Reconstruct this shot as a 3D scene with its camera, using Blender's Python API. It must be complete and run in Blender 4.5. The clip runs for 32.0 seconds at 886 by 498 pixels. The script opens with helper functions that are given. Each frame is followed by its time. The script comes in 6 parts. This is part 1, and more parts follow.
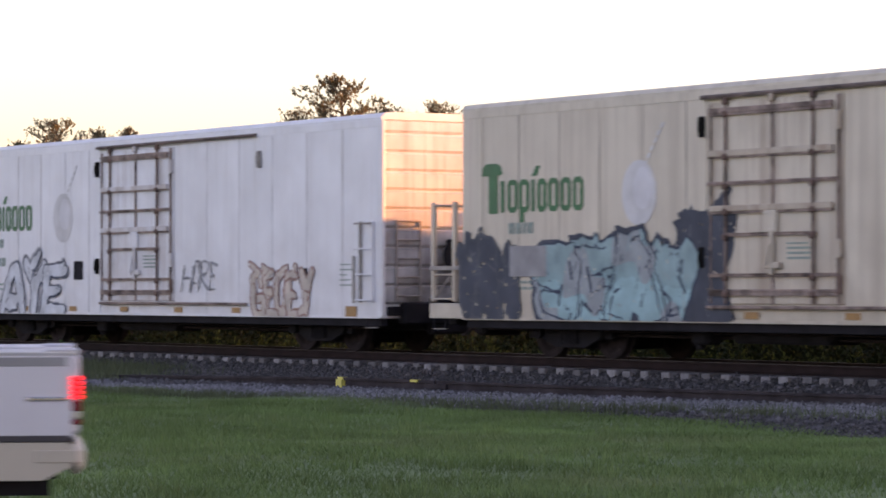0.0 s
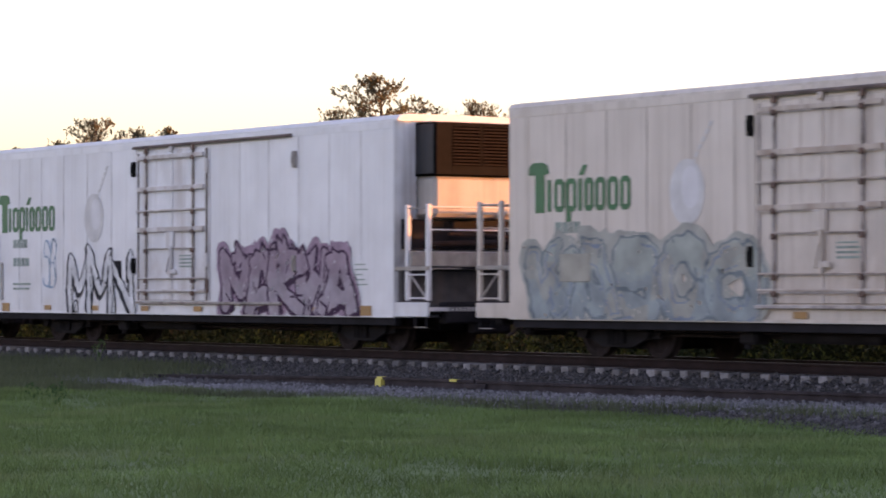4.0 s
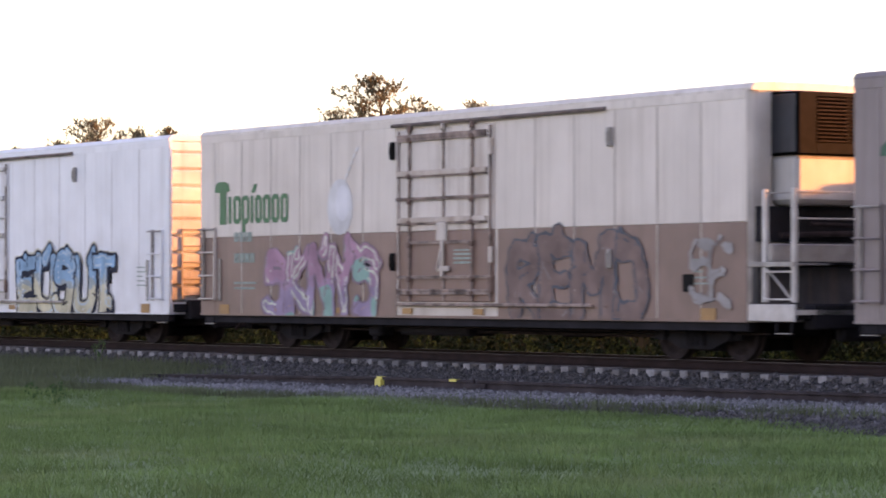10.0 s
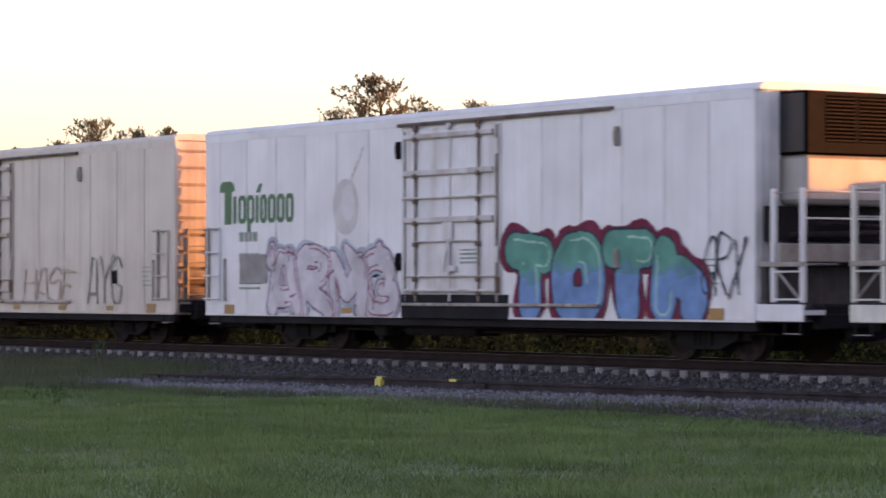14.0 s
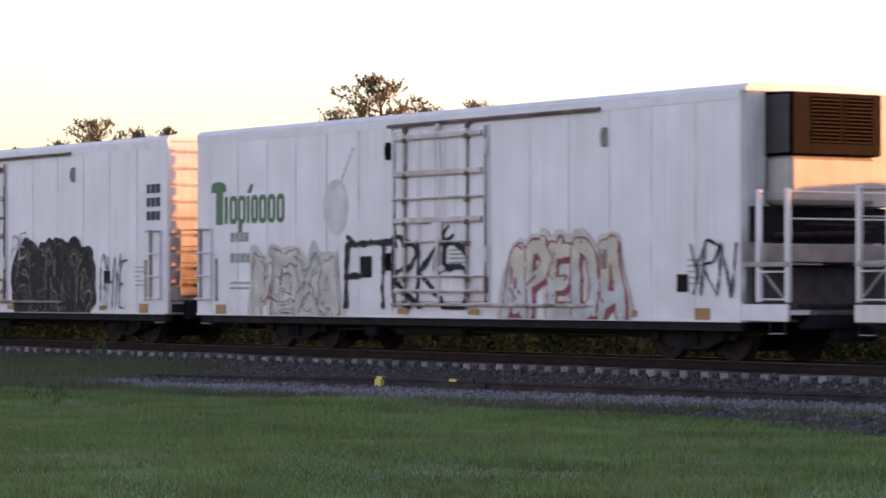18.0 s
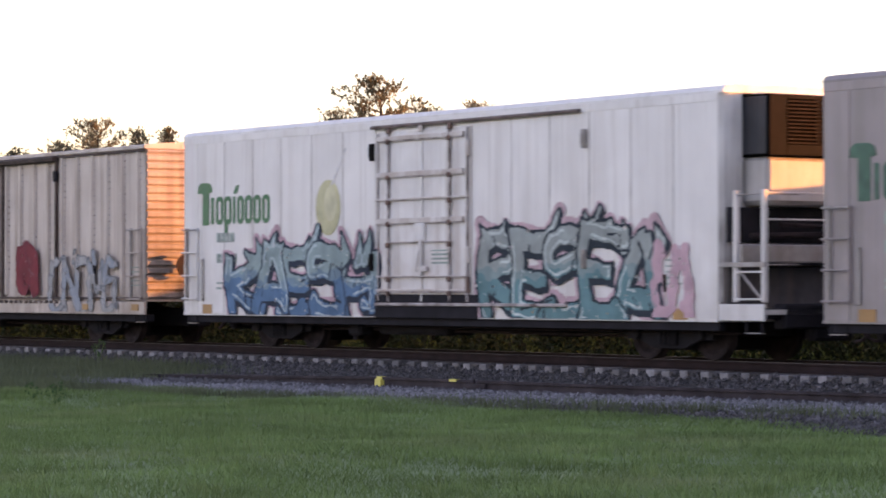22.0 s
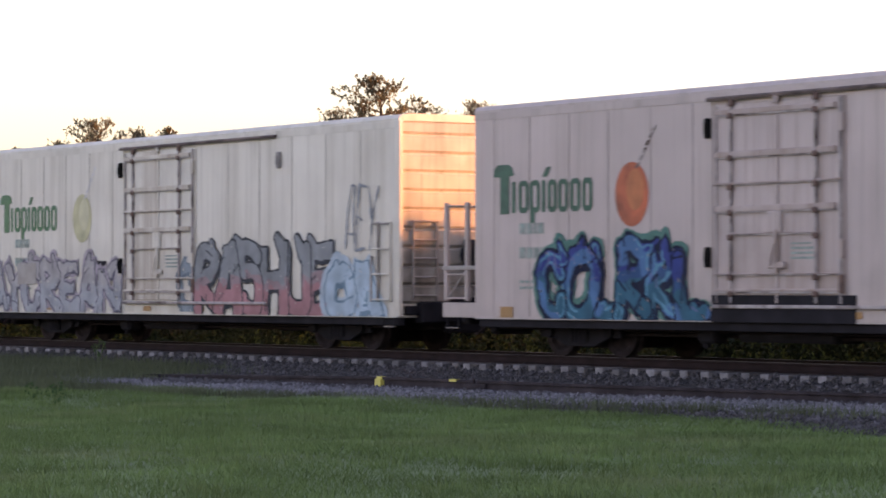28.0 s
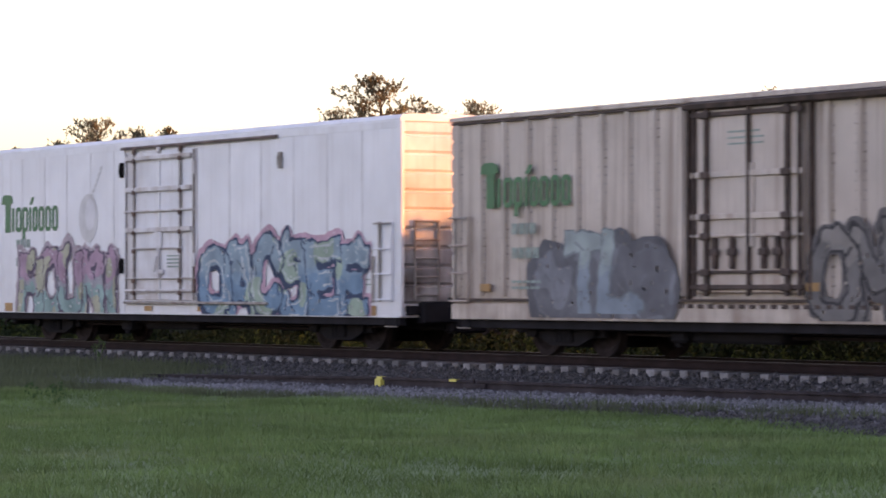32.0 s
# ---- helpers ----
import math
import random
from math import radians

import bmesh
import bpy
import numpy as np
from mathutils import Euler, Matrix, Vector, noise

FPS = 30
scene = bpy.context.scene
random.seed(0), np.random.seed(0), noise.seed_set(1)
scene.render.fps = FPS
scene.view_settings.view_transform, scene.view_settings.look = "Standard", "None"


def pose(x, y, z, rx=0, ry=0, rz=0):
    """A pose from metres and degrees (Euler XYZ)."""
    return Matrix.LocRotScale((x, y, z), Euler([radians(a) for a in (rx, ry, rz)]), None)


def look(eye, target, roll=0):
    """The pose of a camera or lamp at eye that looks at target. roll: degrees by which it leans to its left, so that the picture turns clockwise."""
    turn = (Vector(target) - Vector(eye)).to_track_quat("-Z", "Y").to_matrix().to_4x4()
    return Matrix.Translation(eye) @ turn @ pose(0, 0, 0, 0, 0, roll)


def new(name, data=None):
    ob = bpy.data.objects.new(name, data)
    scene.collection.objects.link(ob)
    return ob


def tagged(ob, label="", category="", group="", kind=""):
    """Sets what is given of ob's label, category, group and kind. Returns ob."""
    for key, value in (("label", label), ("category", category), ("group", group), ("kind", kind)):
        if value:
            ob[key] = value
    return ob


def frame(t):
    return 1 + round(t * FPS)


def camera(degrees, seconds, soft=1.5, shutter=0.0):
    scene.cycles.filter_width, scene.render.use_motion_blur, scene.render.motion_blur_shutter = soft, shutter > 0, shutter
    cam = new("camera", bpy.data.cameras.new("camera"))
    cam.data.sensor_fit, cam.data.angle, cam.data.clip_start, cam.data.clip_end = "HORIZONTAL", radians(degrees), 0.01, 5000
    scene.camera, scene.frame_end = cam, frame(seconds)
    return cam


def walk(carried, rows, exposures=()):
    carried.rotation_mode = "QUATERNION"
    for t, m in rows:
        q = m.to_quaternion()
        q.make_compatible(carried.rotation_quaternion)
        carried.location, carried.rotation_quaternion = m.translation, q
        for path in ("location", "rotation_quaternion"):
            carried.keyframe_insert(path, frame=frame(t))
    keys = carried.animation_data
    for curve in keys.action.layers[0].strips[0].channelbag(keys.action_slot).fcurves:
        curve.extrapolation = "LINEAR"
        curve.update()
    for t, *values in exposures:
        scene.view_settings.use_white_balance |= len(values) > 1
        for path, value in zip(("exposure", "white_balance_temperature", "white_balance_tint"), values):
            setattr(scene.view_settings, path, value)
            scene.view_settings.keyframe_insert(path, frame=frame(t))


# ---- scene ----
EXPO, KELVIN, TINT, SKY, SUN = 2.36, 7000, 42, 0.12, 2.1
# ---- camera and its path (x: along the track, y: away from the road, z: above the rail heads) ----
LENS = 17.0
TURN, TILT, EYE = 56.016, 0.806, (0.0, -31.338, 1.192)
PX = 0.01092  # degrees for one step of the fine pan below
cam = camera(LENS, 32.0, soft=1.75, shutter=0.19)


def aim(pan, nod=0.0):
    return pose(*EYE, 90 + TILT + nod * PX, 0, TURN + pan * PX)


# the clip's camera opens up a little while darker cars pass
LIFT = [(0, 0.08), (1, -0.07), (2, 0), (3, 0.1), (3.5, 0.1), (5.5, 0), (6, -0.05), (7, 0), (8, 0.25), (9, 0.75), (10, 0.5), (11, 0.1), (12, -0.1), (13, 0.03), (14.5, 0.05), (16.5, 0.1), (17, 0.1), (18, 0.05), (19, 0.05), (20, 0.1), (21, 0.57), (22, 0.45), (23, 0.38), (24, 0.33), (24.5, 0.3), (26.5, 0.05), (27, 0.05), (28, 0.18), (29, 0.14), (30, 0.08), (31, 0.1), (32, 0.25)]
walk(cam, [(0, aim(-69, 1)), (0.25, aim(-51, 1)), (0.5, aim(-35, 1)), (0.75, aim(-23.5, 1)), (1, aim(-14, 1)), (1.5, aim(-0.5, 1)),
           (2, aim(2.5, 1)), (2.5, aim(2.5, 1)), (3, aim(0)), (3.5, aim(0)), (4.5, aim(1.5)), (5.5, aim(3.7, -1.5)), (6, aim(4.5, 2)),
           (6.5, aim(-0.4)), (7, aim(0)), (12, aim(0)), (20, aim(0)), (32, aim(0))],
     exposures=[(t, EXPO + d, KELVIN, TINT) for t, d in LIFT])

# ---- sky and sun: low evening sun from behind the train, ground in shade ----
SUN_AZ, SUN_EL = 65.0, 4.8  # degrees from +x towards +y, and above the horizon
world = bpy.data.worlds.new("sky")
scene.world = world
world.use_nodes = True
sky = world.node_tree.nodes.new("ShaderNodeTexSky")
sky.sky_type, sky.sun_disc = "NISHITA", False
sky.sun_elevation, sky.sun_rotation = radians(SUN_EL), radians(90 - SUN_AZ)
sky.air_density, sky.dust_density, sky.ozone_density = 1.0, 0.7, 2.0
haze = world.node_tree.nodes.new("ShaderNodeHueSaturation")  # humid evening air pales the sky's colours
haze.inputs["Saturation"].default_value = 0.77
world.node_tree.links.new(sky.outputs[0], haze.inputs["Color"])
world.node_tree.links.new(haze.outputs[0], world.node_tree.nodes["Background"].inputs[0])
world.node_tree.nodes["Background"].inputs[1].default_value = SKY
sun_lamp = new("sun", bpy.data.lights.new("sun", "SUN"))
sun_lamp.data.energy, sun_lamp.data.color, sun_lamp.data.angle = SUN, (1.0, 0.43, 0.09), radians(0.6)
sun_way = Vector((math.cos(radians(SUN_AZ)) * math.cos(radians(SUN_EL)), math.sin(radians(SUN_AZ)) * math.cos(radians(SUN_EL)), math.sin(radians(SUN_EL))))
sun_lamp.matrix_world = look(sun_way * 200, (0, 0, 0))

# ---- materials ----
MATS = {}


def material(name, base, rough=0.6, metal=0.0, vary=0.18, scale=2.0, bump=0.15, grain=35.0, streak=0.0, streak_col=(0.2, 0.13, 0.08),
             blotch=0.0, blotch_col=(0.25, 0.17, 0.12), blotch_scale=0.9, thin=0.0, gloss=0.5, low=0.0, low_top=2.6, island=False, random_vary=0.0, floor=0.45):
    """A painted or raw surface: base colour, soft stains, vertical run-off streaks, blotches of wear, darkening from
    below (thrown-up dirt, on car ends also shade), fine grain.
    """
    if name in MATS:
        return MATS[name]
    m = bpy.data.materials.new(name)
    m.use_nodes = True
    nt = m.node_tree
    p = nt.nodes["Principled BSDF"]
    p.inputs["Roughness"].default_value, p.inputs["Metallic"].default_value, p.inputs["Specular IOR Level"].default_value = rough, metal, gloss
    co = nt.nodes.new("ShaderNodeTexCoord")
    own = nt.nodes.new("ShaderNodeMath")
    own.operation = "MULTIPLY"
    own.inputs[1].default_value = 41.0
    nt.links.new(nt.nodes.new("ShaderNodeObjectInfo").outputs["Random"], own.inputs[0])

    def tex(sc, detail=4.0, stretch=None):
        n = nt.nodes.new("ShaderNodeTexNoise")
        n.noise_dimensions = "4D"
        nt.links.new(own.outputs[0], n.inputs["W"])
        n.inputs["Scale"].default_value, n.inputs["Detail"].default_value = sc, detail
        if stretch:
            mp = nt.nodes.new("ShaderNodeMapping")
            mp.inputs["Scale"].default_value = stretch
            nt.links.new(co.outputs["Object"], mp.inputs["Vector"])
            nt.links.new(mp.outputs[0], n.inputs["Vector"])
        else:
            nt.links.new(co.outputs["Object"], n.inputs["Vector"])
        return n.outputs["Fac"]

    def band(src, lo, hi, top):
        r = nt.nodes.new("ShaderNodeMapRange")
        r.inputs[1].default_value, r.inputs[2].default_value, r.inputs[3].default_value, r.inputs[4].default_value = lo, hi, 0, top
        nt.links.new(src, r.inputs[0])
        return r.outputs[0]

    def mix(fac, a, b):
        n = nt.nodes.new("ShaderNodeMix")
        n.data_type = "RGBA"
        nt.links.new(fac, n.inputs[0])
        for sock, v in ((n.inputs[6], a), (n.inputs[7], b)):
            if isinstance(v, tuple):
                sock.default_value = (*v, 1)
            else:
                nt.links.new(v, sock)
        return n.outputs[2]

    dark = tuple(c * (1 - vary) for c in base)
    light = tuple(min(1, c * (1 + vary * 0.6)) for c in base)
    col = mix(band(tex(scale), 0.3, 0.7, 1.0), light, dark)
    if random_vary or island:
        src = nt.nodes.new("ShaderNodeNewGeometry").outputs["Random Per Island"] if island else nt.nodes.new("ShaderNodeObjectInfo").outputs["Random"]
        v = random_vary or 0.4
        col = mix(band(src, 0, 1, v), col, tuple(c * floor for c in base))
    if streak:
        col = mix(band(tex(1.0, 3.0, (3.2, 3.2, 0.16)), 0.5, 0.78, streak), col, streak_col)
        col = mix(band(tex(1.0, 4.0, (15.0, 15.0, 0.35)), 0.54, 0.74, streak * 0.7), col, streak_col)
    if blotch:
        col = mix(band(tex(blotch_scale, 6.0), 0.5, 0.68, blotch), col, blotch_col)
    if low:
        sep = nt.nodes.new("ShaderNodeSeparateXYZ")
        nt.links.new(co.outputs["Object"], sep.inputs[0])
        rng = nt.nodes.new("ShaderNodeMath")
        rng.operation = "MULTIPLY"
        nt.links.new(band(tex(1.6, 5.0), 0.25, 0.7, 1.0), rng.inputs[0])
        nt.links.new(band(sep.outputs["Z"], low_top, min(1.6, low_top - 1.9), low), rng.inputs[1])
        col = mix(rng.outputs[0], col, streak_col)
    nt.links.new(col, p.inputs["Base Color"])
    if bump:
        b = nt.nodes.new("ShaderNodeBump")
        b.inputs["Strength"].default_value, b.inputs["Distance"].default_value = bump, 0.02
        nt.links.new(tex(grain, 3.0), b.inputs["Height"])
        nt.links.new(b.outputs[0], p.inputs["Normal"])
    if thin:  # light passes through thin leaves
        tr = nt.nodes.new("ShaderNodeBsdfTranslucent")
        nt.links.new(col, tr.inputs["Color"])
        ms = nt.nodes.new("ShaderNodeMixShader")
        ms.inputs[0].default_value = thin
        nt.links.new(p.outputs[0], ms.inputs[1])
        nt.links.new(tr.outputs[0], ms.inputs[2])
        nt.links.new(ms.outputs[0], nt.nodes["Material Output"].inputs[0])
    MATS[name] = m
    return m


def glow(name, col, strength):
    m = material(name, col, rough=0.3, bump=0)
    p = m.node_tree.nodes["Principled BSDF"]
    p.inputs["Emission Color"].default_value, p.inputs["Emission Strength"].default_value = (*col, 1), strength
    return m


BLACK = material("undercarriage_black", (0.021, 0.0195, 0.0235), 0.9, vary=0.4, gloss=0.15)
IRON = material("rusty_iron", (0.032, 0.024, 0.025), 0.9, vary=0.4, scale=6, gloss=0.15)
GREY = material("weathered_grey_steel", (0.33, 0.30, 0.28), 0.55, vary=0.3, scale=4, streak=0.4)
WHITE = material("worn_white_paint", (0.6, 0.56, 0.53), 0.55, vary=0.2, streak=0.4, scale=3, blotch=0.3, blotch_col=(0.3, 0.24, 0.2), blotch_scale=2.5)
RUSTBAR = material("rust_stained_paint", (0.43, 0.38, 0.365), 0.8, vary=0.4, scale=5, blotch=1.0, blotch_col=(0.075, 0.045, 0.036), blotch_scale=2.6)
YELLOW = material("amber_reflector_tape", (0.36, 0.185, 0.06), 0.45, vary=0.25)
GREEN = material("green_logo_paint", (0.014, 0.135, 0.05), 0.5, vary=0.2, scale=5)
GREEN_OLD = material("faded_green_logo_paint", (0.035, 0.115, 0.075), 0.6, vary=0.35, scale=5)
STENCIL = material("grey_green_stencil_paint", (0.26, 0.33, 0.30), 0.6, vary=0.35, scale=6)
GHOST = material("faded_emblem_paint", (0.60, 0.59, 0.60), 0.6, vary=0.2)
ORANGE = material("orange_fruit_paint", (0.5, 0.10, 0.035), 0.5, vary=0.5, scale=2.5)
LIME = material("yellowed_fruit_paint", (0.48, 0.46, 0.27), 0.5, vary=0.3, scale=2.5)
SHEEN = {ORANGE.name: material("fruit_highlight_paint", (0.54, 0.15, 0.045), 0.5, vary=0.3, scale=3), LIME.name: material("yellowed_highlight_paint", (0.54, 0.52, 0.34), 0.5, vary=0.25, scale=3),
         GHOST.name: material("faded_highlight_paint", (0.66, 0.65, 0.68), 0.6, vary=0.15)}
FRAME = material("dark_brown_frame_metal", (0.0075, 0.0055, 0.005), 0.8, vary=0.5, scale=6, gloss=0.08)
LOUVRE = material("brown_louvre_metal", (0.021, 0.0135, 0.011), 0.8, vary=0.5, scale=8, gloss=0.08)
GRILLE = material("dark_grille_metal", (0.013, 0.012, 0.012), 0.8, vary=0.3, gloss=0.08)
BAY = material("dull_bay_panel", (0.05, 0.046, 0.048), 0.8, vary=0.4, scale=4, streak=0.3)
# near-black colour that paints the deep shade between louvre slats
LOUVRE_SHADE = material("painted_louvre_shade", (0.004, 0.0035, 0.0035), 0.95, vary=0.3, gloss=0.0)
NAVYBOX = material("dark_blue_grey_cover", (0.02, 0.022, 0.03), 0.6, vary=0.35, scale=3, streak=0.2)
SLAT = material("dusty_brown_slats", (0.055, 0.034, 0.022), 0.75, vary=0.4, scale=6, gloss=0.1)
DUCT = material("unit_housing_white", (0.44, 0.42, 0.405), 0.45, vary=0.15, streak=0.3)

# ---- mesh tools ----
CACHE = {}


class Shape:
    """Collects simple solids into one mesh."""

    def __init__(self):
        self.v, self.f, self.k = [], [], []

    def add(self, verts, faces, k=0):
        n = len(self.v)
        self.v += verts
        self.f += [tuple(i + n for i in f) for f in faces]
        self.k += [k] * len(faces)
        return self

    def box(self, x0, x1, y0, y1, z0, z1, b=0.0, k=0):
        if b <= 0:
            return self.add([(x, y, z) for x in (x0, x1) for y in (y0, y1) for z in (z0, z1)],
                            [(0, 1, 3, 2), (4, 6, 7, 5), (0, 4, 5, 1), (2, 3, 7, 6), (0, 2, 6, 4), (1, 5, 7, 3)], k)
        b = min(b, (x1 - x0) / 2.01, (y1 - y0) / 2.01, (z1 - z0) / 2.01)
        c, h = ((x0 + x1) / 2, (y0 + y1) / 2, (z0 + z1) / 2), ((x1 - x0) / 2, (y1 - y0) / 2, (z1 - z0) / 2)
        verts, ix = [], {}
        for s in [(a, d, e) for a in (-1, 1) for d in (-1, 1) for e in (-1, 1)]:
            for ax in range(3):
                ix[s, ax] = len(verts)
                verts.append(tuple(c[i] + s[i] * (h[i] if i == ax else h[i] - b) for i in range(3)))
        faces = []
        for ax in range(3):
            u, w = [i for i in range(3) if i != ax]
            for s in (-1, 1):
                def cn(a, d):
                    t = [0, 0, 0]
                    t[ax], t[u], t[w] = s, a, d
                    return tuple(t)
                faces.append(tuple(ix[cn(a, d), ax] for a, d in ((-1, -1), (1, -1), (1, 1), (-1, 1))))
                for a in (-1, 1):
                    if ax < u:
                        faces.append((ix[cn(a, -1), ax], ix[cn(a, 1), ax], ix[cn(a, 1), u], ix[cn(a, -1), u]))
                    if ax < w:
                        faces.append((ix[cn(-1, a), ax], ix[cn(1, a), ax], ix[cn(1, a), w], ix[cn(-1, a), w]))
        for s in [(a, d, e) for a in (-1, 1) for d in (-1, 1) for e in (-1, 1)]:
            faces.append((ix[s, 0], ix[s, 1], ix[s, 2]))
        return self.add(verts, faces, k)

    def tube(self, p, q, r, n=8, k=0, r2=None):
        p, q = Vector(p), Vector(q)
        d = (q - p).normalized()
        a = d.orthogonal().normalized()
        b = d.cross(a)
        r2 = r if r2 is None else r2
        ring = [(math.cos(2 * math.pi * i / n), math.sin(2 * math.pi * i / n)) for i in range(n)]
        v = [tuple(p + (a * c + b * s) * r) for c, s in ring] + [tuple(q + (a * c + b * s) * r2) for c, s in ring]
        return self.add(v, [(i, (i + 1) % n, n + (i + 1) % n, n + i) for i in range(n)] + [tuple(range(n))[::-1], tuple(range(n, 2 * n))], k)

    def extrude(self, prof, lo, hi, axis="x", k=0):
        """A closed outline drawn in the two other axes, drawn out along one axis."""
        put = {"x": lambda t, a, b: (t, a, b), "y": lambda t, a, b: (a, t, b), "z": lambda t, a, b: (a, b, t)}[axis]
        n = len(prof)
        v = [put(lo, *q) for q in prof] + [put(hi, *q) for q in prof]
        return self.add(v, [(i, (i + 1) % n, n + (i + 1) % n, n + i) for i in range(n)] + [tuple(range(n))[::-1], tuple(range(n, 2 * n))], k)

    def ring(self, c, r0, r1, y0, y1, n=20, k=0):
        """A flat ring round the y axis."""
        v = []
        for r, y in ((r0, y0), (r1, y0), (r1, y1), (r0, y1)):
            v += [(c[0] + r * math.cos(2 * math.pi * i / n), y, c[1] + r * math.sin(2 * math.pi * i / n)) for i in range(n)]
        f = []
        for a in range(4):
            for i in range(n):
                j = (i + 1) % n
                f.append((a * n + i, a * n + j, ((a + 1) % 4) * n + j, ((a + 1) % 4) * n + i))
        return self.add(v, f, k)

    def mesh(self, name, smooth=False):
        me = bpy.data.meshes.new(name)
        me.from_pydata(self.v, [], self.f)
        bm = bmesh.new()
        bm.from_mesh(me)
        bmesh.ops.recalc_face_normals(bm, faces=bm.faces)
        bm.to_mesh(me)
        bm.free()
        for i in range(max(self.k, default=0) + 1):
            me.materials.append(None)
        me.polygons.foreach_set("material_index", self.k)
        if smooth:
            me.polygons.foreach_set("use_smooth", [True] * len(self.f))
        me.update()
        return me


def part(name, shape, mat, parent=None, label="", key=None, at=None, smooth=False):
    """One mesh object under a thing or a part. key: parts with the same key share one mesh; shape may then be a function that builds it."""
    me = CACHE.get(key) if key else None
    if me is None:
        me = (shape() if callable(shape) else shape).mesh(name, smooth)
        if key:
            CACHE[key] = me
    ob = new(name, me)
    for slot, m in zip(ob.material_slots, mat if isinstance(mat, (list, tuple)) else [mat]):
        slot.link = "OBJECT"
        slot.material = m
    if parent:
        ob.parent = parent
    if at is not None:
        ob.matrix_basis = at
    if label:
        ob["label"] = label
    return ob


def bulk(name, verts, faces, mat, label, category, kind="stuff", parent=None):
    """A large mesh made from arrays of places."""
    me = bpy.data.meshes.new(name)
    me.vertices.add(len(verts))
    me.vertices.foreach_set("co", np.asarray(verts, np.float32).ravel())
    faces = np.asarray(faces, np.int32)
    n = faces.shape[1]
    me.loops.add(faces.size)
    me.loops.foreach_set("vertex_index", faces.ravel())
    me.polygons.add(len(faces))
    me.polygons.foreach_set("loop_start", np.arange(0, faces.size, n, dtype=np.int32))
    me.update(calc_edges=True)
    me.materials.append(mat)
    ob = new(name, me)
    if parent:
        ob.parent = parent
        ob["kind"] = kind
        if label:
            ob["label"] = label
        return ob
    return tagged(ob, label, category, "", kind)


def leaves(centres, radii, count, size, rng, squash=0.8):
    """Small turned leaf quads filling a set of clumps."""
    centres, radii = np.asarray(centres, float), np.asarray(radii, float)
    w = radii ** 2
    pick = rng.choice(len(centres), count, p=w / w.sum())
    d = rng.normal(size=(count, 3))
    d /= np.linalg.norm(d, axis=1)[:, None]
    rad = radii[pick] * rng.uniform(0.35, 1.08, count) ** 0.6
    c = centres[pick] + d * rad[:, None] * np.array([1, 1, squash])
    a = rng.normal(size=(count, 3))
    a /= np.linalg.norm(a, axis=1)[:, None]
    b = np.cross(a, rng.normal(size=(count, 3)))
    b /= np.linalg.norm(b, axis=1)[:, None]
    s = size * rng.uniform(0.6, 1.4, count)
    a, b = a * s[:, None], b * (s * 0.5)[:, None]
    v = np.stack([c - a, c + b - a * 0.1, c + a, c - b - a * 0.1], 1).reshape(-1, 3)
    return v, np.arange(count * 4).reshape(-1, 4)


def sprays(bases, ways, lengths, per, size, rng):
    """Pointed leaves set along short twigs that leave their bases in given directions."""
    b, w, ln = np.repeat(np.asarray(bases, float), per, 0), np.repeat(np.asarray(ways, float), per, 0), np.repeat(np.asarray(lengths, float), per)
    n = len(b)
    w = w / np.linalg.norm(w, axis=1)[:, None]
    c = b + w * (ln * rng.uniform(0.1, 1.0, n))[:, None]
    a = w * 0.9 + rng.normal(0, 0.65, (n, 3))
    a /= np.linalg.norm(a, axis=1)[:, None]
    side = np.cross(a, rng.normal(size=(n, 3)))
    side /= np.linalg.norm(side, axis=1)[:, None]
    s = size * rng.uniform(0.6, 1.5, n)
    a, side = a * s[:, None], side * (s * 0.24)[:, None]
    return np.stack([c, c + a * 0.5 + side, c + a, c + a * 0.5 - side], 1).reshape(-1, 3), np.arange(n * 4).reshape(-1, 4)


# ---- ground, ballast, track ----
GRASS = material("mown_grass_soil", (0.105, 0.16, 0.057), 0.9, vary=0.35, scale=0.35, bump=0.5, grain=14)
BLADE = material("grass_blades", (0.152, 0.236, 0.078), 0.8, vary=0.45, scale=0.6, bump=0, island=True, random_vary=0.32, gloss=0.2, blotch=0.55, blotch_col=(0.2, 0.23, 0.105), blotch_scale=0.45)
DOCK = material("broad_weed_leaves", (0.06, 0.12, 0.04), 0.8, vary=0.4, bump=0, island=True, random_vary=0.5, gloss=0.2)
WEED = material("dry_weeds", (0.105, 0.13, 0.062), 0.8, vary=0.4, scale=0.6, bump=0, island=True, random_vary=0.6)
BALLAST = material("ballast_bed", (0.032, 0.028, 0.027), 0.9, vary=0.4, scale=1.2, bump=0.8, grain=18)
STONE = material("ballast_stones", (0.112, 0.105, 0.112), 0.8, vary=0.35, scale=2, bump=0.2, island=True, random_vary=1.15, floor=0.3)
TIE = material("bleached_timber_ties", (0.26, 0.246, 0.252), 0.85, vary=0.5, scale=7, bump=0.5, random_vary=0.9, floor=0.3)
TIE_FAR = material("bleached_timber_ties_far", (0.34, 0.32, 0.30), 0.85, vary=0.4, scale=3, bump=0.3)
RAIL = material("rusted_rail_steel", (0.027, 0.017, 0.017), 0.85, gloss=0.12, vary=0.35, scale=3)
HEAD = material("polished_rail_head", (0.10, 0.092, 0.09), 0.5, 0.6, vary=0.4)
SPARE = material("dusty_spare_rail_steel", (0.05, 0.041, 0.045), 0.85, gloss=0.15, vary=0.45, scale=3)
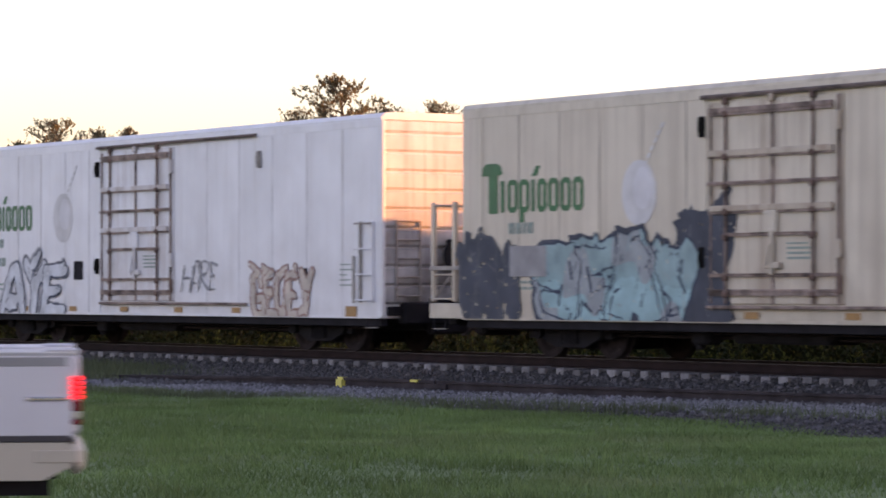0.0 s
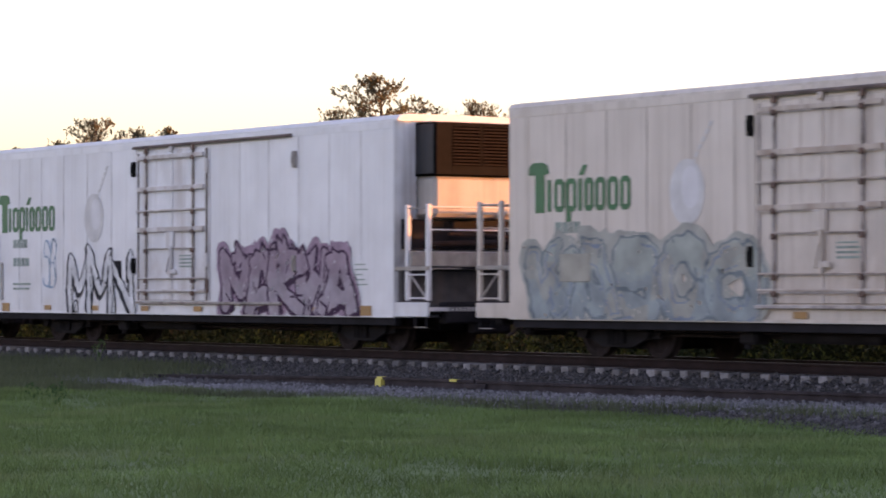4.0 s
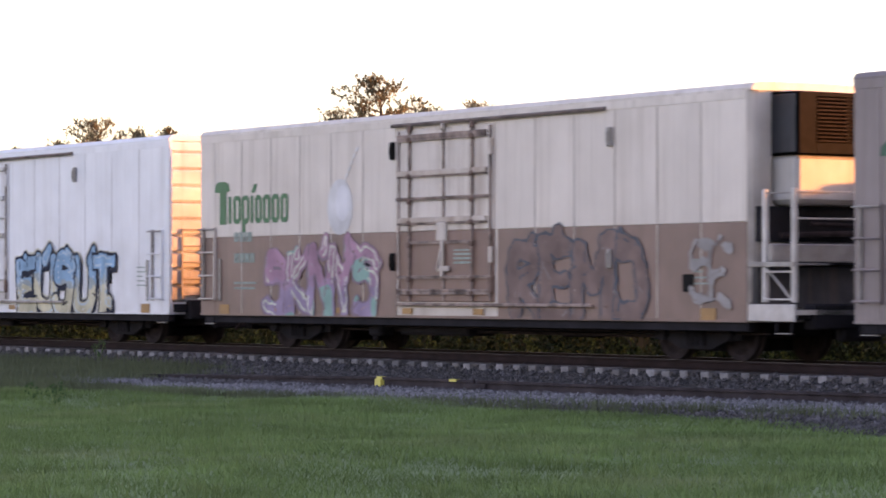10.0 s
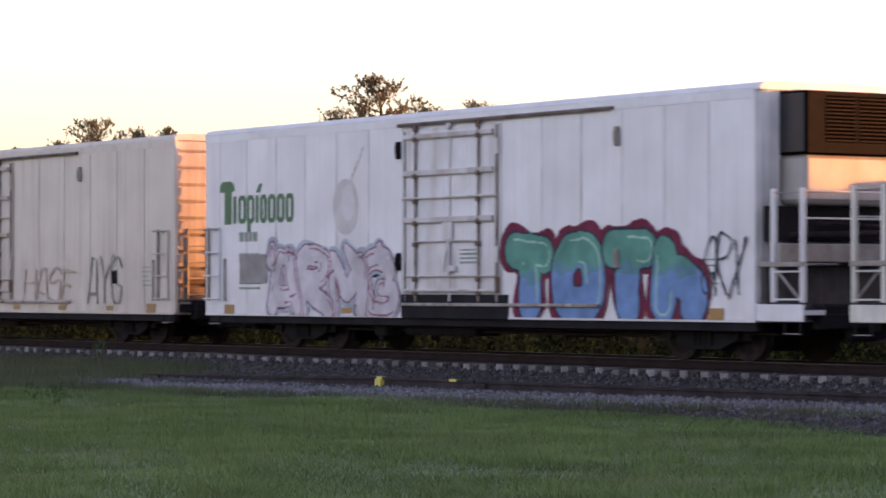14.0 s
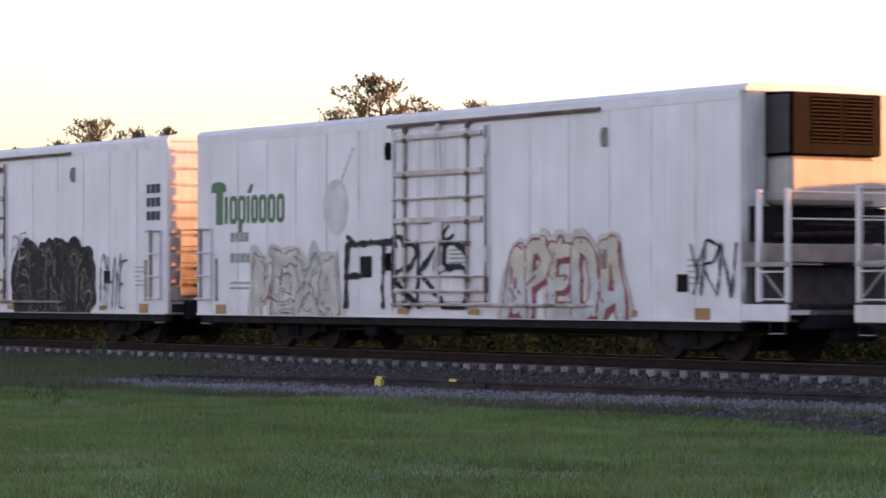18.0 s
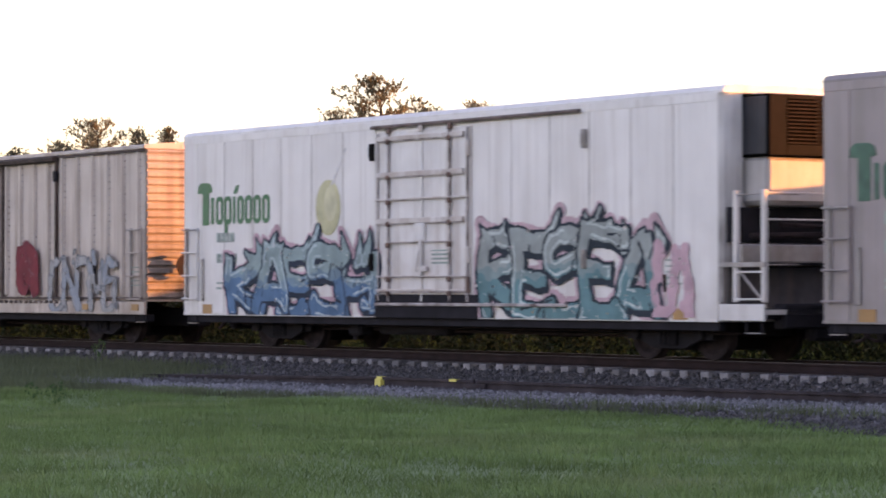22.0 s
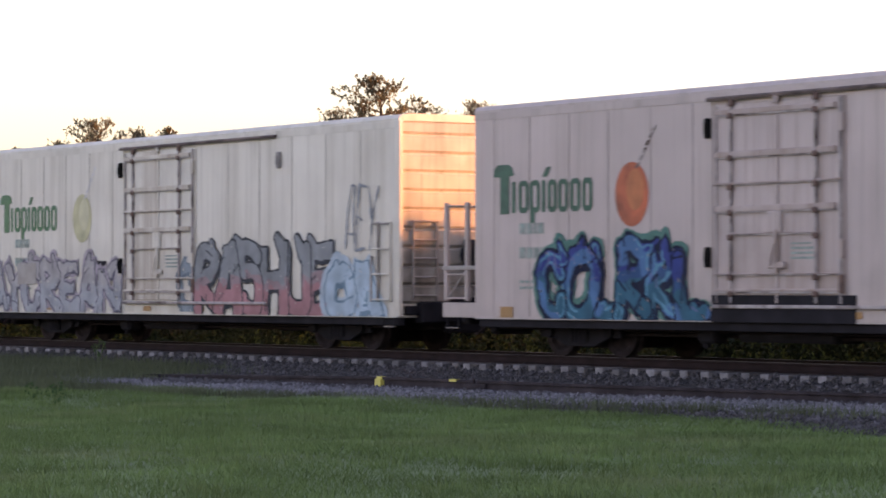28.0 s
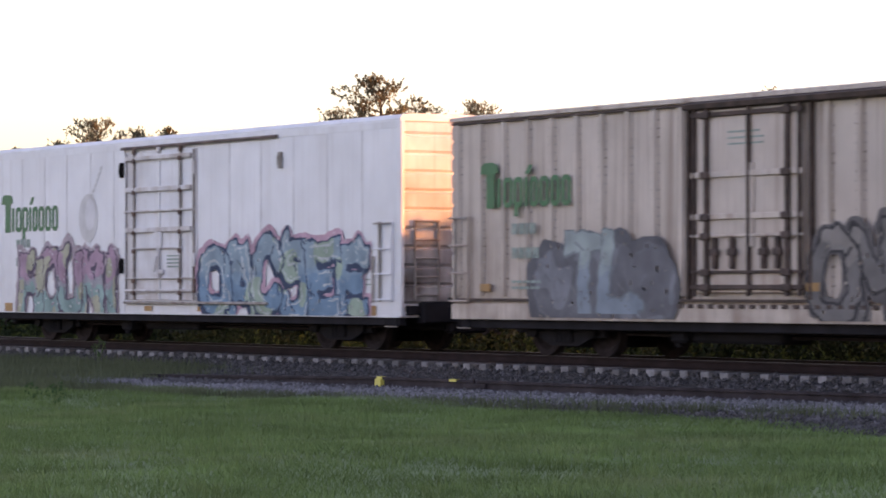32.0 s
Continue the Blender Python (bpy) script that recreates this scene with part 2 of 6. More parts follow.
ASPHALT = material("road_asphalt", (0.05, 0.05, 0.052), 0.9, vary=0.25, scale=1, bump=0.4, grain=60)

CTR = 1.55  # the track's centre line; the near side of the cars stands at y = 0


def ground_z(x, y):
    z = -0.62 + 0.05 * np.sin(x * 0.21 + 1.3) * np.sin(y * 0.33) + 0.025 * np.sin(x * 0.83 + y * 0.5)
    near_road = np.clip((20 - np.abs((x + 18.8) * 0.875 - (y + 21.3) * 0.485) - 12) / 8, 0, 1)
    return z - 0.02 * near_road


def build_ground():
    xs = np.concatenate([np.linspace(-3000, -140, 12), np.linspace(-120, 20, 141), np.linspace(60, 3000, 12)])
    ys = np.concatenate([np.linspace(-3000, -60, 10), np.linspace(-45, 30, 101), np.linspace(60, 4000, 14)])
    gx, gy = np.meshgrid(xs, ys, indexing="ij")
    v = np.stack([gx, gy, ground_z(gx, gy)], -1).reshape(-1, 3)
    i, j = np.meshgrid(np.arange(len(xs) - 1), np.arange(len(ys) - 1), indexing="ij")
    n = len(ys)
    a = (i * n + j).ravel()
    bulk("ground", v, np.stack([a, a + n, a + n + 1, a + 1], 1), GRASS, "mown green grass field beside the railway line", "ground", "structure")


def build_track():
    bed = Shape().extrude([(-5.6, -0.74), (-4.4, -0.57), (-1.4, -0.52), (-0.3, -0.37), (0.12, -0.30), (0.24, -0.285), (0.3, -0.235), (0.5, -0.215), (2.65, -0.215), (3.1, -0.26), (5.2, -0.55), (6.2, -0.75)], -620, 560)
    tagged(part("ballast_bed", bed, BALLAST), "grey crushed stone ballast bed under the railway track", "ballast", "", "structure")
    for y in (CTR - 0.7535, CTR + 0.7535):
        s = Shape().extrude([(y - 0.07, -0.17), (y + 0.07, -0.17), (y + 0.07, -0.155), (y + 0.015, -0.13), (y + 0.012, -0.045), (y + 0.034, -0.038), (y + 0.034, -0.006),
                             (y - 0.034, -0.006), (y - 0.034, -0.038), (y - 0.012, -0.045), (y - 0.015, -0.13), (y - 0.07, -0.155)], -620, 560)
        r = tagged(part("rail", s, RAIL), "rust-brown steel running rail spiked to timber ties", "rail", "running rails", "structure")
        part("rail_head", Shape().box(-620, 560, y - 0.03, y + 0.03, -0.008, 0.0), HEAD, r, "bright polished running surface")
    track = tagged(new("track_ties"), "bleached timber railway ties bedded in ballast", "railway ties", "", "structure")
    rnd = random.Random(5)
    x = -92.0
    while x < -14:
        ln = rnd.uniform(-0.04, 0.04)
        part("tie", lambda: Shape().box(-0.115, 0.115, -1.32, 1.32, -0.17, 0.0, 0.015), TIE, track, key="tie",
             at=pose(x, CTR + ln, -0.172 + rnd.uniform(-0.012, 0.008), rnd.uniform(-0.4, 0.4), 0, rnd.uniform(-1.5, 1.5)))
        x += 0.51 + rnd.uniform(-0.05, 0.05)
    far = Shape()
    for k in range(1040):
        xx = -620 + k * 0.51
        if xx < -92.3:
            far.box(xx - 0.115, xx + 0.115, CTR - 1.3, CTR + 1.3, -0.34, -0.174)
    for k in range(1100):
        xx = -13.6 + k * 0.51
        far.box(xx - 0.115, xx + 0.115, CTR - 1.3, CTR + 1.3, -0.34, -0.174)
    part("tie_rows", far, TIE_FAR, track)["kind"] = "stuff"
    # a spare rail lies in a slight bend on the ballast beside the track
    spare = tagged(new("spare_rail"), "dark spare steel rail lying on the ballast", "rail")
    prof = [(-0.075, 0), (0.075, 0), (0.075, 0.02), (0.01, 0.04), (0.01, 0.128), (0.04, 0.142), (0.04, 0.188), (-0.04, 0.188), (-0.04, 0.142), (-0.008, 0.136), (-0.008, 0.04), (-0.075, 0.02)]
    for x0, x1 in ((-53.2, -42.0), (-41.94, -20.0)):
        s = Shape()
        st = [x0 + (x1 - x0) * k / 12 for k in range(13)]
        n = len(prof)
        s.add([(x, spare_y(x) + q, spare_z(x) + z) for x in st for q, z in prof],
              [(k * n + i, k * n + (i + 1) % n, (k + 1) * n + (i + 1) % n, (k + 1) * n + i) for k in range(12) for i in range(n)] + [tuple(range(n))[::-1], tuple(range(12 * n, 13 * n))])
        part("rail_length", s, SPARE, spare)
    y, z = spare_y(-41.97), -0.535
    part("joint_bar", Shape().box(-42.3, -41.64, y - 0.05, y - 0.014, z + 0.045, z + 0.13, 0.008), SPARE, spare)
    tape = material("yellow_marking_paint", (0.62, 0.55, 0.12), 0.5, vary=0.2)
    y = spare_y(-44.7)
    part("paint_mark", Shape().box(-44.79, -44.6, y - 0.085, y + 0.02, z + 0.005, z + 0.15).box(-44.79, -44.62, y - 0.046, y + 0.046, z + 0.145, z + 0.192), tape, spare, "yellow paint mark")
    y = spare_y(-42.57)
    part("paint_mark", Shape().box(-42.68, -42.46, y - 0.045, y + 0.045, z + 0.15, z + 0.192), tape, spare, "yellow paint mark")
    y = spare_y(-31.5)
    blk = tagged(new("timber_block"), "pale broken timber block lying on the spare rail", "timber")
    wood = material("pale_broken_timber", (0.5, 0.4, 0.25), 0.8, vary=0.4, scale=8)
    part("block", Shape().box(-32.0, -31.0, y - 0.2, y + 0.1, z - 0.02, z + 0.12, 0.02).box(-31.95, -31.2, y - 0.14, y + 0.04, z + 0.12, z + 0.24, 0.02), wood, blk)


def spare_y(x):
    return -2.42 + 0.062 * (x + 42.8) + 0.009 * max(0.0, x + 42.8) ** 1.9


def spare_z(x):
    """The far end has sunk into the ballast."""
    return -0.535 - 0.016 * max(0.0, -44.6 - x)


BED_Y, BED_Z = [-5.6, -4.4, -1.4, -0.3, 0.12, 0.24, 0.3, 0.5, 0.8], [-0.74, -0.57, -0.52, -0.37, -0.30, -0.285, -0.235, -0.215, -0.215]


def build_stones():
    rng = np.random.default_rng(11)
    n = 46000
    x, y = rng.uniform(-68, -24, n), np.where(rng.random(n) < 0.14, rng.uniform(0.24, 0.74, n), rng.uniform(-5.3, 0.3, n))
    base = np.interp(y, BED_Y, BED_Z)
    s = rng.uniform(0.018, 0.042, n) * np.where(rng.random(n) < 0.1, 1.5, 1)
    o = np.array([(1, 0, 0), (-1, 0, 0), (0, 1, 0), (0, -1, 0), (0, 0, 1), (0, 0, -1)], float)
    v = o[None] * rng.uniform(0.6, 1.3, (n, 6, 1)) + rng.normal(0, 0.18, (n, 6, 3))
    a = rng.uniform(0, 6.28, n)
    c, sn = np.cos(a)[:, None], np.sin(a)[:, None]
    v = np.stack([v[..., 0] * c - v[..., 1] * sn, v[..., 0] * sn + v[..., 1] * c, v[..., 2] * 0.75], -1) * s[:, None, None]
    v += np.stack([x, y, base + s * 0.35], -1)[:, None, :]
    tri = np.array([(0, 2, 4), (2, 1, 4), (1, 3, 4), (3, 0, 4), (2, 0, 5), (1, 2, 5), (3, 1, 5), (0, 3, 5)])
    f = (np.arange(n)[:, None, None] * 6 + tri[None]).reshape(-1, 3)
    # a pale spill of clean stone at the grass edge
    m = 9500
    pick = rng.choice(3, m, p=[0.09, 0.11, 0.8])
    x2 = np.where(pick < 2, np.array([-51.6, -48.2, 0.0])[pick] + rng.normal(0, 0.85, m), rng.uniform(-47.5, -28, m))
    y2 = np.where(pick < 2, np.array([-4.5, -4.85, 0.0])[pick] + rng.normal(0, 0.22, m), np.interp(x2, [-47, -42, -37, -33, -29], [-4.6, -4.0, -3.2, -2.6, -2.1]) + rng.normal(0, 0.62, m))
    pale = (np.stack([x2, y2, np.interp(y2, [-5.6, -4.4, -1.4], [-0.66, -0.57, -0.52]) + 0.03], -1)[:, None, :] + (v[:m] - np.stack([x, y, base + s * 0.35], -1)[:m, None, :]))
    bulk("pale_stones", pale.reshape(-1, 3), f[:m * 8], material("pale_gravel", (0.25, 0.245, 0.265), 0.85, vary=0.3, island=True, random_vary=1.0, floor=0.35), "pale crushed stone spilled along the grass edge", "gravel")
    bulk("ballast_stones", v.reshape(-1, 3), f, STONE, "loose crushed grey ballast stones beside the track", "gravel")


def blades(name, x, y, z, h, w, rng, mat, label, category, lean=0.35):
    n = len(x)
    a = rng.uniform(0, 6.28, n)
    l = rng.normal(0, lean, (n, 2)) * h[:, None]
    dx_, dy_ = np.cos(a) * w, np.sin(a) * w
    v = np.stack([np.stack([x - dx_, y - dy_, z - 0.01], -1), np.stack([x + dx_, y + dy_, z - 0.01], -1), np.stack([x + l[:, 0], y + l[:, 1], z + h], -1)], 1)
    bulk(name, v.reshape(-1, 3), np.arange(n * 3).reshape(-1, 3), mat, label, category)


def build_grass():
    rng = np.random.default_rng(3)
    n = 460000
    x, y = rng.uniform(-60, -11, n), rng.uniform(-21, -2.9, n)
    patch = np.sin(x * 0.9 + np.sin(y * 0.7) * 2) * np.sin(y * 1.1 + x * 0.3)
    h = rng.uniform(0.04, 0.085, n) * (1 + 0.5 * patch)
    rim = np.interp(x, [-60, -49, -45, -42.5, -37.5, -35, -32.5, -30, -20], [-8.4, -7.9, -7.2, -6.1, -5.1, -4.7, -3.9, -3.2, -2.6])
    edge = np.clip((y - rim + 0.7 + 0.5 * np.sin(x * 0.8) * np.sin(x * 0.33)) / 1.5, 0, 1)
    h = h * (1 - 0.45 * edge)
    keep = rng.random(n) > edge
    blades("grass", x[keep], y[keep], ground_z(x, y)[keep], h[keep], 0.007, rng, BLADE, "short mown green grass in evening shade", "grass", 0.7)
    # taller unmown tufts here and there
    tx, ty = rng.uniform(-50, -13, 420), rng.uniform(-20, -7.6, 420)
    tall = rng.uniform(0.09, 0.19, 420)
    pick = rng.integers(0, 420, 13000)
    x, y = tx[pick] + rng.normal(0, 0.10, 13000), ty[pick] + rng.normal(0, 0.07, 13000)
    blades("grass_tufts", x, y, ground_z(x, y), tall[pick] * rng.uniform(0.6, 1.2, 13000), 0.007, rng, BLADE, "taller unmown grass tufts in the field", "grass", 0.25)
    # ragged weeds in tufts along the edge of the ballast, thick where they cover the end of the spare rail
    tx = rng.uniform(-62, -22, 330)
    ty = np.interp(tx, [-60, -49, -45, -42.5, -37.5, -35, -32.5, -30, -20], [-7.6, -7.0, -6.4, -5.6, -4.9, -4.6, -4.0, -3.4, -2.9]) + rng.normal(0, 0.42, 330)
    weight = np.interp(tx, [-62, -48, -44, -38, -22], [1, 1, 0.5, 0.28, 0.28])
    pick = rng.choice(330, 26000, p=weight / weight.sum())
    x, y = tx[pick] + rng.normal(0, 0.2, 26000), ty[pick] + rng.normal(0, 0.13, 26000)
    n = 90000
    xl, yl = rng.uniform(-80, -49, n), rng.uniform(-7.5, -0.6, n)
    dens = np.clip((-50.2 - xl + 0.55 * (yl + 4.5) * -1 + 0.8 * np.sin(xl * 2.1) * np.sin(yl * 1.7)) / 3.0, 0, 1)
    keep = rng.random(n) < dens
    x, y = np.r_[x, xl[keep]], np.r_[y, yl[keep]]
    z = np.interp(y, [-5.9, -5.3, -4.4, -1.4, -0.3, 0.1], [-0.62, -0.66, -0.57, -0.52, -0.37, -0.32])
    h = rng.uniform(0.06, 0.2, len(x)) * np.where(x < -49, 1.25, 1.0)
    blades("weeds", x, y, z, h, 0.009, rng, WEED, "ragged green and dry weeds along the edge of the ballast", "weeds")
    # broad-leaved weeds standing singly in the grass and beside the ties
    for k, (wx, wy, wz, tall) in enumerate(((-42.6, -10.45, -0.62, 0.34), (-40.1, -11.3, -0.62, 0.42), (-43.0, -9.8, -0.62, 0.3), (-59.4, -0.6, -0.42, 0.5))):
        weed = tagged(new("weed_plant"), "dark green broad-leaved weed standing in the grass", "weed", "weeds in the grass")
        weed.location = (wx, wy, wz)
        st, tips, ways = Shape(), [], []
        for j in range(5):
            a = j * 1.257 + k
            e = Vector((math.cos(a) * tall * 0.3, math.sin(a) * tall * 0.3, tall * (0.7 + 0.06 * j)))
            st.tube((0, 0, 0), e, 0.006, 4, r2=0.003)
            for f in (0.35, 0.6, 0.85, 1.0):
                tips.append(tuple(e * f))
                ways.append((math.cos(a + f * 9), math.sin(a + f * 9), 0.5))
        part("stem", st, BLADE, weed)
        v, f = sprays(tips, ways, np.full(len(tips), 0.08), 5, 0.05, rng)
        bulk("foliage", v, f, DOCK, "", "", parent=weed)


def build_road():
    s = Shape()
    h, nrm = Vector((-0.485, -0.875, 0)), Vector((-0.875, 0.485, 0))
    c = Vector((-18.81, -21.33, 0)) + nrm * 1.0
    a, b = c - h * 17.0, c + h * 420.0
    s.add([(*(q + nrm * d).xy, zz) for q in (a, b) for d in (-5.2, 2.0) for zz in (-0.75, -0.575)],
          [(0, 1, 3, 2), (4, 6, 7, 5), (0, 4, 5, 1), (2, 3, 7, 6), (0, 2, 6, 4), (1, 5, 7, 3)])
    tagged(part("road", s, ASPHALT), "plain grey asphalt road across the grass", "road", "", "structure")


# ---- trees and hedge ----
LEAF = material("tree_leaves", (0.19, 0.175, 0.105), 0.6, vary=0.3, scale=0.8, bump=0, thin=0.55, island=True, random_vary=0.6)
SHRUB = material("hedge_leaves", (0.028, 0.055, 0.014), 0.65, vary=0.5, scale=0.5, bump=0, thin=0.22, island=True, random_vary=0.7)
SHADE_CORE = material("hedge_light_block", (0.012, 0.02, 0.007), 0.9, vary=0.5, scale=3, bump=0.6, grain=9)
UNDER = material("undergrowth_leaves", (0.036, 0.052, 0.02), 0.8, vary=0.5, scale=0.7, bump=0, thin=0.2, island=True, random_vary=1.0, floor=0.25, gloss=0.1)
# lit counterpart of the undergrowth leaves: yellow-green with the light put into the colour
UNDER_LIT = material("lit_weed_leaves", (0.10, 0.13, 0.036), 0.8, vary=0.5, scale=0.5, bump=0, thin=0.3, island=True, random_vary=0.9, floor=0.3, gloss=0.1)
BARK = material("tree_bark", (0.09, 0.07, 0.055), 0.9, vary=0.4, scale=6, bump=0.6)


def tree(bearing, top, dist, width, seed, count=1500, label="tall green tree with an uneven leafy crown behind the railway"):
    """A tree at a bearing (degrees from the camera's axis, right positive) and distance, with its top at a height."""
    rnd = random.Random(seed)
    rng = np.random.default_rng(seed)
    a = radians(90 + TURN - bearing)
    x, y = math.cos(a) * dist, EYE[1] + math.sin(a) * dist
    root = tagged(new("tree"), label, "tree", "trees behind the railway")
    root.location = (x, y, -0.65)
    t = Shape()
    hgt = top + 0.65
    t.tube((0, 0, 0), (0.1, 0, hgt * 0.45), width * 0.09 + 0.05, 9, r2=width * 0.06 + 0.03)
    t.tube((0.1, 0, hgt * 0.45), (0, 0.1, hgt * 0.93), width * 0.06 + 0.03, 8, r2=0.02)
    bases, ways, longs = [], [], []
    for k in range(40):
        f = k / 39
        z = hgt * (0.45 + 0.52 * f)
        reach = width * 0.5 * max(0.12, 1 - f ** 3.4) ** 0.5 * rnd.uniform(0.5, 1.15)
        an = k * 2.4 + rnd.uniform(-0.4, 0.4)
        e = Vector((math.cos(an) * reach, math.sin(an) * reach, min(z + reach * rnd.uniform(0.05, 0.5), hgt - 0.12)))
        o = Vector((0.05, 0.03, z - 0.2))
        t.tube(o, e, 0.04, 5, r2=0.008)
        for j in range(24):
            q = o.lerp(e, rnd.uniform(0.3, 1.0)) + Vector((rnd.gauss(0, 0.12), rnd.gauss(0, 0.12), rnd.gauss(0.03, 0.09))) * (0.5 + width / 4.4)
            q.z = min(q.z, hgt - 0.25)
            way = (e - o).normalized() * 0.5 + Vector((rnd.gauss(0, 0.45), rnd.gauss(0, 0.45), rnd.uniform(0.0, 0.9)))
            ln = rnd.uniform(0.12, 0.34) * (0.6 + width / 6.0)
            bases.append(tuple(q))
            ways.append(tuple(way))
            longs.append(ln)
            if j % 3 == 0:
                t.tube(q, q + way.normalized() * ln * 0.9, 0.01, 4, r2=0.004)
    part("trunk", t, BARK, root)
    v, f = sprays(bases, ways, longs, max(6, count // 150), 0.085, rng)
    bulk("crown", v, f, LEAF, "", "", parent=root)


def build_trees():
    # bearing, height of top, distance, crown width
    for i, (b, top, d, w, c) in enumerate([(-1.24, 9.08, 110, 4.4, 3600), (-2.06, 8.1, 112, 2.4, 1000), (-0.37, 8.2, 112, 3.4, 1600), (0.72, 8.35, 112, 3.4, 1500),
                                           (-6.69, 7.4, 108, 2.8, 1600), (-7.35, 6.65, 108, 2.4, 1000), (-5.87, 7.1, 108, 1.6, 900), (-5.31, 7.2, 108, 1.0, 350),
                                           (-3.1, 7.15, 110, 2.0, 800), (6.32, 8.7, 110, 1.4, 600), (-8.2, 6.3, 108, 2.0, 700), (3.2, 7.9, 116, 4.0, 1200), (-4.4, 6.5, 112, 3.0, 900)]):
        tree(b, top, d, w, 100 + i, c)


def build_hedge():
    rnd = random.Random(21)
    k = 0
    # second row and height steps cast shade; unseen shrubs past x=-24 only block sun
    for row, y0 in ((0, 9.5), (1, 12.5)):
        x = -118.0
        while x < 16:
            hgt = 2.7 + 1.7 * min(max((x + 49) / 9, 0), 1) + 1.3 * min(max((x + 24) / 8, 0), 1) + rnd.uniform(-0.25, 0.2) + row * 0.35
            w = rnd.uniform(3.2, 4.6)
            root = tagged(new("shrub"), "dense wild green and yellowish shrub behind the tracks", "shrub", "hedge behind the railway")
            root.location = (x, y0 + rnd.uniform(-0.8, 0.8), -0.7)
            st = Shape()
            cs, rs = [], []
            for j in range(7):
                an = j * 0.9 + rnd.uniform(-0.3, 0.3)
                e = (math.cos(an) * w * 0.28, math.sin(an) * 0.7, hgt * rnd.uniform(0.5, 0.8))
                st.tube((0, 0, 0), e, 0.05, 5, r2=0.015)
            for j in range(34):
                z = rnd.uniform(0.25, hgt - 0.3)
                wd = w * 0.5 * (1 - 0.35 * (z / hgt) ** 2)
                cs.append((rnd.uniform(-wd, wd), rnd.uniform(-1.0, 1.0), z))
                rs.append(rnd.uniform(0.35, 0.65))
            # a solid dark core added inside the leaves to stop sun leaking through
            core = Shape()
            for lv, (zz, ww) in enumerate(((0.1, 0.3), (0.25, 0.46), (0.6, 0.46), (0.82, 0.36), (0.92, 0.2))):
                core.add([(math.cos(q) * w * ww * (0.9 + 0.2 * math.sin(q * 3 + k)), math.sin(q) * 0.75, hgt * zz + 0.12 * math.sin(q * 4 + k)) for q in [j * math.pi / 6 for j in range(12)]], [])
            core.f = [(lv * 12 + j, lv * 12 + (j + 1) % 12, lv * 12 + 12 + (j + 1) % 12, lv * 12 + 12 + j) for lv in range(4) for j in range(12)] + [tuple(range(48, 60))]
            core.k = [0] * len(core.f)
            part("inner_foliage", core, SHADE_CORE, root)
            part("stem", st, BARK, root)
            v, f = leaves(cs, rs, 3800, 0.13, np.random.default_rng(300 + k))
            bulk("crown", v, f, SHRUB, "", "", parent=root)
            x += w * 0.72
            k += 1


def build_undergrowth():
    rng = np.random.default_rng(77)
    n = 420
    x = rng.uniform(-104, -24, n)
    y = rng.uniform(5.6, 8.4, n)
    tall = 0.45 + 0.5 * (0.5 + 0.5 * np.sin(x * 0.9) * np.sin(x * 0.37 + 1)) + rng.uniform(-0.1, 0.25, n)
    cs = np.concatenate([np.stack([x, y, -0.6 + tall * f], -1) for f in (0.25, 0.6, 0.95)])
    rs = np.concatenate([np.full(n, r) for r in (0.5, 0.42, 0.28)]) * rng.uniform(0.7, 1.2, 3 * n)
    v, f = leaves(cs, rs, 60000, 0.065, rng)
    bulk("undergrowth", v, f, UNDER, "wild dark green undergrowth behind the track", "undergrowth")
    # stalks and bushes in uneven drifts before it, coloured brighter as if lit
    n = 760
    x = rng.choice(rng.uniform(-104, -24, 80), n) + rng.normal(0, 0.38, n)
    y = rng.uniform(4.6, 6.4, n)
    tall = rng.gamma(3.0, 0.16, n)
    b = np.repeat(np.stack([x, y, np.full(n, -0.62)], -1), 6, 0)
    b[:, 2] += np.repeat(tall, 6) * np.tile(np.linspace(0.1, 0.9, 6), n)
    w = rng.normal(0, 0.7, (len(b), 3)) + np.array([0, 0, 0.5])
    v, f = sprays(b, w, rng.uniform(0.08, 0.24, len(b)), 8, 0.075, rng)
    bulk("tall_weeds", v, f, UNDER_LIT, "yellowish green tall weeds in drifts behind the track", "weeds")

# ---- railcars (car space: x from the trailing end forwards, y from the near side inwards, z above the rail) ----
LEN, WID, SILL, TOP = 18.24, 3.1, 0.67, 4.6
TRACK_RUST = material("rusted_door_track", (0.17, 0.125, 0.11), 0.75, vary=0.5, scale=3, blotch=0.9, blotch_col=(0.04, 0.028, 0.024), blotch_scale=2.0)
BRACKET = material("rusted_bracket", (0.17, 0.105, 0.085), 0.8, vary=0.5, scale=6)
PALE_PATCH = material("pale_emblem_patch", (0.58, 0.525, 0.505), 0.6, vary=0.15)
SEAMS, DOORS = {}, {}
CARS = []      # (thing, place of its trailing end on the train)
WHEELSETS = [[], [], [], []]


def prism_xz(s, pts, y0, y1, k=0):
    return s.extrude(pts, y0, y1, "y", k)


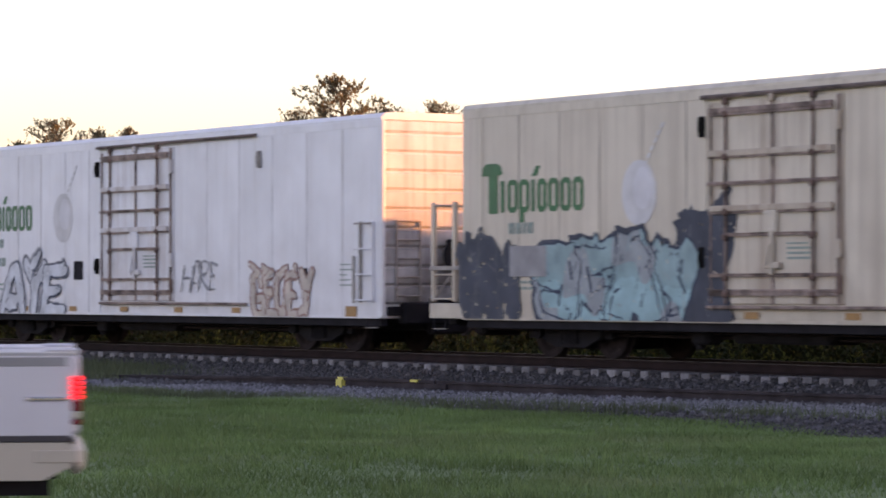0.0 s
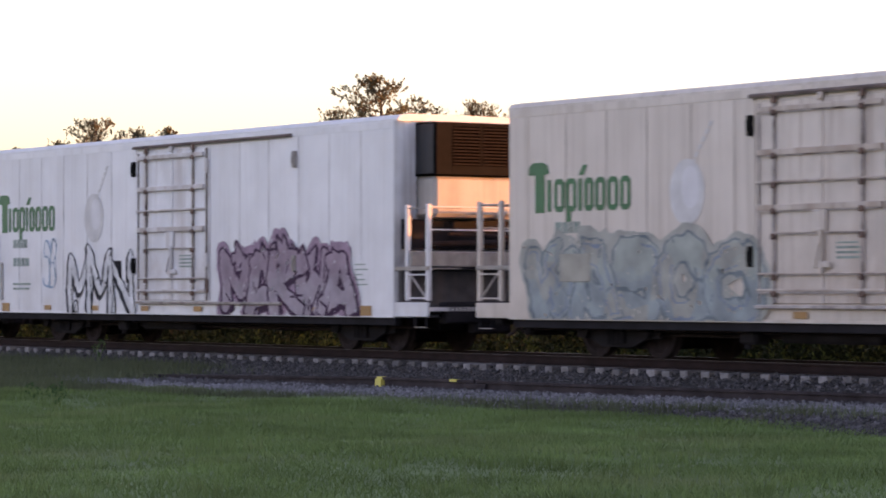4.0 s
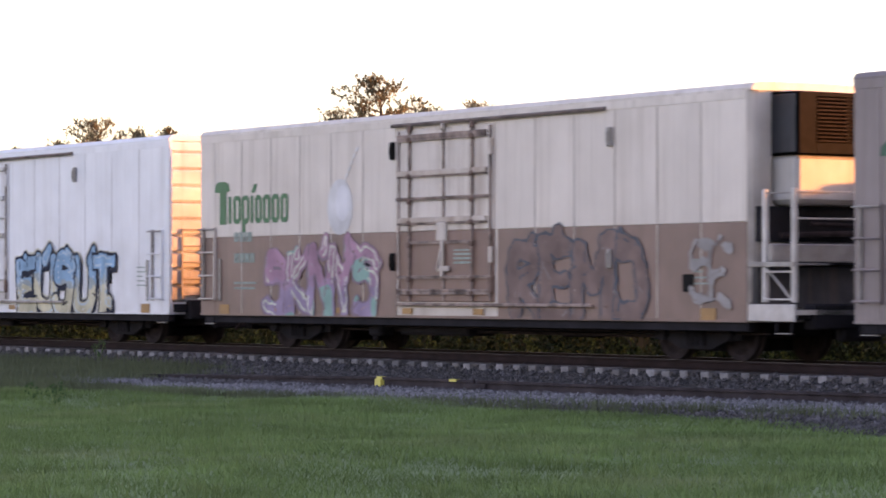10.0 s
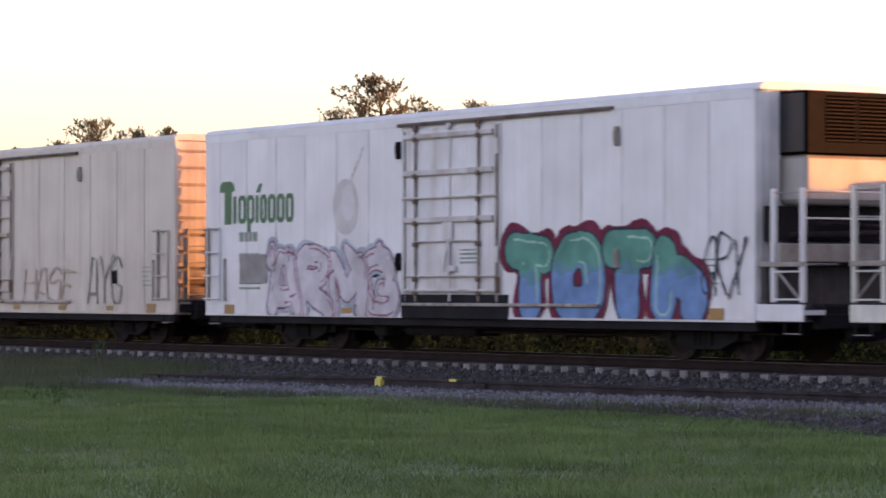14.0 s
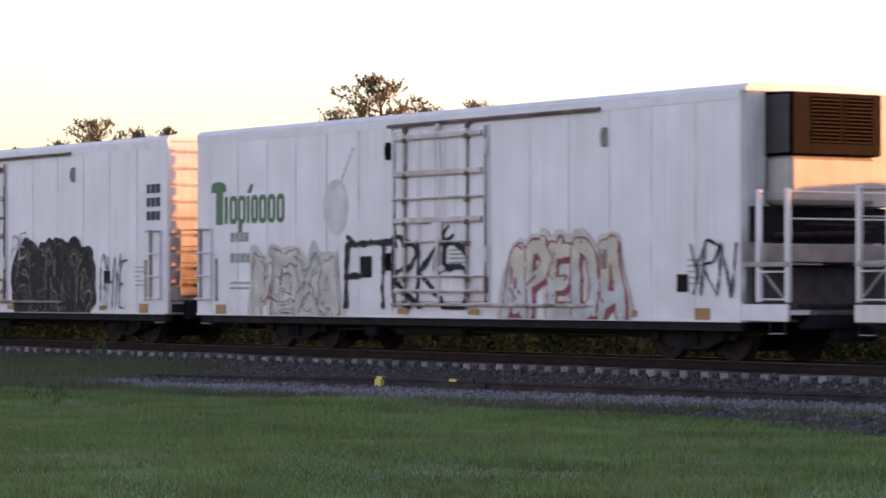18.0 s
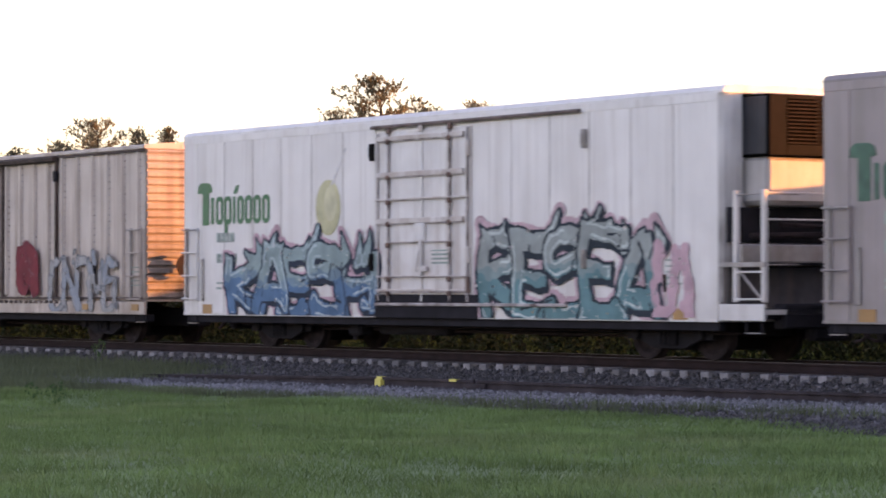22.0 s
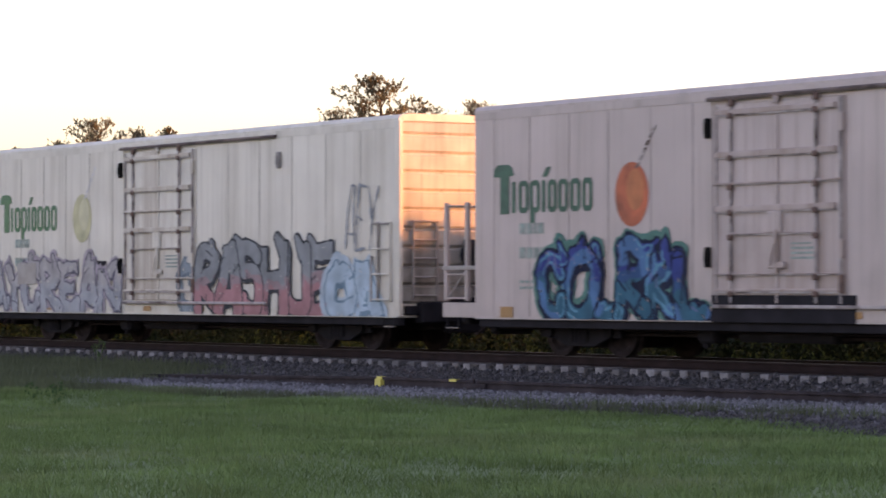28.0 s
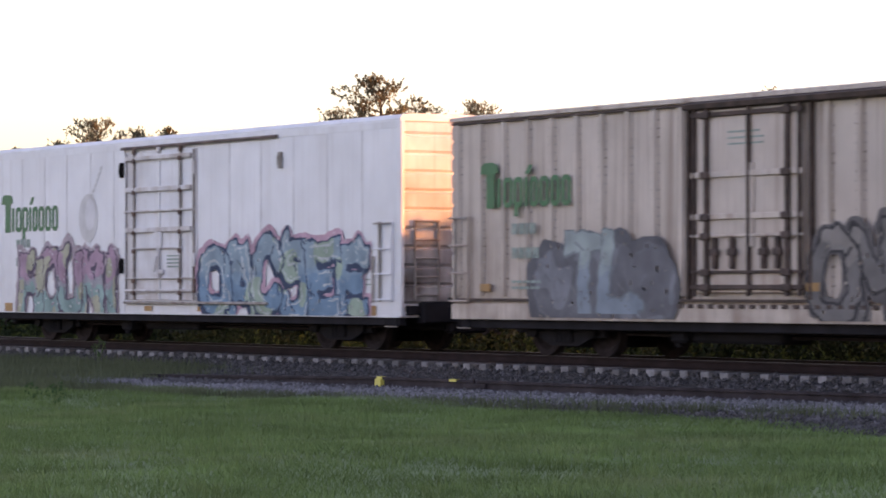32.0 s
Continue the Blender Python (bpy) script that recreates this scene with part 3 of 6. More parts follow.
def bogie(car, x):
    """A two-axle freight truck with cast side frames."""
    b = part("bogie", lambda: Shape().box(-0.2, 0.2, -1.0, 1.0, 0.42, 0.62, 0.03).box(-0.3, 0.3, -0.35, 0.35, 0.55, 0.7, 0.03).box(-1.25, 1.25, -0.62, -0.5, 0.22, 0.62, 0.03).box(-0.5, 0.5, -0.7, 0.7, 0.16, 0.42, 0.03), BLACK, car, key="bogie", at=pose(x, CTR, 0))

    def frame_side():
        s = Shape()
        for y in (-0.03,):
            s.extrude([(-1.2, 0.52), (-0.98, 0.62), (-0.4, 0.74), (0.4, 0.74), (0.98, 0.62), (1.2, 0.52), (1.2, 0.36), (0.8, 0.34), (0.42, 0.2), (-0.42, 0.2), (-0.8, 0.34), (-1.2, 0.36)], y, y + 0.06, "y")
            for q in (-0.89, 0.89):
                s.tube((q, y - 0.08, 0.457), (q, y + 0.14, 0.457), 0.12, 10)
            for q in (-0.2, -0.07, 0.07, 0.2):
                s.tube((q, y - 0.03, 0.26), (q, y - 0.03, 0.52), 0.055, 8)
        return s
    for yy in (-1.03, 1.03):
        part("side_frame", frame_side, BLACK, b, key="side_frame", at=pose(0, yy, 0))

    for k, q in enumerate((-0.89, 0.89)):
        part("axle", lambda: Shape().tube((0, -0.95, 0), (0, 0.95, 0), 0.075, 10), IRON, b, key="axle", at=pose(q, 0, 0.457))
        for j, o in enumerate((-1, 1)):
            def wheel():  # a dished cast wheel with its tread and flange
                s = Shape()
                prof = [(0.07, -0.05), (0.30, 0.0), (0.36, -0.065), (0.457, -0.065), (0.462, 0.05), (0.488, 0.06), (0.488, 0.085), (0.36, 0.085), (0.30, 0.045), (0.07, 0.06)]
                m, n = len(prof), 24
                s.add([(r * math.cos(i * math.pi / 12), -o * d, r * math.sin(i * math.pi / 12)) for i in range(n) for r, d in prof],
                      [(i * m + a, i * m + (a + 1) % m, (i + 1) % n * m + (a + 1) % m, (i + 1) % n * m + a) for i in range(n) for a in range(m)])
                return s
            WHEELSETS[2 * k + j].append(part("wheel", wheel, IRON, b, key=("wheel", o), at=pose(q, o * 0.7535, 0.457)))


def ladder(car, x0, x1, z0, z1, mat, y=-0.07, name="ladder"):
    n = max(4, round((z1 - z0) / 0.5) + 1)
    # left stile is grey to stand for the shaded strip beside the rungs
    l = part(name + "_stile", lambda: Shape().box(-0.022, 0.022, y - 0.01, y + 0.07, z0 - 0.04, z1 + 0.04, 0.008), GREY, car, "ladder stile greyed as a strip of shade, with rungs", key=("stile", z0, z1, y), at=pose(x0 + 0.06, 0, 0))
    part(name + "_stile", lambda: Shape().box(-0.015, 0.015, y - 0.01, y + 0.07, z0 - 0.04, z1 + 0.04, 0.008), mat, car, key=("stile2", z0, z1, y), at=pose(x1 - 0.02, 0, 0))
    for i in range(n):
        z = z0 + (z1 - z0) * i / (n - 1)
        part("rung", lambda: Shape().tube((x0 - 0.06, y - 0.04, 0), (x1 + 0.02, y - 0.04, 0), 0.019, 6), GREY if i == n - 1 else mat, l, key=("rung", x0, x1, y), at=pose(-x0 - 0.06, 0, z))


def grab_iron(car, x, z0, z1):
    part("grab_iron", lambda: Shape().box(-0.035, 0.035, -0.055, -0.04, 0.0, z1 - z0, 0.006).box(-0.02, 0.02, -0.05, 0.0, 0.02, 0.05).box(-0.02, 0.02, -0.05, 0.0, z1 - z0 - 0.05, z1 - z0 - 0.02), GREY, car, "grey upright grab iron", key=("grab", z1 - z0), at=pose(x, 0, z0))


def platform(car, x_in, x_out, mat, posts):
    """An end platform with a painted sill, posts and hand rails; x_out may lie either way."""
    lo, hi = min(x_in, x_out), max(x_in, x_out)
    p = part("end_platform", lambda: Shape().box(lo, hi, 0.0, 0.06, 0.69, 0.97, 0.012).box(lo, hi, WID - 0.06, WID, 0.69, 0.97, 0.012).box(lo, hi, 0.06, WID - 0.06, 0.8, 0.88), mat, car, "white end platform sill and deck", key=("plat", lo, hi))
    for x in posts:
        for y in (0.02, WID - 0.1):
            part("post", lambda: Shape().box(-0.045, 0.045, 0, 0.09, 1.0, 2.85, 0.012), mat, p, key="platpost", at=pose(x, y, 0))
    e = posts[-1]
    for z in (1.05, 1.5):
        part("rung", lambda: Shape().tube((min(posts), 0.03, 0), (max(posts), 0.03, 0), 0.016, 6), mat, p, key=("platrung", tuple(posts)), at=pose(0, 0, z))
    for z in (2.36, 2.8):
        part("hand_rail", lambda: Shape().tube((0, 0.06, 0), (0, WID - 0.06, 0), 0.016, 6), mat, p, key="platrail3", at=pose(e, 0, z))
    for z in (1.62, 2.78):
        for y in (0.06, WID - 0.8):
            part("hand_rail", lambda: Shape().tube((0, 0, 0), (0, 0.74, 0), 0.014, 6), GREY, p, key="platrail", at=pose(e, y, z))
        if z in (1.62, 2.78):
            part("hand_rail", lambda: Shape().tube((min(posts), 0.05, 0), (max(posts), 0.05, 0), 0.014, 6), GREY, p, key=("platrail2", tuple(posts)), at=pose(0, 0, z))
    part("brace", lambda: Shape().tube((posts[0], 0.05, 1.6), (posts[-1], 0.05, 1.0), 0.022, 6).box(lo, hi, 0.0, 0.05, 1.58, 1.66, 0.008), GREY, p, key=("platbrace", tuple(posts), lo, hi))
    return p


def couplers(car, xl, xr):
    """Draw gear at both ends, and the brake rod and air line that run below the floor."""
    part("brake_rod", lambda: Shape().tube((xl + 4.6, 0.7, 0.42), (xr - 4.6, 0.75, 0.40), 0.028, 6), IRON, car, key=("brod", xl, xr))
    part("air_line", lambda: Shape().tube((xl + 1.2, 0.5, 0.5), (xr - 1.2, 0.5, 0.47), 0.02, 6), IRON, car, key=("aline", xl, xr))
    part("brake_valve", lambda: Shape().box(6.1, 6.55, 0.35, 0.7, 0.3, 0.56, 0.05).tube((6.2, 0.5, 0.3), (6.2, 0.5, 0.22), 0.07, 8), BLACK, car, key="bvalve")
    def draw():
        s = Shape()
        s.box(0, 0.75, -0.12, 0.12, 0.68, 0.92, 0.02).box(0.62, 0.95, -0.17, 0.17, 0.62, 0.98, 0.05)
        s.tube((0.1, 0.45, 0.75), (0.55, 0.5, 0.45), 0.03, 6).tube((0.55, 0.5, 0.45), (0.95, 0.3, 0.42), 0.03, 6)
        return s
    part("coupler", draw, IRON, car, key="coupler", at=pose(xr - 0.28, CTR, -0.06))
    part("coupler", draw, IRON, car, key="coupler", at=pose(xl + 0.28, CTR, -0.06, 0, 0, 180))


def step(car, x):
    part("stirrup_step", lambda: Shape().tube((-0.19, 0, 0.7), (-0.19, 0, 0.5), 0.02, 6).tube((0.19, 0, 0.7), (0.19, 0, 0.5), 0.02, 6).box(-0.19, 0.19, -0.03, 0.03, 0.486, 0.502, k=1), [BLACK, GREY], car, key="stirrup", at=pose(x, 0.05, 0))


def wordmark(car, x0, z0, mat, size=1.0, out=0.0):
    """The maker's green mark, as plain upright blocks under a leaf-shaped cap."""
    s = Shape()

    y = (-0.026, -0.018)

    def loop(a, b, lo, hi, st=0.098, cut=0.075):
        """A plain upright block with a narrow slot."""
        def octo(e, c):
            return [(a + e + c, lo + e), (b - e - c, lo + e), (b - e, lo + e + c), (b - e, hi - e - c), (b - e - c, hi - e), (a + e + c, hi - e), (a + e, hi - e - c), (a + e, lo + e + c)]
        p, q = octo(0, cut), octo(st, 0.02)
        for k in range(8):
            m = (k + 1) % 8
            s.extrude([p[k], p[m], q[m], q[k]], *y, "y")
    s.box(0.21, 0.50, *y, 0.09, 0.80, 0.004)
    prism_xz(s, [(0.0, 0.78), (0.03, 0.93), (0.14, 1.0), (0.46, 1.0), (0.58, 0.95), (0.64, 0.80), (0.46, 0.77), (0.2, 0.77)], *y)
    s.box(0.58, 0.70, *y, 0.11, 0.68, 0.004)
    loop(0.79, 1.10, 0.10, 0.69)
    s.box(1.16, 1.30, *y, -0.08, 0.16, 0.004)
    loop(1.14, 1.45, 0.10, 0.69)
    s.box(1.51, 1.62, *y, 0.11, 0.68, 0.004)
    prism_xz(s, [(1.52, 0.74), (1.68, 0.74), (1.78, 0.92), (1.66, 0.92)], *y)
    for a, b in ((1.69, 1.96), (2.01, 2.31), (2.37, 2.67), (2.73, 3.03)):
        loop(a, b, 0.10, 0.69)
    s.v = [(x0 + x * size, y - out, z0 + z * size) for x, y, z in s.v]
    part("logo", s, mat, car, "green logo of plain upright blocks", key=("logo", x0, z0, size))


def fruit(car, x, z, mat, straw=GHOST, lean=0.55, out=0.0):
    """A round fruit with a lighter side and a slanted striped straw."""
    def build():
        s = Shape()
        n = 28
        ring = [(x + 0.47 * math.cos(2 * math.pi * i / n), z + 0.56 * math.sin(2 * math.pi * i / n)) for i in range(n)]
        prism_xz(s, ring, -0.024, -0.018, 0)
        prism_xz(s, [(x + 0.1 + 0.25 * math.cos(2 * math.pi * i / n), z + 0.08 + 0.36 * math.sin(2 * math.pi * i / n)) for i in range(n)], -0.027, -0.023, 2)
        for i in range(6):
            a, b = i / 6, (i + 0.75) / 6
            prism_xz(s, [(x + 0.1 + lean * a, z + 0.45 + 0.75 * a), (x + 0.18 + lean * a, z + 0.45 + 0.75 * a), (x + 0.18 + lean * b, z + 0.45 + 0.75 * b), (x + 0.1 + lean * b, z + 0.45 + 0.75 * b)], -0.028, -0.022, 1)
        return s
    part("emblem", build, [mat, straw, SHEEN.get(mat.name, mat)], car, "painted round fruit emblem with a slanted straw", key=("fruit", x, z, lean), at=pose(0, -out, 0))


def stencils(car, x, boxed=True, mat=STENCIL, out=0.0):
    """Reporting marks and data, unreadable: plain bars."""
    def build():
        s = Shape()
        for z, ws in ((2.22, (0.17, 0.17, 0.07, 0.17)), (1.78, (0.17, 0.17, 0.17, 0.17)), (1.33, (0.3, 0.2, 0.3)), (1.22, (0.2, 0.3, 0.25))):
            q, hh = x, 0.2 if z > 1.5 else 0.05
            for w in ws:
                s.box(q, q + w * 0.42, -0.026, -0.018, z, z + hh).box(q + w * 0.58, q + w, -0.026, -0.018, z, z + hh).box(q + w * 0.42, q + w * 0.58, -0.026, -0.018, z + hh * 0.55, z + hh * 0.8)
                q += w + 0.05
        for i in range(5):
            s.box(16.85, 17.3 - 0.1 * (i % 3), -0.026, -0.018, 1.3 + i * 0.1, 1.325 + i * 0.1)
        return s
    part("stencil", build, mat, car, key=("sten", x), at=pose(0, -out, 0))["kind"] = "stuff"


def square_plate(car, x, z, mat=BLACK, w=0.42):
    part("placard", lambda: Shape().box(-w / 2, w / 2, -0.03, -0.018, -w / 2, w / 2, 0.004), mat, car, "dark square placard", key=("plac", w), at=pose(x, 0, z))


def ribbed_end(x, y0, y1, z0, z1, pitch=0.372, deep=0.055, out=1):
    prof = [(x - out * 0.05, z0)]
    z = z0
    while z < z1 - 0.05:
        t = min(z + pitch, z1)
        prof += [(x, z), (x + out * deep, z + 0.05), (x + out * deep, t - 0.05), (x, t - 0.012)]
        z += pitch
    prof += [(x - out * 0.05, z1)]
    return Shape().extrude(prof, y0, y1, "y")


def door(car, x0, paint, bar, width=3.38, black_sill=False, low_paint=None):
    """A sliding plug door with lock rods, cross bars and its hanging tracks."""
    skin = DOORS[paint.name]
    heavy = bar is RUSTY
    if low_paint:
        d = part("door", lambda: Shape().box(x0 + 0.1, x0 + width - 0.08, -0.028, 0.03, 2.33, 4.28, 0.015), skin, car, "upper part of a plug door with lock rods", key=("leafU", x0))
        part("lower_panel", lambda: Shape().box(x0 + 0.1, x0 + width - 0.08, -0.028, 0.03, 0.98, 2.326, 0.015), DOORS[low_paint.name], d, "brown lower door panel", key=("leafL", x0))
    else:
        d = part("door", lambda: Shape().box(x0 + 0.1, x0 + width - 0.08, -0.028, 0.03, 0.98, 4.28, 0.015), skin, car, "plug door with lock rods", key=("leaf", x0))
    for q, w, dp, m in ((0.13, 0.04, 0.06, bar), (0.52, 0.042, 0.09, bar), (1.66, 0.075, 0.055, bar if heavy else skin), (2.64, 0.042, 0.09, bar), (3.22, 0.055, 0.075, bar)):
        part("lock_rod", lambda: Shape().box(-w / 2, w / 2, -dp, -0.028, 0.98, 4.26, 0.015), m, d, key=("rod", w, dp), at=pose(x0 + q, 0, 0))
    # the strip below each bar paints its shadow along with rust
    for z, a, b, hh, line in ((4.14, 0.1, 3.1, 0.085, 0.022), (3.44, 0.1, 3.1, 0.10, 0.016), (2.96, 0.06, 3.25, 0.04, 0.012), (2.54, 0.1, 3.1, 0.10, 0.02), (2.13, 0.5, 2.7, 0.02, 0.02), (1.47, 0.1, 3.2, 0.025, 0.018), (1.2, 0.1, 3.2, 0.045, 0.03)):
        own = DOORS[low_paint.name] if low_paint and z < 2.33 else skin
        part("cross_bar", lambda: Shape().box(a, b, -0.08, -0.028, -hh / 2, hh / 2, 0.01).box(a, b, -0.07, -0.028, -hh / 2 - line * (2 if heavy else 1), -hh / 2, k=1), [bar if heavy and hh < 0.09 else own, bar], d, "painted cross bar with a dark rust and shadow line below", key=("xbar", a, b, hh, line, heavy), at=pose(x0, 0, z))
        for q in (0.52, 2.64):
            part("bracket", lambda: Shape().box(-0.06, 0.06, -0.11, -0.05, -0.05, 0.05, 0.02), BRACKET, d, key="rodbracket", at=pose(x0 + q, 0, z - 0.06))
    for z in (3.86, 1.86, 1.3):
        part("hinge", lambda: Shape().box(-0.055, 0.055, -0.085, -0.03, -0.15, 0.15, 0.015), BRACKET if z < 1.5 else skin, d, key="doorhinge", at=pose(x0 + 3.24, 0, z))
    for q in (0.52, 1.66, 2.64):
        part("hanger", lambda: Shape().box(-0.06, 0.06, -0.1, -0.03, -0.06, 0.07, 0.02), skin if q == 1.66 else BRACKET, d, key="doorhanger", at=pose(x0 + q, 0, 4.29))
    part("lock_gear", lambda: Shape().box(1.45, 1.8, -0.09, -0.03, 2.12, 2.5, 0.03).box(1.62, 1.72, -0.11, -0.05, 1.45, 2.2, 0.02).tube((1.68, -0.12, 1.95), (1.6, -0.14, 1.6), 0.02, 8).box(1.5, 1.9, -0.1, -0.04, 1.55, 1.66, 0.02), skin, d, key="lockgear", at=pose(x0, 0, 0))
    part("notice", lambda: Shape().box(2.0, 2.55, -0.036, -0.028, 1.7, 1.74).box(2.0, 2.55, -0.036, -0.028, 1.78, 1.82).box(2.0, 2.55, -0.036, -0.028, 1.86, 1.9).box(2.0, 2.5, -0.036, -0.028, 1.94, 1.97), STENCIL, d, key="notice", at=pose(x0, 0, 0))
    part("door_track", lambda: Shape().extrude([(0.0, 4.36), (-0.075, 4.34), (-0.09, 4.385), (-0.06, 4.41), (0.0, 4.42)], -0.1, 6.72), TRACK_RUST, car, "top door track", key="toptrack", at=pose(x0, 0, 0))
    part("door_track", lambda: Shape().box(0.05, 6.35, -0.09, 0.0, 0.9, 0.96, 0.01), bar, car, key="bottrack", at=pose(x0, 0, 0))
    for q, z in ((-0.1, 3.9), (6.85, 3.88), (-0.1, 1.75), (6.85, 1.75)):
        if q < 0 or z > 3 or x0 > 7.5:
            part("door_stop", lambda: Shape().box(-0.06, 0.06, -0.09, 0, -0.17, 0.17, 0.02).box(-0.03, 0.03, -0.12, -0.08, -0.1, 0.1, 0.015), GRILLE if q < 0 else GREY, car, key="doorstop", at=pose(x0 + q, 0, z))
    if black_sill:
        part("door_sill", lambda: Shape().box(0.0, 3.55, -0.05, 0.02, 0.665, 1.12, 0.01), BLACK, car, "black replaced sill under the door", key="blacksill", at=pose(x0, 0, 0))


def unit_plain(car):
    """A cooling unit: a louvred dark condenser box over a pale housing, and the engine bay below."""
    u = part("cooling_unit", lambda: Shape().box(18.2, 18.9, 0.5, 2.4, 2.62, 3.42, 0.07), DUCT, car, "pale cooling unit housing", key="unitA")
    # box coloured black so the spaces between its slats read as shade
    part("condenser", lambda: Shape().box(18.2, 18.96, 0.46, 2.42, 3.42, 4.46, 0.03), LOUVRE_SHADE, u, key="unitA2")
    part("end_panel", lambda: Shape().box(18.2, 18.6, 0.62, WID - 0.06, 2.6, 4.5, 0.02), DUCT, u, "pale end wall behind the unit", key="unitApanel")
    part("side_cover", lambda: Shape().box(18.26, 18.93, 0.44, 0.462, 3.46, 4.42, 0.015), NAVYBOX, u, "dark blue-grey side cover", key="unitAside")
    for y0, y1, z0, z1 in ((0.48, 0.86, 3.44, 4.45), (2.22, 2.41, 3.44, 4.45), (1.5, 1.58, 3.62, 4.38), (0.86, 2.22, 3.44, 3.62), (0.86, 2.22, 4.38, 4.45)):
        part("louvre_frame", lambda: Shape().box(18.96, 18.99, y0, y1, z0, z1, 0.006), FRAME, u, key=("lframe", y0, z0))
    for i in range(12):
        for y0, y1 in ((0.86, 1.5), (1.58, 2.22)):
            part("louvre", lambda: Shape().box(18.95, 19.005, y0, y1, 0, 0.026), LOUVRE, u, key=("louvreA", y0), at=pose(0, 0, 3.635 + i * 0.063))
    engine_bay(car)


def unit_slant(car):
    """A newer cooling unit with a slanted dark louvred head."""
    u = part("cooling_unit", lambda: Shape().box(18.2, 18.9, 0.48, 2.5, 2.3, 3.5, 0.08).box(18.2, 18.86, 0.48, 2.5, 3.5, 4.4, 0.05), DUCT, car, "white cooling unit housing", key="unitB")
    def head():  # a dark front with a slanted cheek round the near and far sides
        s = Shape().box(18.84, 18.98, 0.46, 2.5, 3.5, 4.5, 0.02)
        for y in (0.44, 2.48):
            s.extrude([(18.2, 4.5), (18.97, 4.5), (18.97, 3.5), (18.82, 3.5), (18.64, 4.2), (18.2, 4.36)], y, y + 0.04, "y")
        return s
    part("condenser", head, GRILLE, u, key="unitB2")
    # flat black sheet in place of the shade behind the slats
    part("louvre_void", lambda: Shape().box(18.98, 18.984, 1.3, 2.4, 3.58, 4.42), LOUVRE_SHADE, u, "black sheet painting the shade behind the slats", key="unitBvoid")
    part("end_panel", lambda: Shape().box(18.2, 18.55, 0.7, WID - 0.06, 2.3, 4.5, 0.02), DUCT, u, "pale end wall behind the unit", key="unitBpanel")
    for y0, y1, z0, z1 in ((1.2, 1.3, 3.54, 4.46), (2.4, 2.5, 3.54, 4.46), (1.3, 2.4, 3.52, 3.58), (1.3, 2.4, 4.42, 4.48)):
        part("louvre_frame", lambda: Shape().box(18.98, 19.0, y0, y1, z0, z1, 0.006), GRILLE, u, key=("lframeB", y0, z0))
    for i in range(8):
        part("louvre", lambda: Shape().box(18.975, 19.05, 1.3, 2.4, 0, 0.036, 0.006), SLAT, u, key="louvreB", at=pose(0, 0, 3.6 + i * 0.105))
    for y0, y1 in ((1.25, 1.78), (1.83, 2.4)):
        part("access_panel", lambda: Shape().box(18.9, 18.925, y0, y1, 2.5, 3.38, 0.02), DUCT, u, key=("unitB3", y0))
    engine_bay(car)


def engine_bay(car):
    e = part("engine_bay", lambda: Shape().box(18.2, 18.75, 0.7, 2.5, 1.62, 1.98, 0.03).box(18.2, 18.45, 0.1, 3.0, 2.0, 2.58), BLACK, car, "dark engine bay", key="bay")
    part("bay_panel", lambda: Shape().box(18.2, 18.42, 0.05, WID - 0.05, 0.9, 1.6, 0.02), BAY, e, "dull dark grey panel", key="baypanel")
    part("cross_beam", lambda: Shape().box(18.75, 18.85, 0.0, WID, 1.66, 1.96, 0.02), GREY, e, key="baybeam")
    part("fuel_pipe", lambda: Shape().tube((18.6, 0.4, 2.1), (18.7, 2.4, 2.15), 0.05, 8).tube((18.65, 1.0, 2.3), (18.65, 2.6, 2.25), 0.035, 8), IRON, e, key="baypipe")


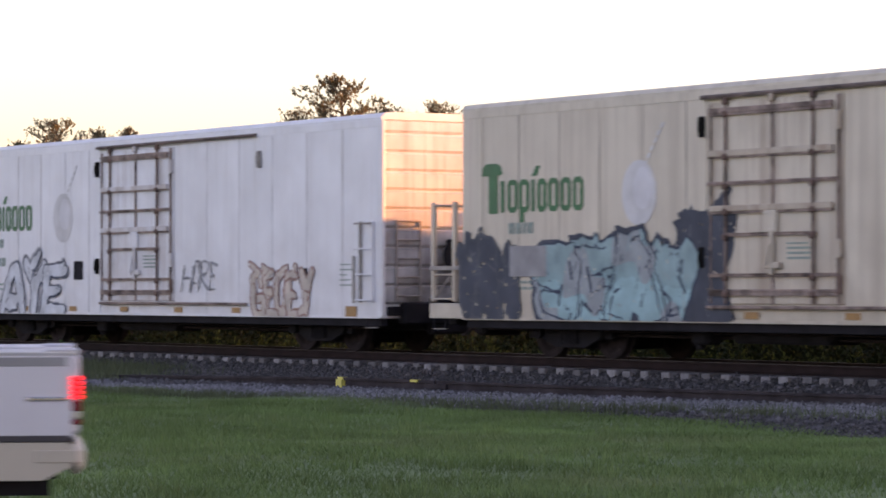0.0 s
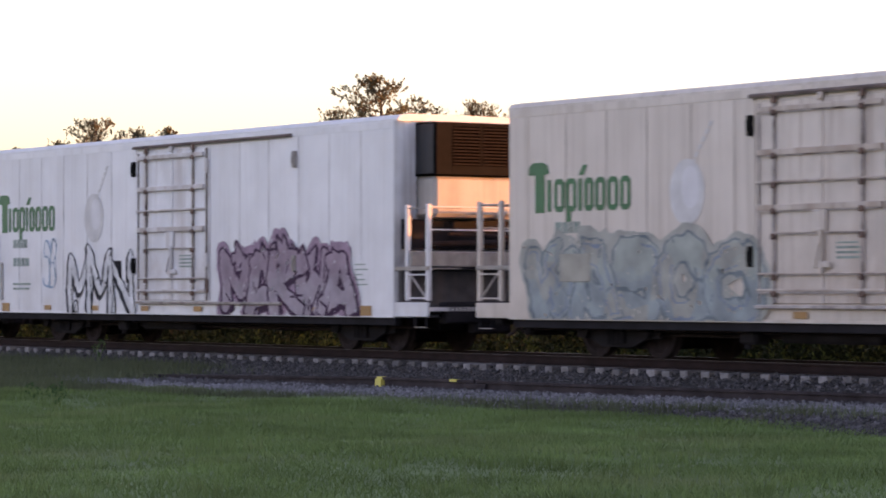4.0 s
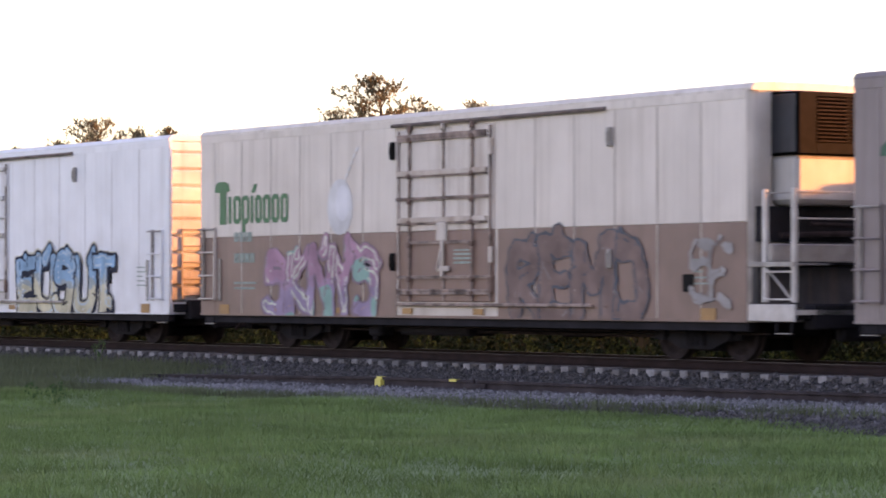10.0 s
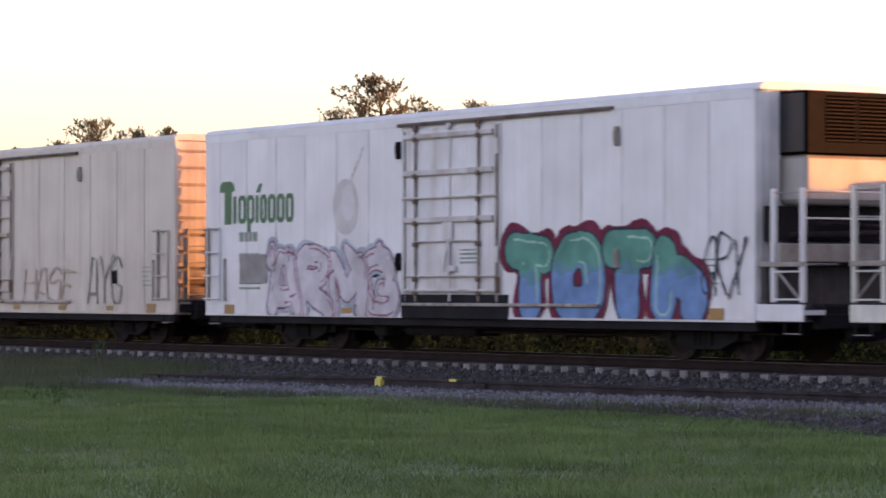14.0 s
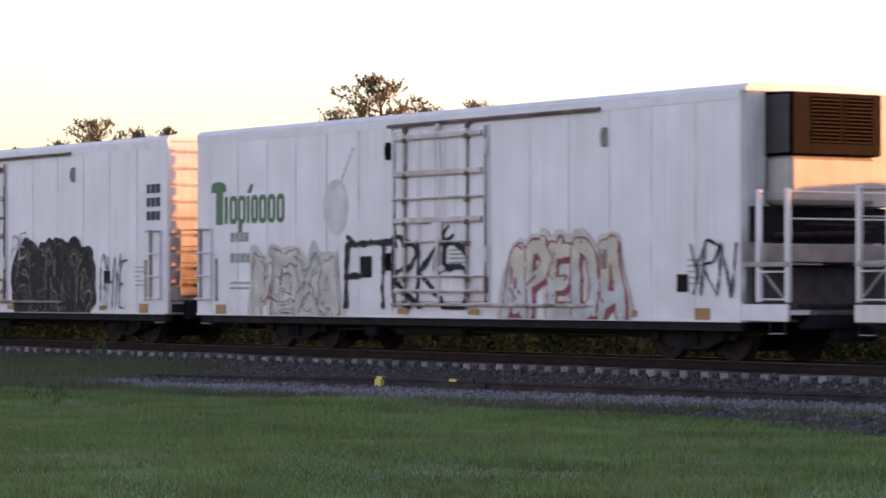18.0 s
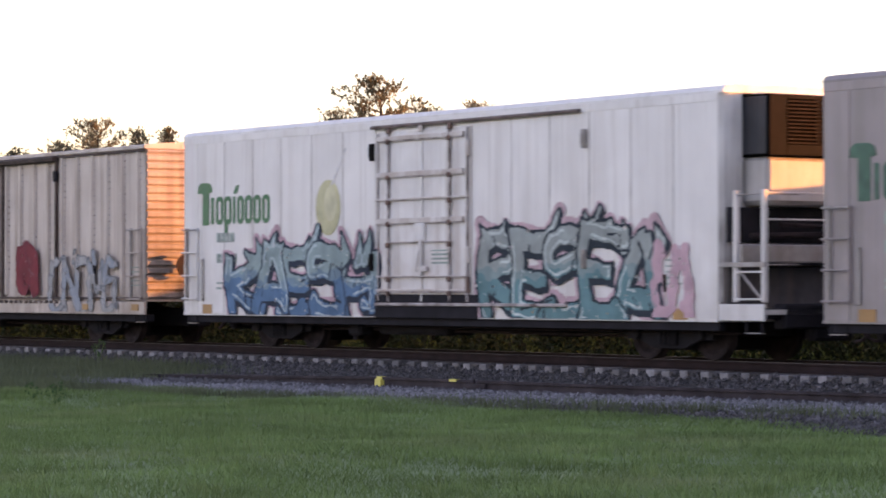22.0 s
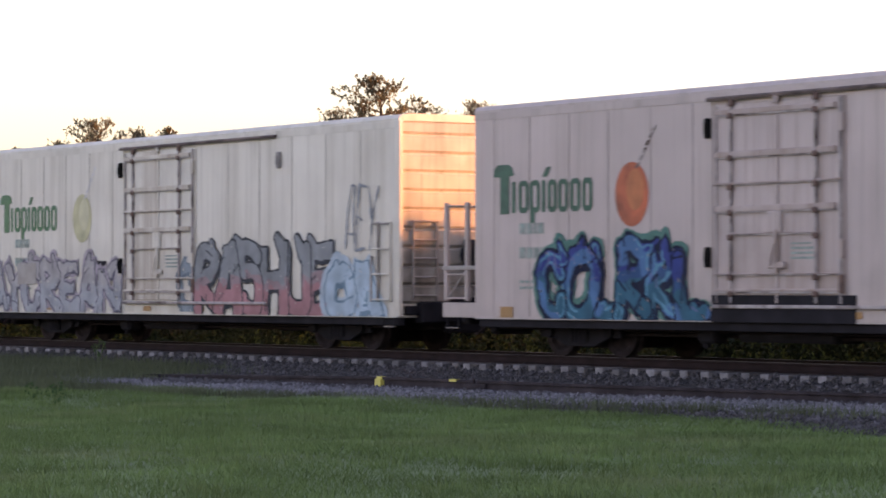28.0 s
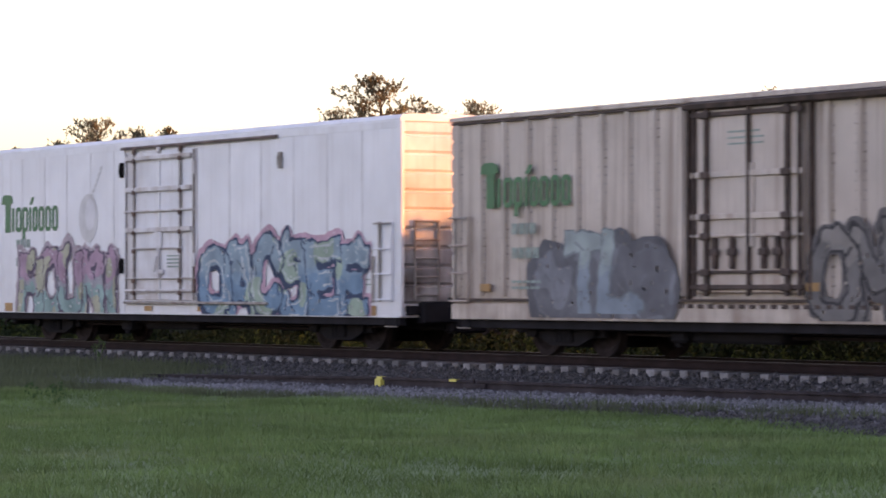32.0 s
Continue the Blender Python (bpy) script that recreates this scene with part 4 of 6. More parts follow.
def reefer(at, paint, label, left_deck=False, end="ribbed", bar=None, low_paint=None, logo=GREEN, emblem=GHOST, straw=GHOST, black_sill=False, square=True, emblem_x=None):
    """A white refrigerator car. at: place of its trailing end on the train."""
    car = tagged(new("refrigerator_car"), label, "railcar", "cars of the passing train")
    CARS.append((car, at))
    unit = end != "ribbed"
    bar = bar or RUSTBAR
    x0 = 7.71 if unit else 6.98
    low = low_paint or paint
    part("body", lambda: Shape().extrude([(0.004, SILL), (0.004, 4.5), (WID - 0.004, 4.5), (WID - 0.004, SILL)], 0.02, LEN), paint, car, key="body")
    def roof():
        s = Shape().extrude([(-0.013, 4.49), (-0.013, 4.53), (0.05, 4.60), (0.25, 4.632), (1.55, 4.64), (2.8, 4.62), (3.05, 4.585), (3.118, 4.53), (3.118, 4.49)], -0.02, LEN + (0.14 if unit else 0.06))
        return s
    part("roof", roof, paint, car, key=("roof", unit))
    splits = [0.0, 0.62, 1.75, 2.95, 4.1, 5.3, 6.45, x0] if not unit else [0.0, 0.62, 1.75, 2.95, 4.1, 5.3, 6.5, x0]
    r0 = x0 + 3.4
    rights = [r0 + (LEN - r0) * k / 6 for k in range(7)]
    for row in (splits, rights):
        for a, b in zip(row, row[1:]):
            if low_paint:
                part("side_panel", lambda: Shape().box(a + 0.006, b - 0.006, -0.014, 0.006, 2.33, 4.485, 0.006), paint, car, key=("panU", a, b))
                part("side_panel", lambda: Shape().box(a + 0.006, b - 0.006, -0.014, 0.006, SILL, 2.326, 0.006), low_paint, car, key=("panL", a, b))
            else:
                part("side_panel", lambda: Shape().box(a + 0.006, b - 0.006, -0.014, 0.006, SILL, 4.485, 0.006), paint, car, key=("pan", a, b))
    for a in splits[2:-1] + rights[1:-1]:
        part("seam", lambda: Shape().box(-0.02, 0.02, -0.02, -0.012, SILL + 0.05, 4.345, 0.004), SEAMS[paint.name], car, key="seam", at=pose(a, 0, 0))
    part("top_band", lambda: Shape().box(0, LEN, -0.021, -0.012, 4.35, 4.488, 0.003), paint, car, "plain band under the roof", key="topband")
    part("lower_rail", lambda: Shape().box(0, LEN, -0.024, -0.012, SILL, SILL + 0.05), low, car, key="lrail")
    door(car, x0, paint, bar, black_sill=black_sill, low_paint=low_paint)
    for y in (0.05, WID - 0.2):
        part("side_sill", lambda: Shape().box(0.05, LEN - 0.05, 0, 0.15, 0.52, SILL, 0.01), BLACK, car, "black side sill", key="sill", at=pose(0, y, 0))
    part("centre_sill", lambda: Shape().box(0.3, LEN - 0.3, 1.25, 1.85, 0.42, 0.66, 0.02), BLACK, car, key="csill")
    part("brake_cylinder", lambda: Shape().box(7.0, 9.4, 0.5, 1.2, 0.33, 0.66, 0.05), BLACK, car, key="bcyl")
    part("air_tank", lambda: Shape().tube((10.2, 2.2, 0.48), (11.4, 2.2, 0.48), 0.17, 12), BLACK, car, key="airtank")
    for x in (1.04, 3.3, 5.7, 8.1, 10.5, 12.9, 15.3, 17.25):
        big = x in (1.04, 17.25)
        w, hh = (0.2, 0.1) if big else (0.17, 0.055)
        part("reflector", lambda: Shape().box(-w, w, -0.032, -0.02, -hh, hh, 0.003), YELLOW, car, key=("refl", big), at=pose(x, 0, 0.80))
    left = -1.12 if left_deck else 0.0
    if left_deck:
        platform(car, 0.0, -1.1, paint if not low_paint else WHITE, [-0.35, -1.04])
    else:
        ladder(car, 0.12, 0.68, 1.02, 2.5, paint)
        grab_iron(car, 0.86, 0.97, 1.88)
    part("end_wall", lambda: ribbed_end(0.0, 0.05, WID - 0.05, 0.941, 4.45, 0.366, out=-1), GRIMY_SHADED[paint.name], car, key="endL")
    if unit:
        part("end_corner", lambda: Shape().extrude([(18.2, -0.01), (18.26, 0.01), (18.31, 0.06), (18.34, 0.16), (18.35, 0.42), (18.2, 0.42)], 1.0, 4.5, "z"), GRIMY_SHADED[paint.name], car, "rounded end corner", key="corner")
        (unit_plain if end == "plain" else unit_slant)(car)
        platform(car, LEN, 19.4, WHITE if low_paint else paint, [18.62, 19.34])
    else:
        part("end_wall", lambda: ribbed_end(LEN, 0.072, WID - 0.03, 0.941, 4.5, 0.366), GRIMY_SHADED[paint.name], car, "ribbed end wall", key="endR")
        part("corner_post", lambda: Shape().box(18.16, 18.33, -0.018, 0.07, 0.69, 4.49, 0.012), paint, car, key="cornerpost")
        ladder(car, 17.55, 18.08, 1.02, 2.5, paint)
        grab_iron(car, 17.36, 0.97, 1.88)
        e = part("end_ladder", lambda: Shape().box(18.3, 18.34, 0.3, 0.34, 1.0, 2.55).box(18.3, 18.34, 0.85, 0.89, 1.0, 2.55), GREY, car, key="endlad")
        for i in range(5):
            part("rung", lambda: Shape().tube((18.33, 0.3, 0), (18.33, 0.89, 0), 0.02, 6), GREY, e, key="endrung", at=pose(0, 0, 1.1 + i * 0.36))
        part("brake_gear", lambda: Shape().box(18.24, 18.5, 1.1, 2.1, 0.98, 1.06, 0.01).box(18.24, 18.4, 1.5, 1.75, 1.6, 2.2, 0.03).tube((18.36, 1.6, 1.2), (18.36, 1.6, 2.0), 0.03, 6).tube((18.4, 1.62, 1.9), (18.46, 1.62, 1.9), 0.27, 16), BLACK, car, key="brake")
    for x in (left - 0.02, (19.1 if unit else LEN - 0.1)):
        part("end_sill", lambda: Shape().box(0, 0.3, 0.45, WID - 0.45, 0.56, 0.98, 0.03).box(0.02, 0.26, 1.1, 2.0, 0.36, 0.6, 0.05).box(0.03, 0.2, 0.15, 0.45, 0.72, 0.9, 0.02).box(0.03, 0.2, WID - 0.45, WID - 0.15, 0.72, 0.9, 0.02), BLACK, car, "black end sill", key="endsill", at=pose(x, 0, 0))
    couplers(car, left, 19.42 if unit else LEN + 0.08)
    c = (3.25, 16.3) if unit else (2.6, 15.3)
    for x in c:
        bogie(car, x)
    for x in (left + 0.3, (19.1 if unit else LEN - 0.35)):
        step(car, x)
    wordmark(car, 0.62, 2.5, logo)
    if emblem:
        fruit(car, emblem_x or (5.2 if not unit else 5.65), 2.86, emblem, straw)
    stencils(car, 1.45, mat=STENCIL)
    if end == "slant" or paint.name.startswith("grey_white"):
        part("stencil", lambda: Shape().box(17.1, 17.85, -0.026, -0.018, 4.2, 4.235).box(17.15, 17.85, -0.026, -0.018, 4.13, 4.165).box(17.2, 17.75, -0.026, -0.018, 4.06, 4.095), STENCIL, car, key="sten_top")["kind"] = "stuff"
    if square:
        square_plate(car, 5.95 if not unit else 6.78, 1.66)
        square_plate(car, 15.5 if not unit else 16.72, 1.32 if unit else 1.5, GRILLE, 0.3)
    return car


def ribbed_boxcar(at, paint, label, notch, bar):
    """An older outside-post box car; notch: which end corner is cut away for the ladder."""
    car = tagged(new("boxcar"), label, "railcar", "cars of the passing train")
    CARS.append((car, at))
    ln, top = 17.4, 4.36
    a, b = (0.5, ln) if notch == "left" else (0.02, ln - 0.62)
    part("body", Shape().box(a, b, 0.03, WID - 0.03, 0.95, top), paint, car)
    if notch == "left":
        part("body_core", Shape().box(0.02, a, 1.0, WID - 0.03, 0.95, top).box(0.0, a, 0.02, 1.0, 4.0, top).box(0.0, a, 0.02, 1.0, 0.95, 1.5), paint, car)
        part("corner_post", Shape().box(0.0, 0.05, 0.0, 0.06, 0.95, 4.1, 0.01).box(a - 0.06, a, 0.0, 0.06, 0.95, 4.1, 0.01), paint, car)
    else:
        part("body_core", Shape().box(b, ln, 0.7, WID - 0.03, 0.95, top).box(b, ln, 0.02, 0.7, 4.05, top).box(b, ln, 0.02, 0.7, 0.95, 1.5), paint, car)
        part("corner_post", Shape().box(ln - 0.14, ln, 0.0, 0.06, 0.95, 4.1, 0.01).box(b, b + 0.05, 0.0, 0.06, 0.95, 4.1, 0.01), paint, car)
        part("notch_back", Shape().box(b + 0.05, ln - 0.14, 0.5, 0.7, 1.5, 4.05), BLACK, car)
    part("roof", Shape().extrude([(-0.05, top), (-0.05, top + 0.07), (0.3, top + 0.12), (1.55, top + 0.2), (2.8, top + 0.12), (3.15, top + 0.07), (3.15, top)], -0.03, ln + 0.05), DOORS[paint.name], car, "rust-streaked pale roof")
    x = a + 0.16
    k = 0
    while x < b - 0.05:
        if not 7.05 < x < 10.2:
            part("side_post", lambda: Shape().extrude([(-0.09, 0.03), (-0.045, -0.035), (0.045, -0.035), (0.09, 0.03)], 1.1, top - 0.04, "z"), paint, car, key="hatpost", at=pose(x, 0, 0))
            part("rivets", lambda: sum_rivets(), RUSTBAR, car, key="rivets", at=pose(x, 0, 0))["kind"] = "stuff"
        x += 0.745
        k += 1
    part("lower_sill", Shape().box(0, ln, -0.03, 0.04, 0.66, 0.95, 0.01), paint, car, "pinkish side sill")
    part("floor_line", Shape().box(0.1, ln - 0.1, -0.05, 0.0, 1.0, 1.05, 0.006), bar, car)
    part("top_cord", Shape().box(0, ln, -0.04, 0.0, top - 0.07, top - 0.02, 0.01), bar, car)
    d = part("door", Shape().box(7.3, 10.05, -0.06, 0.03, 1.15, 4.2, 0.02), DOORS[paint.name], car, "double plug door with lock rods")
    for q, w in ((7.34, 0.06), (7.66, 0.1), (8.75, 0.07), (9.72, 0.1), (10.02, 0.07)):
        part("lock_rod", Shape().box(q - w / 2, q + w / 2, -0.13, -0.05, 1.1, 4.22, 0.02), bar, d)
    for z, hh in ((4.12, 0.08), (3.12, 0.1), (2.42, 0.1), (2.1, 0.05), (1.5, 0.05), (1.25, 0.08)):
        part("cross_bar", Shape().box(7.25, 10.1, -0.11, -0.05, z - hh / 2, z + hh / 2, 0.012), bar if z > 3.5 or z < 1.6 else DOORS[paint.name], d)
        for q in (7.66, 9.72):
            part("bracket", lambda: Shape().box(-0.12, 0.12, -0.16, -0.1, -0.07, 0.05, 0.02), bar, d, key="boxbracket", at=pose(q, 0, z))
    part("notice", Shape().box(8.2, 9.1, -0.07, -0.062, 3.6, 3.63).box(8.2, 9.1, -0.07, -0.062, 3.7, 3.73).box(8.2, 9.0, -0.07, -0.062, 3.8, 3.83), STENCIL, d)
    for q in (7.12, 10.24):
        part("door_frame", Shape().box(q - 0.035, q + 0.035, -0.08, 0.02, 1.05, 4.22, 0.015), bar, car, "dark rusted door frame post")
    part("door_track", Shape().extrude([(0.0, 4.2), (-0.16, 4.23), (-0.19, 4.31), (0.0, 4.36)], 7.1, 13.1), bar, car)
    part("panel_frame", Shape().box(13.0, 13.07, -0.05, 0.02, 1.05, 4.25, 0.01), bar, car)
    part("door_stop", Shape().box(13.0, 13.14, -0.1, 0, 3.75, 4.0, 0.02), BLACK, car)
    part("end_wall", ribbed_end(ln, 0.03, WID - 0.03, 1.0, top, 0.18, 0.07), GRIMY_SHADED[paint.name], car, "buckled ribbed end wall")
    part("end_wall", ribbed_end(0.0 if notch != "left" else 0.02, 1.0 if notch == "left" else 0.03, WID - 0.03, 1.0, top, 0.3, 0.07, -1), paint, car)
    part("brake_wheel", Shape().tube((ln + 0.3, 0.9, 1.75), (ln + 0.34, 0.9, 1.75), 0.28, 18).tube((ln + 0.0, 0.9, 1.75), (ln + 0.34, 0.9, 1.75), 0.04, 8), IRON, car)
    if notch == "left":
        ladder(car, 16.75, 17.3, 1.0, 2.55, paint)
    else:
        ladder(car, 0.1, 0.6, 1.0, 2.55, paint)
        ladder(car, b + 0.1, ln - 0.2, 1.5, 4.05, IRON, 0.2)
    for y in (0.1, WID - 0.3):
        part("side_sill", lambda: Shape().box(0.1, ln - 0.1, 0, 0.2, 0.5, 0.66, 0.01), BLACK, car, "black side sill", key="sillB", at=pose(0, y, 0))
    part("centre_sill", Shape().box(0.3, ln - 0.3, 1.25, 1.85, 0.4, 0.8, 0.02), BLACK, car)
    part("brake_cylinder", Shape().box(6.5, 8.9, 0.5, 1.2, 0.3, 0.66, 0.05), BLACK, car)
    for x in ((0.3, 8.6, 14.6, 17.0) if notch == "left" else (1.15, 10.3, 13.2, 16.2)):
        part("reflector", lambda: Shape().box(-0.16, 0.16, -0.05, -0.03, -0.07, 0.07, 0.003), YELLOW, car, key="reflB", at=pose(x, -0.01, 0.82 if notch == "left" else 1.25))
    for k in range(24):
        part("sill_tooth", lambda: Shape().box(-0.07, 0.07, -0.06, -0.028, -0.035, 0.035, 0.008), bar, car, key="tooth", at=pose(6.9 + k * 0.27, 0, 0.93))
    for q in (7.9, 8.35, 9.15, 9.5):
        part("lock_handle", lambda: Shape().box(-0.05, 0.05, -0.15, -0.06, -0.3, 0.22, 0.02).box(-0.1, 0.12, -0.16, -0.09, -0.08, 0.04, 0.02), bar, d, key="boxhandle", at=pose(q, 0, 1.85))
    part("centre_post", Shape().box(8.62, 8.88, -0.1, -0.05, 1.9, 3.3, 0.02), DOORS[paint.name], d, "pale centre post")
    couplers(car, -0.1, ln + 0.1)
    for x in (2.9, 14.5):
        bogie(car, x)
    for x in (0.3, ln - 0.3):
        step(car, x)
    wordmark(car, 1.0, 2.62, GREEN, 0.93, 0.036)
    if notch == "left":
        fruit(car, 5.05, 2.85, PALE_PATCH, PALE_PATCH, 0.3, 0.03)
    stencils(car, 2.0, out=0.03)
    square_plate(car, 14.9, 1.72, BLACK, 0.3)
    return car


def sum_rivets():
    s = Shape()
    for i in range(20):
        z = 1.25 + i * 0.15
        s.box(0.085, 0.115, 0.005, 0.028, z, z + 0.03).box(-0.115, -0.085, 0.005, 0.028, z, z + 0.03)
    return s

# ---- spray-painted lettering: strokes on an 8 x 8 grid, grown into fills, outlines and clouds ----
GLYPHS = {"A": "00 38 58 80|22 62", "B": "00 08 58 76 54 04|54 72 50 00", "C": "76 58 28 06 02 20 50 72", "D": "00 08 48 76 72 40 00", "E": "78 08 00 70|04 54", "F": "78 08 00|04 54",
          "G": "76 58 28 06 02 20 60 73 43", "H": "00 08|80 88|04 84", "I": "40 48", "J": "88 82 50 20 02", "K": "00 08|88 04 80", "L": "08 00 70", "M": "00 08 43 88 80", "N": "00 08 80 88",
          "O": "28 06 02 20 60 82 86 68 28", "P": "00 08 58 77 55 04", "R": "00 08 58 77 55 04 80", "S": "77 58 18 06 15 65 73 60 10 01", "T": "08 88|48 40", "U": "08 02 20 60 82 88",
          "V": "08 40 88", "W": "08 20 45 60 88", "X": "00 88|08 80", "Y": "08 44 88|44 40", "Z": "08 88 00 80", "h": "08 00|03 25 54 72 70"}
SPRAY = {}
LAYER = {}


def spray(col):
    if col not in SPRAY:
        deep = 0.78 if max(col) < 0.55 else 0.95
        base = tuple(c * deep for c in col)
        SPRAY[col] = material("spray_paint_%d" % len(SPRAY), base, 0.75, vary=0.3, scale=2.2, bump=0.05, gloss=0.2, streak=0.14, streak_col=tuple(0.6 * c + 0.09 for c in base), blotch=0.2, blotch_col=tuple(0.6 * c for c in base), blotch_scale=2.5)
    return SPRAY[col]


def smooth_line(pts, n=5):
    """A rounded line through points."""
    if len(pts) < 3:
        return np.array(pts)
    p = np.array([pts[0], *pts, pts[-1]], float)
    out = []
    for i in range(1, len(p) - 2):
        for t in np.linspace(0, 1, n, endpoint=False):
            a, b, c, d = p[i - 1], p[i], p[i + 1], p[i + 2]
            out.append(0.5 * (2 * b + (c - a) * t + (2 * a - 5 * b + 4 * c - d) * t ** 2 + (3 * b - a - 3 * c + d) * t ** 3))
    out.append(p[-2])
    return np.array(out)


def graffiti(car, x0, x1, z0, z1, text, fill, line, cloud=None, low=None, shine=None, fat=0.30, edge=0.055, puff=0.10, rough=0.03, arch=0.10, slant=0.0,
             spikes=0.0, dots=None, seed=1, label="spray-painted lettering", y=-0.034, wild=True, depth=0.06, boxy=True, cuts=1.4, accent=None):
    """Wild overlapping letters between x0..x1 and z0..z1. low: colour of the lower half; shine: inner highlights; dots: scattered spots; depth: how far the dark block shade reaches."""
    rnd = random.Random(seed * 31 + len(text))
    LAYER[car.name] = LAYER.get(car.name, 0) + 1
    y -= 0.0016 * LAYER[car.name]
    n = len(text)
    half = (x1 - x0) / n * fat * 0.40
    m = half + edge + (puff if cloud else 0)
    tight = min(0.5 * m, 0.12 * (x1 - x0))
    x0, x1 = x0 + tight, x1 - tight
    cw = (x1 - x0) / n
    xs = np.arange(x0 - 0.4, x1 + 0.4, 0.02)
    zs = np.arange(max(z0 - (0.3 if z0 > 0.95 else 0.0), 0.684), z1 + 0.35, 0.024)
    gx, gz = np.meshgrid(xs, zs)
    ph = [rnd.uniform(0, 6.28) for _ in range(6)]
    wob = np.sin(gx * 9 + ph[0] + 2 * np.sin(gz * 5 + ph[1])) * 0.5 + np.sin(gx * 17 + gz * 13 + ph[2]) * 0.3 + np.sin(gz * 21 - gx * 6 + ph[3]) * 0.3
    warp = 0.02 + 0.16 * spikes
    f1, f2 = rnd.uniform(2, 4), rnd.uniform(0, 6.28)
    wx, wz = gx + warp * np.sin(gz * 4.2 + gx * 1.3 + f2), gz + warp * np.sin(gx * f1 + f2)

    def line_field(p, q, w0=1.0, w1=1.0, square=False):
        e = q - p
        ln = math.hypot(*e) + 1e-9
        u, v = ((wx - p[0]) * e[0] + (wz - p[1]) * e[1]) / ln, np.abs((wx - p[0]) * e[1] - (wz - p[1]) * e[0]) / ln
        over = np.maximum(np.maximum(-u, u - ln), 0)
        t = np.clip(u / ln, 0, 1)
        return (np.maximum(v, over * 1.15) if square else np.hypot(v, over)) - half * (w0 + (w1 - w0) * t - 1)

    letters = []
    for i, ch in enumerate(text):
        lap = cw * (0.08 + 0.6 * spikes if wild else 0.0)
        ax, bx = x0 + i * cw + half * 0.9 - lap, x0 + (i + 1) * cw - half * 0.9 + lap
        lift = arch * math.sin(math.pi * (i + 0.5) / n) * (z1 - z0) + rnd.uniform(-0.05, 0.05)
        az, bz = z0 + half * 0.7, z1 - m - arch * (z1 - z0) + lift
        tilt = rnd.uniform(-0.12, 0.12) * wild + slant
        d = np.full(gx.shape, 9.0)
        for stroke in GLYPHS[ch].split("|"):
            pts = [(int(q[0]) / 8, int(q[1]) / 8) for q in stroke.split()]
            pts = [(ax + (bx - ax) * u + tilt * (v - 0.5) + rnd.uniform(-0.04, 0.04), az + (bz - az) * v + rnd.uniform(-0.04, 0.04)) for u, v in pts]
            c = smooth_line(pts, 4 if len(pts) > 4 else 1)
            for k, (p, q) in enumerate(zip(c[:-1], c[1:])):
                w0, w1 = (rnd.uniform(0.75, 1.3), rnd.uniform(0.7, 1.25)) if wild and len(pts) <= 4 else (1.0, 1.0)
                d = np.minimum(d, line_field(np.array(p), np.array(q), w0, w1, boxy and wild and len(pts) <= 4))
        if wild:
            for _ in range(1 + int(spikes * 12)):
                up = rnd.random() < 0.7
                p = np.array([rnd.uniform(ax, bx), bz if up else az + 0.1])
                q = p + np.array([rnd.uniform(-0.35, 0.35), rnd.uniform(0.12, 0.3 + spikes) * (1 if up else -0.4)])
                d = np.minimum(d, line_field(p, q, 1.0, 0.1 if spikes else 0.5, False))
        letters.append(d + wob * rough)
    order = list(range(n))
    if wild:
        rnd.shuffle(order)
    far = np.minimum.reduce(letters)
    cls = np.full(gx.shape, -1)
    if cloud:
        lobes = 0.7 * np.sin(gx * 5 + ph[5]) * np.sin(gz * 4 + ph[0]) + 0.5 * np.sin(gx * 2.3 + ph[1]) + 0.3 * wob
        cls[far < half + edge + puff * (1 + 0.8 * lobes)] = 0
    if dots:
        cell = (np.mod(gx + 0.09 * np.sin(gz * 9 + ph[1]), 0.26) - 0.13) ** 2 + (np.mod(gz + 0.08 * np.sin(gx * 7), 0.24) - 0.12) ** 2
        cls[(cell < 0.0034) & (far < half + edge + 0.5) & (cls < 0)] = 5
    if wild and depth:
        side = rnd.choice((-1, 1))
        steps = max(1, int(depth / 0.02))
        for k in range(1, steps + 1):
            moved = np.full(gx.shape, 9.0)
            if side > 0:
                moved[:-k, k:] = far[k:, :-k]
            else:
                moved[:-k, :-k] = far[k:, k:]
            cls[moved < half + edge] = 1
    mid = z0 + (z1 - z0) * 0.42 + 0.10 * wob
    for i in order:
        d = letters[i]
        cls[d < half + edge] = 1
        inner = d < half
        own = mid + rnd.uniform(-0.12, 0.12)
        cls[inner] = 2
        if low:
            cls[inner & (gz < own + 0.16)] = 6
            cls[inner & (gz < own)] = 3
        if shine:
            cls[inner & (np.abs(d - half * 0.62) < 0.02) & (np.sin(gx * 3.1 + gz * 2 + ph[2] + i) > 0.1)] = 4
        if wild and cuts:
            hit = np.full(gx.shape, 9.0)
            for _ in range(int(cuts + 9 * spikes + rnd.random())):
                p = np.array([x0 + (i + rnd.uniform(0.1, 0.9)) * cw, rnd.uniform(z0 + 0.2, z1 - 0.3)])
                q = p + np.array([rnd.uniform(-0.22, 0.22), rnd.uniform(-0.4, 0.4)])
                hit = np.minimum(hit, line_field(p, q) + 0.02 * (gz > p[1]))
            cls[inner & (hit < 0.028)] = 1
    if accent:
        spot = np.sin(gx * 2.3 + ph[3]) * np.sin(gz * 2.9 + gx * 1.1 + ph[4]) + 0.35 * np.sin(gx * 6.1 - gz * 4.0 + ph[5])
        cls[(spot > 0.35) & np.isin(cls, (2, 3, 6))] = 8
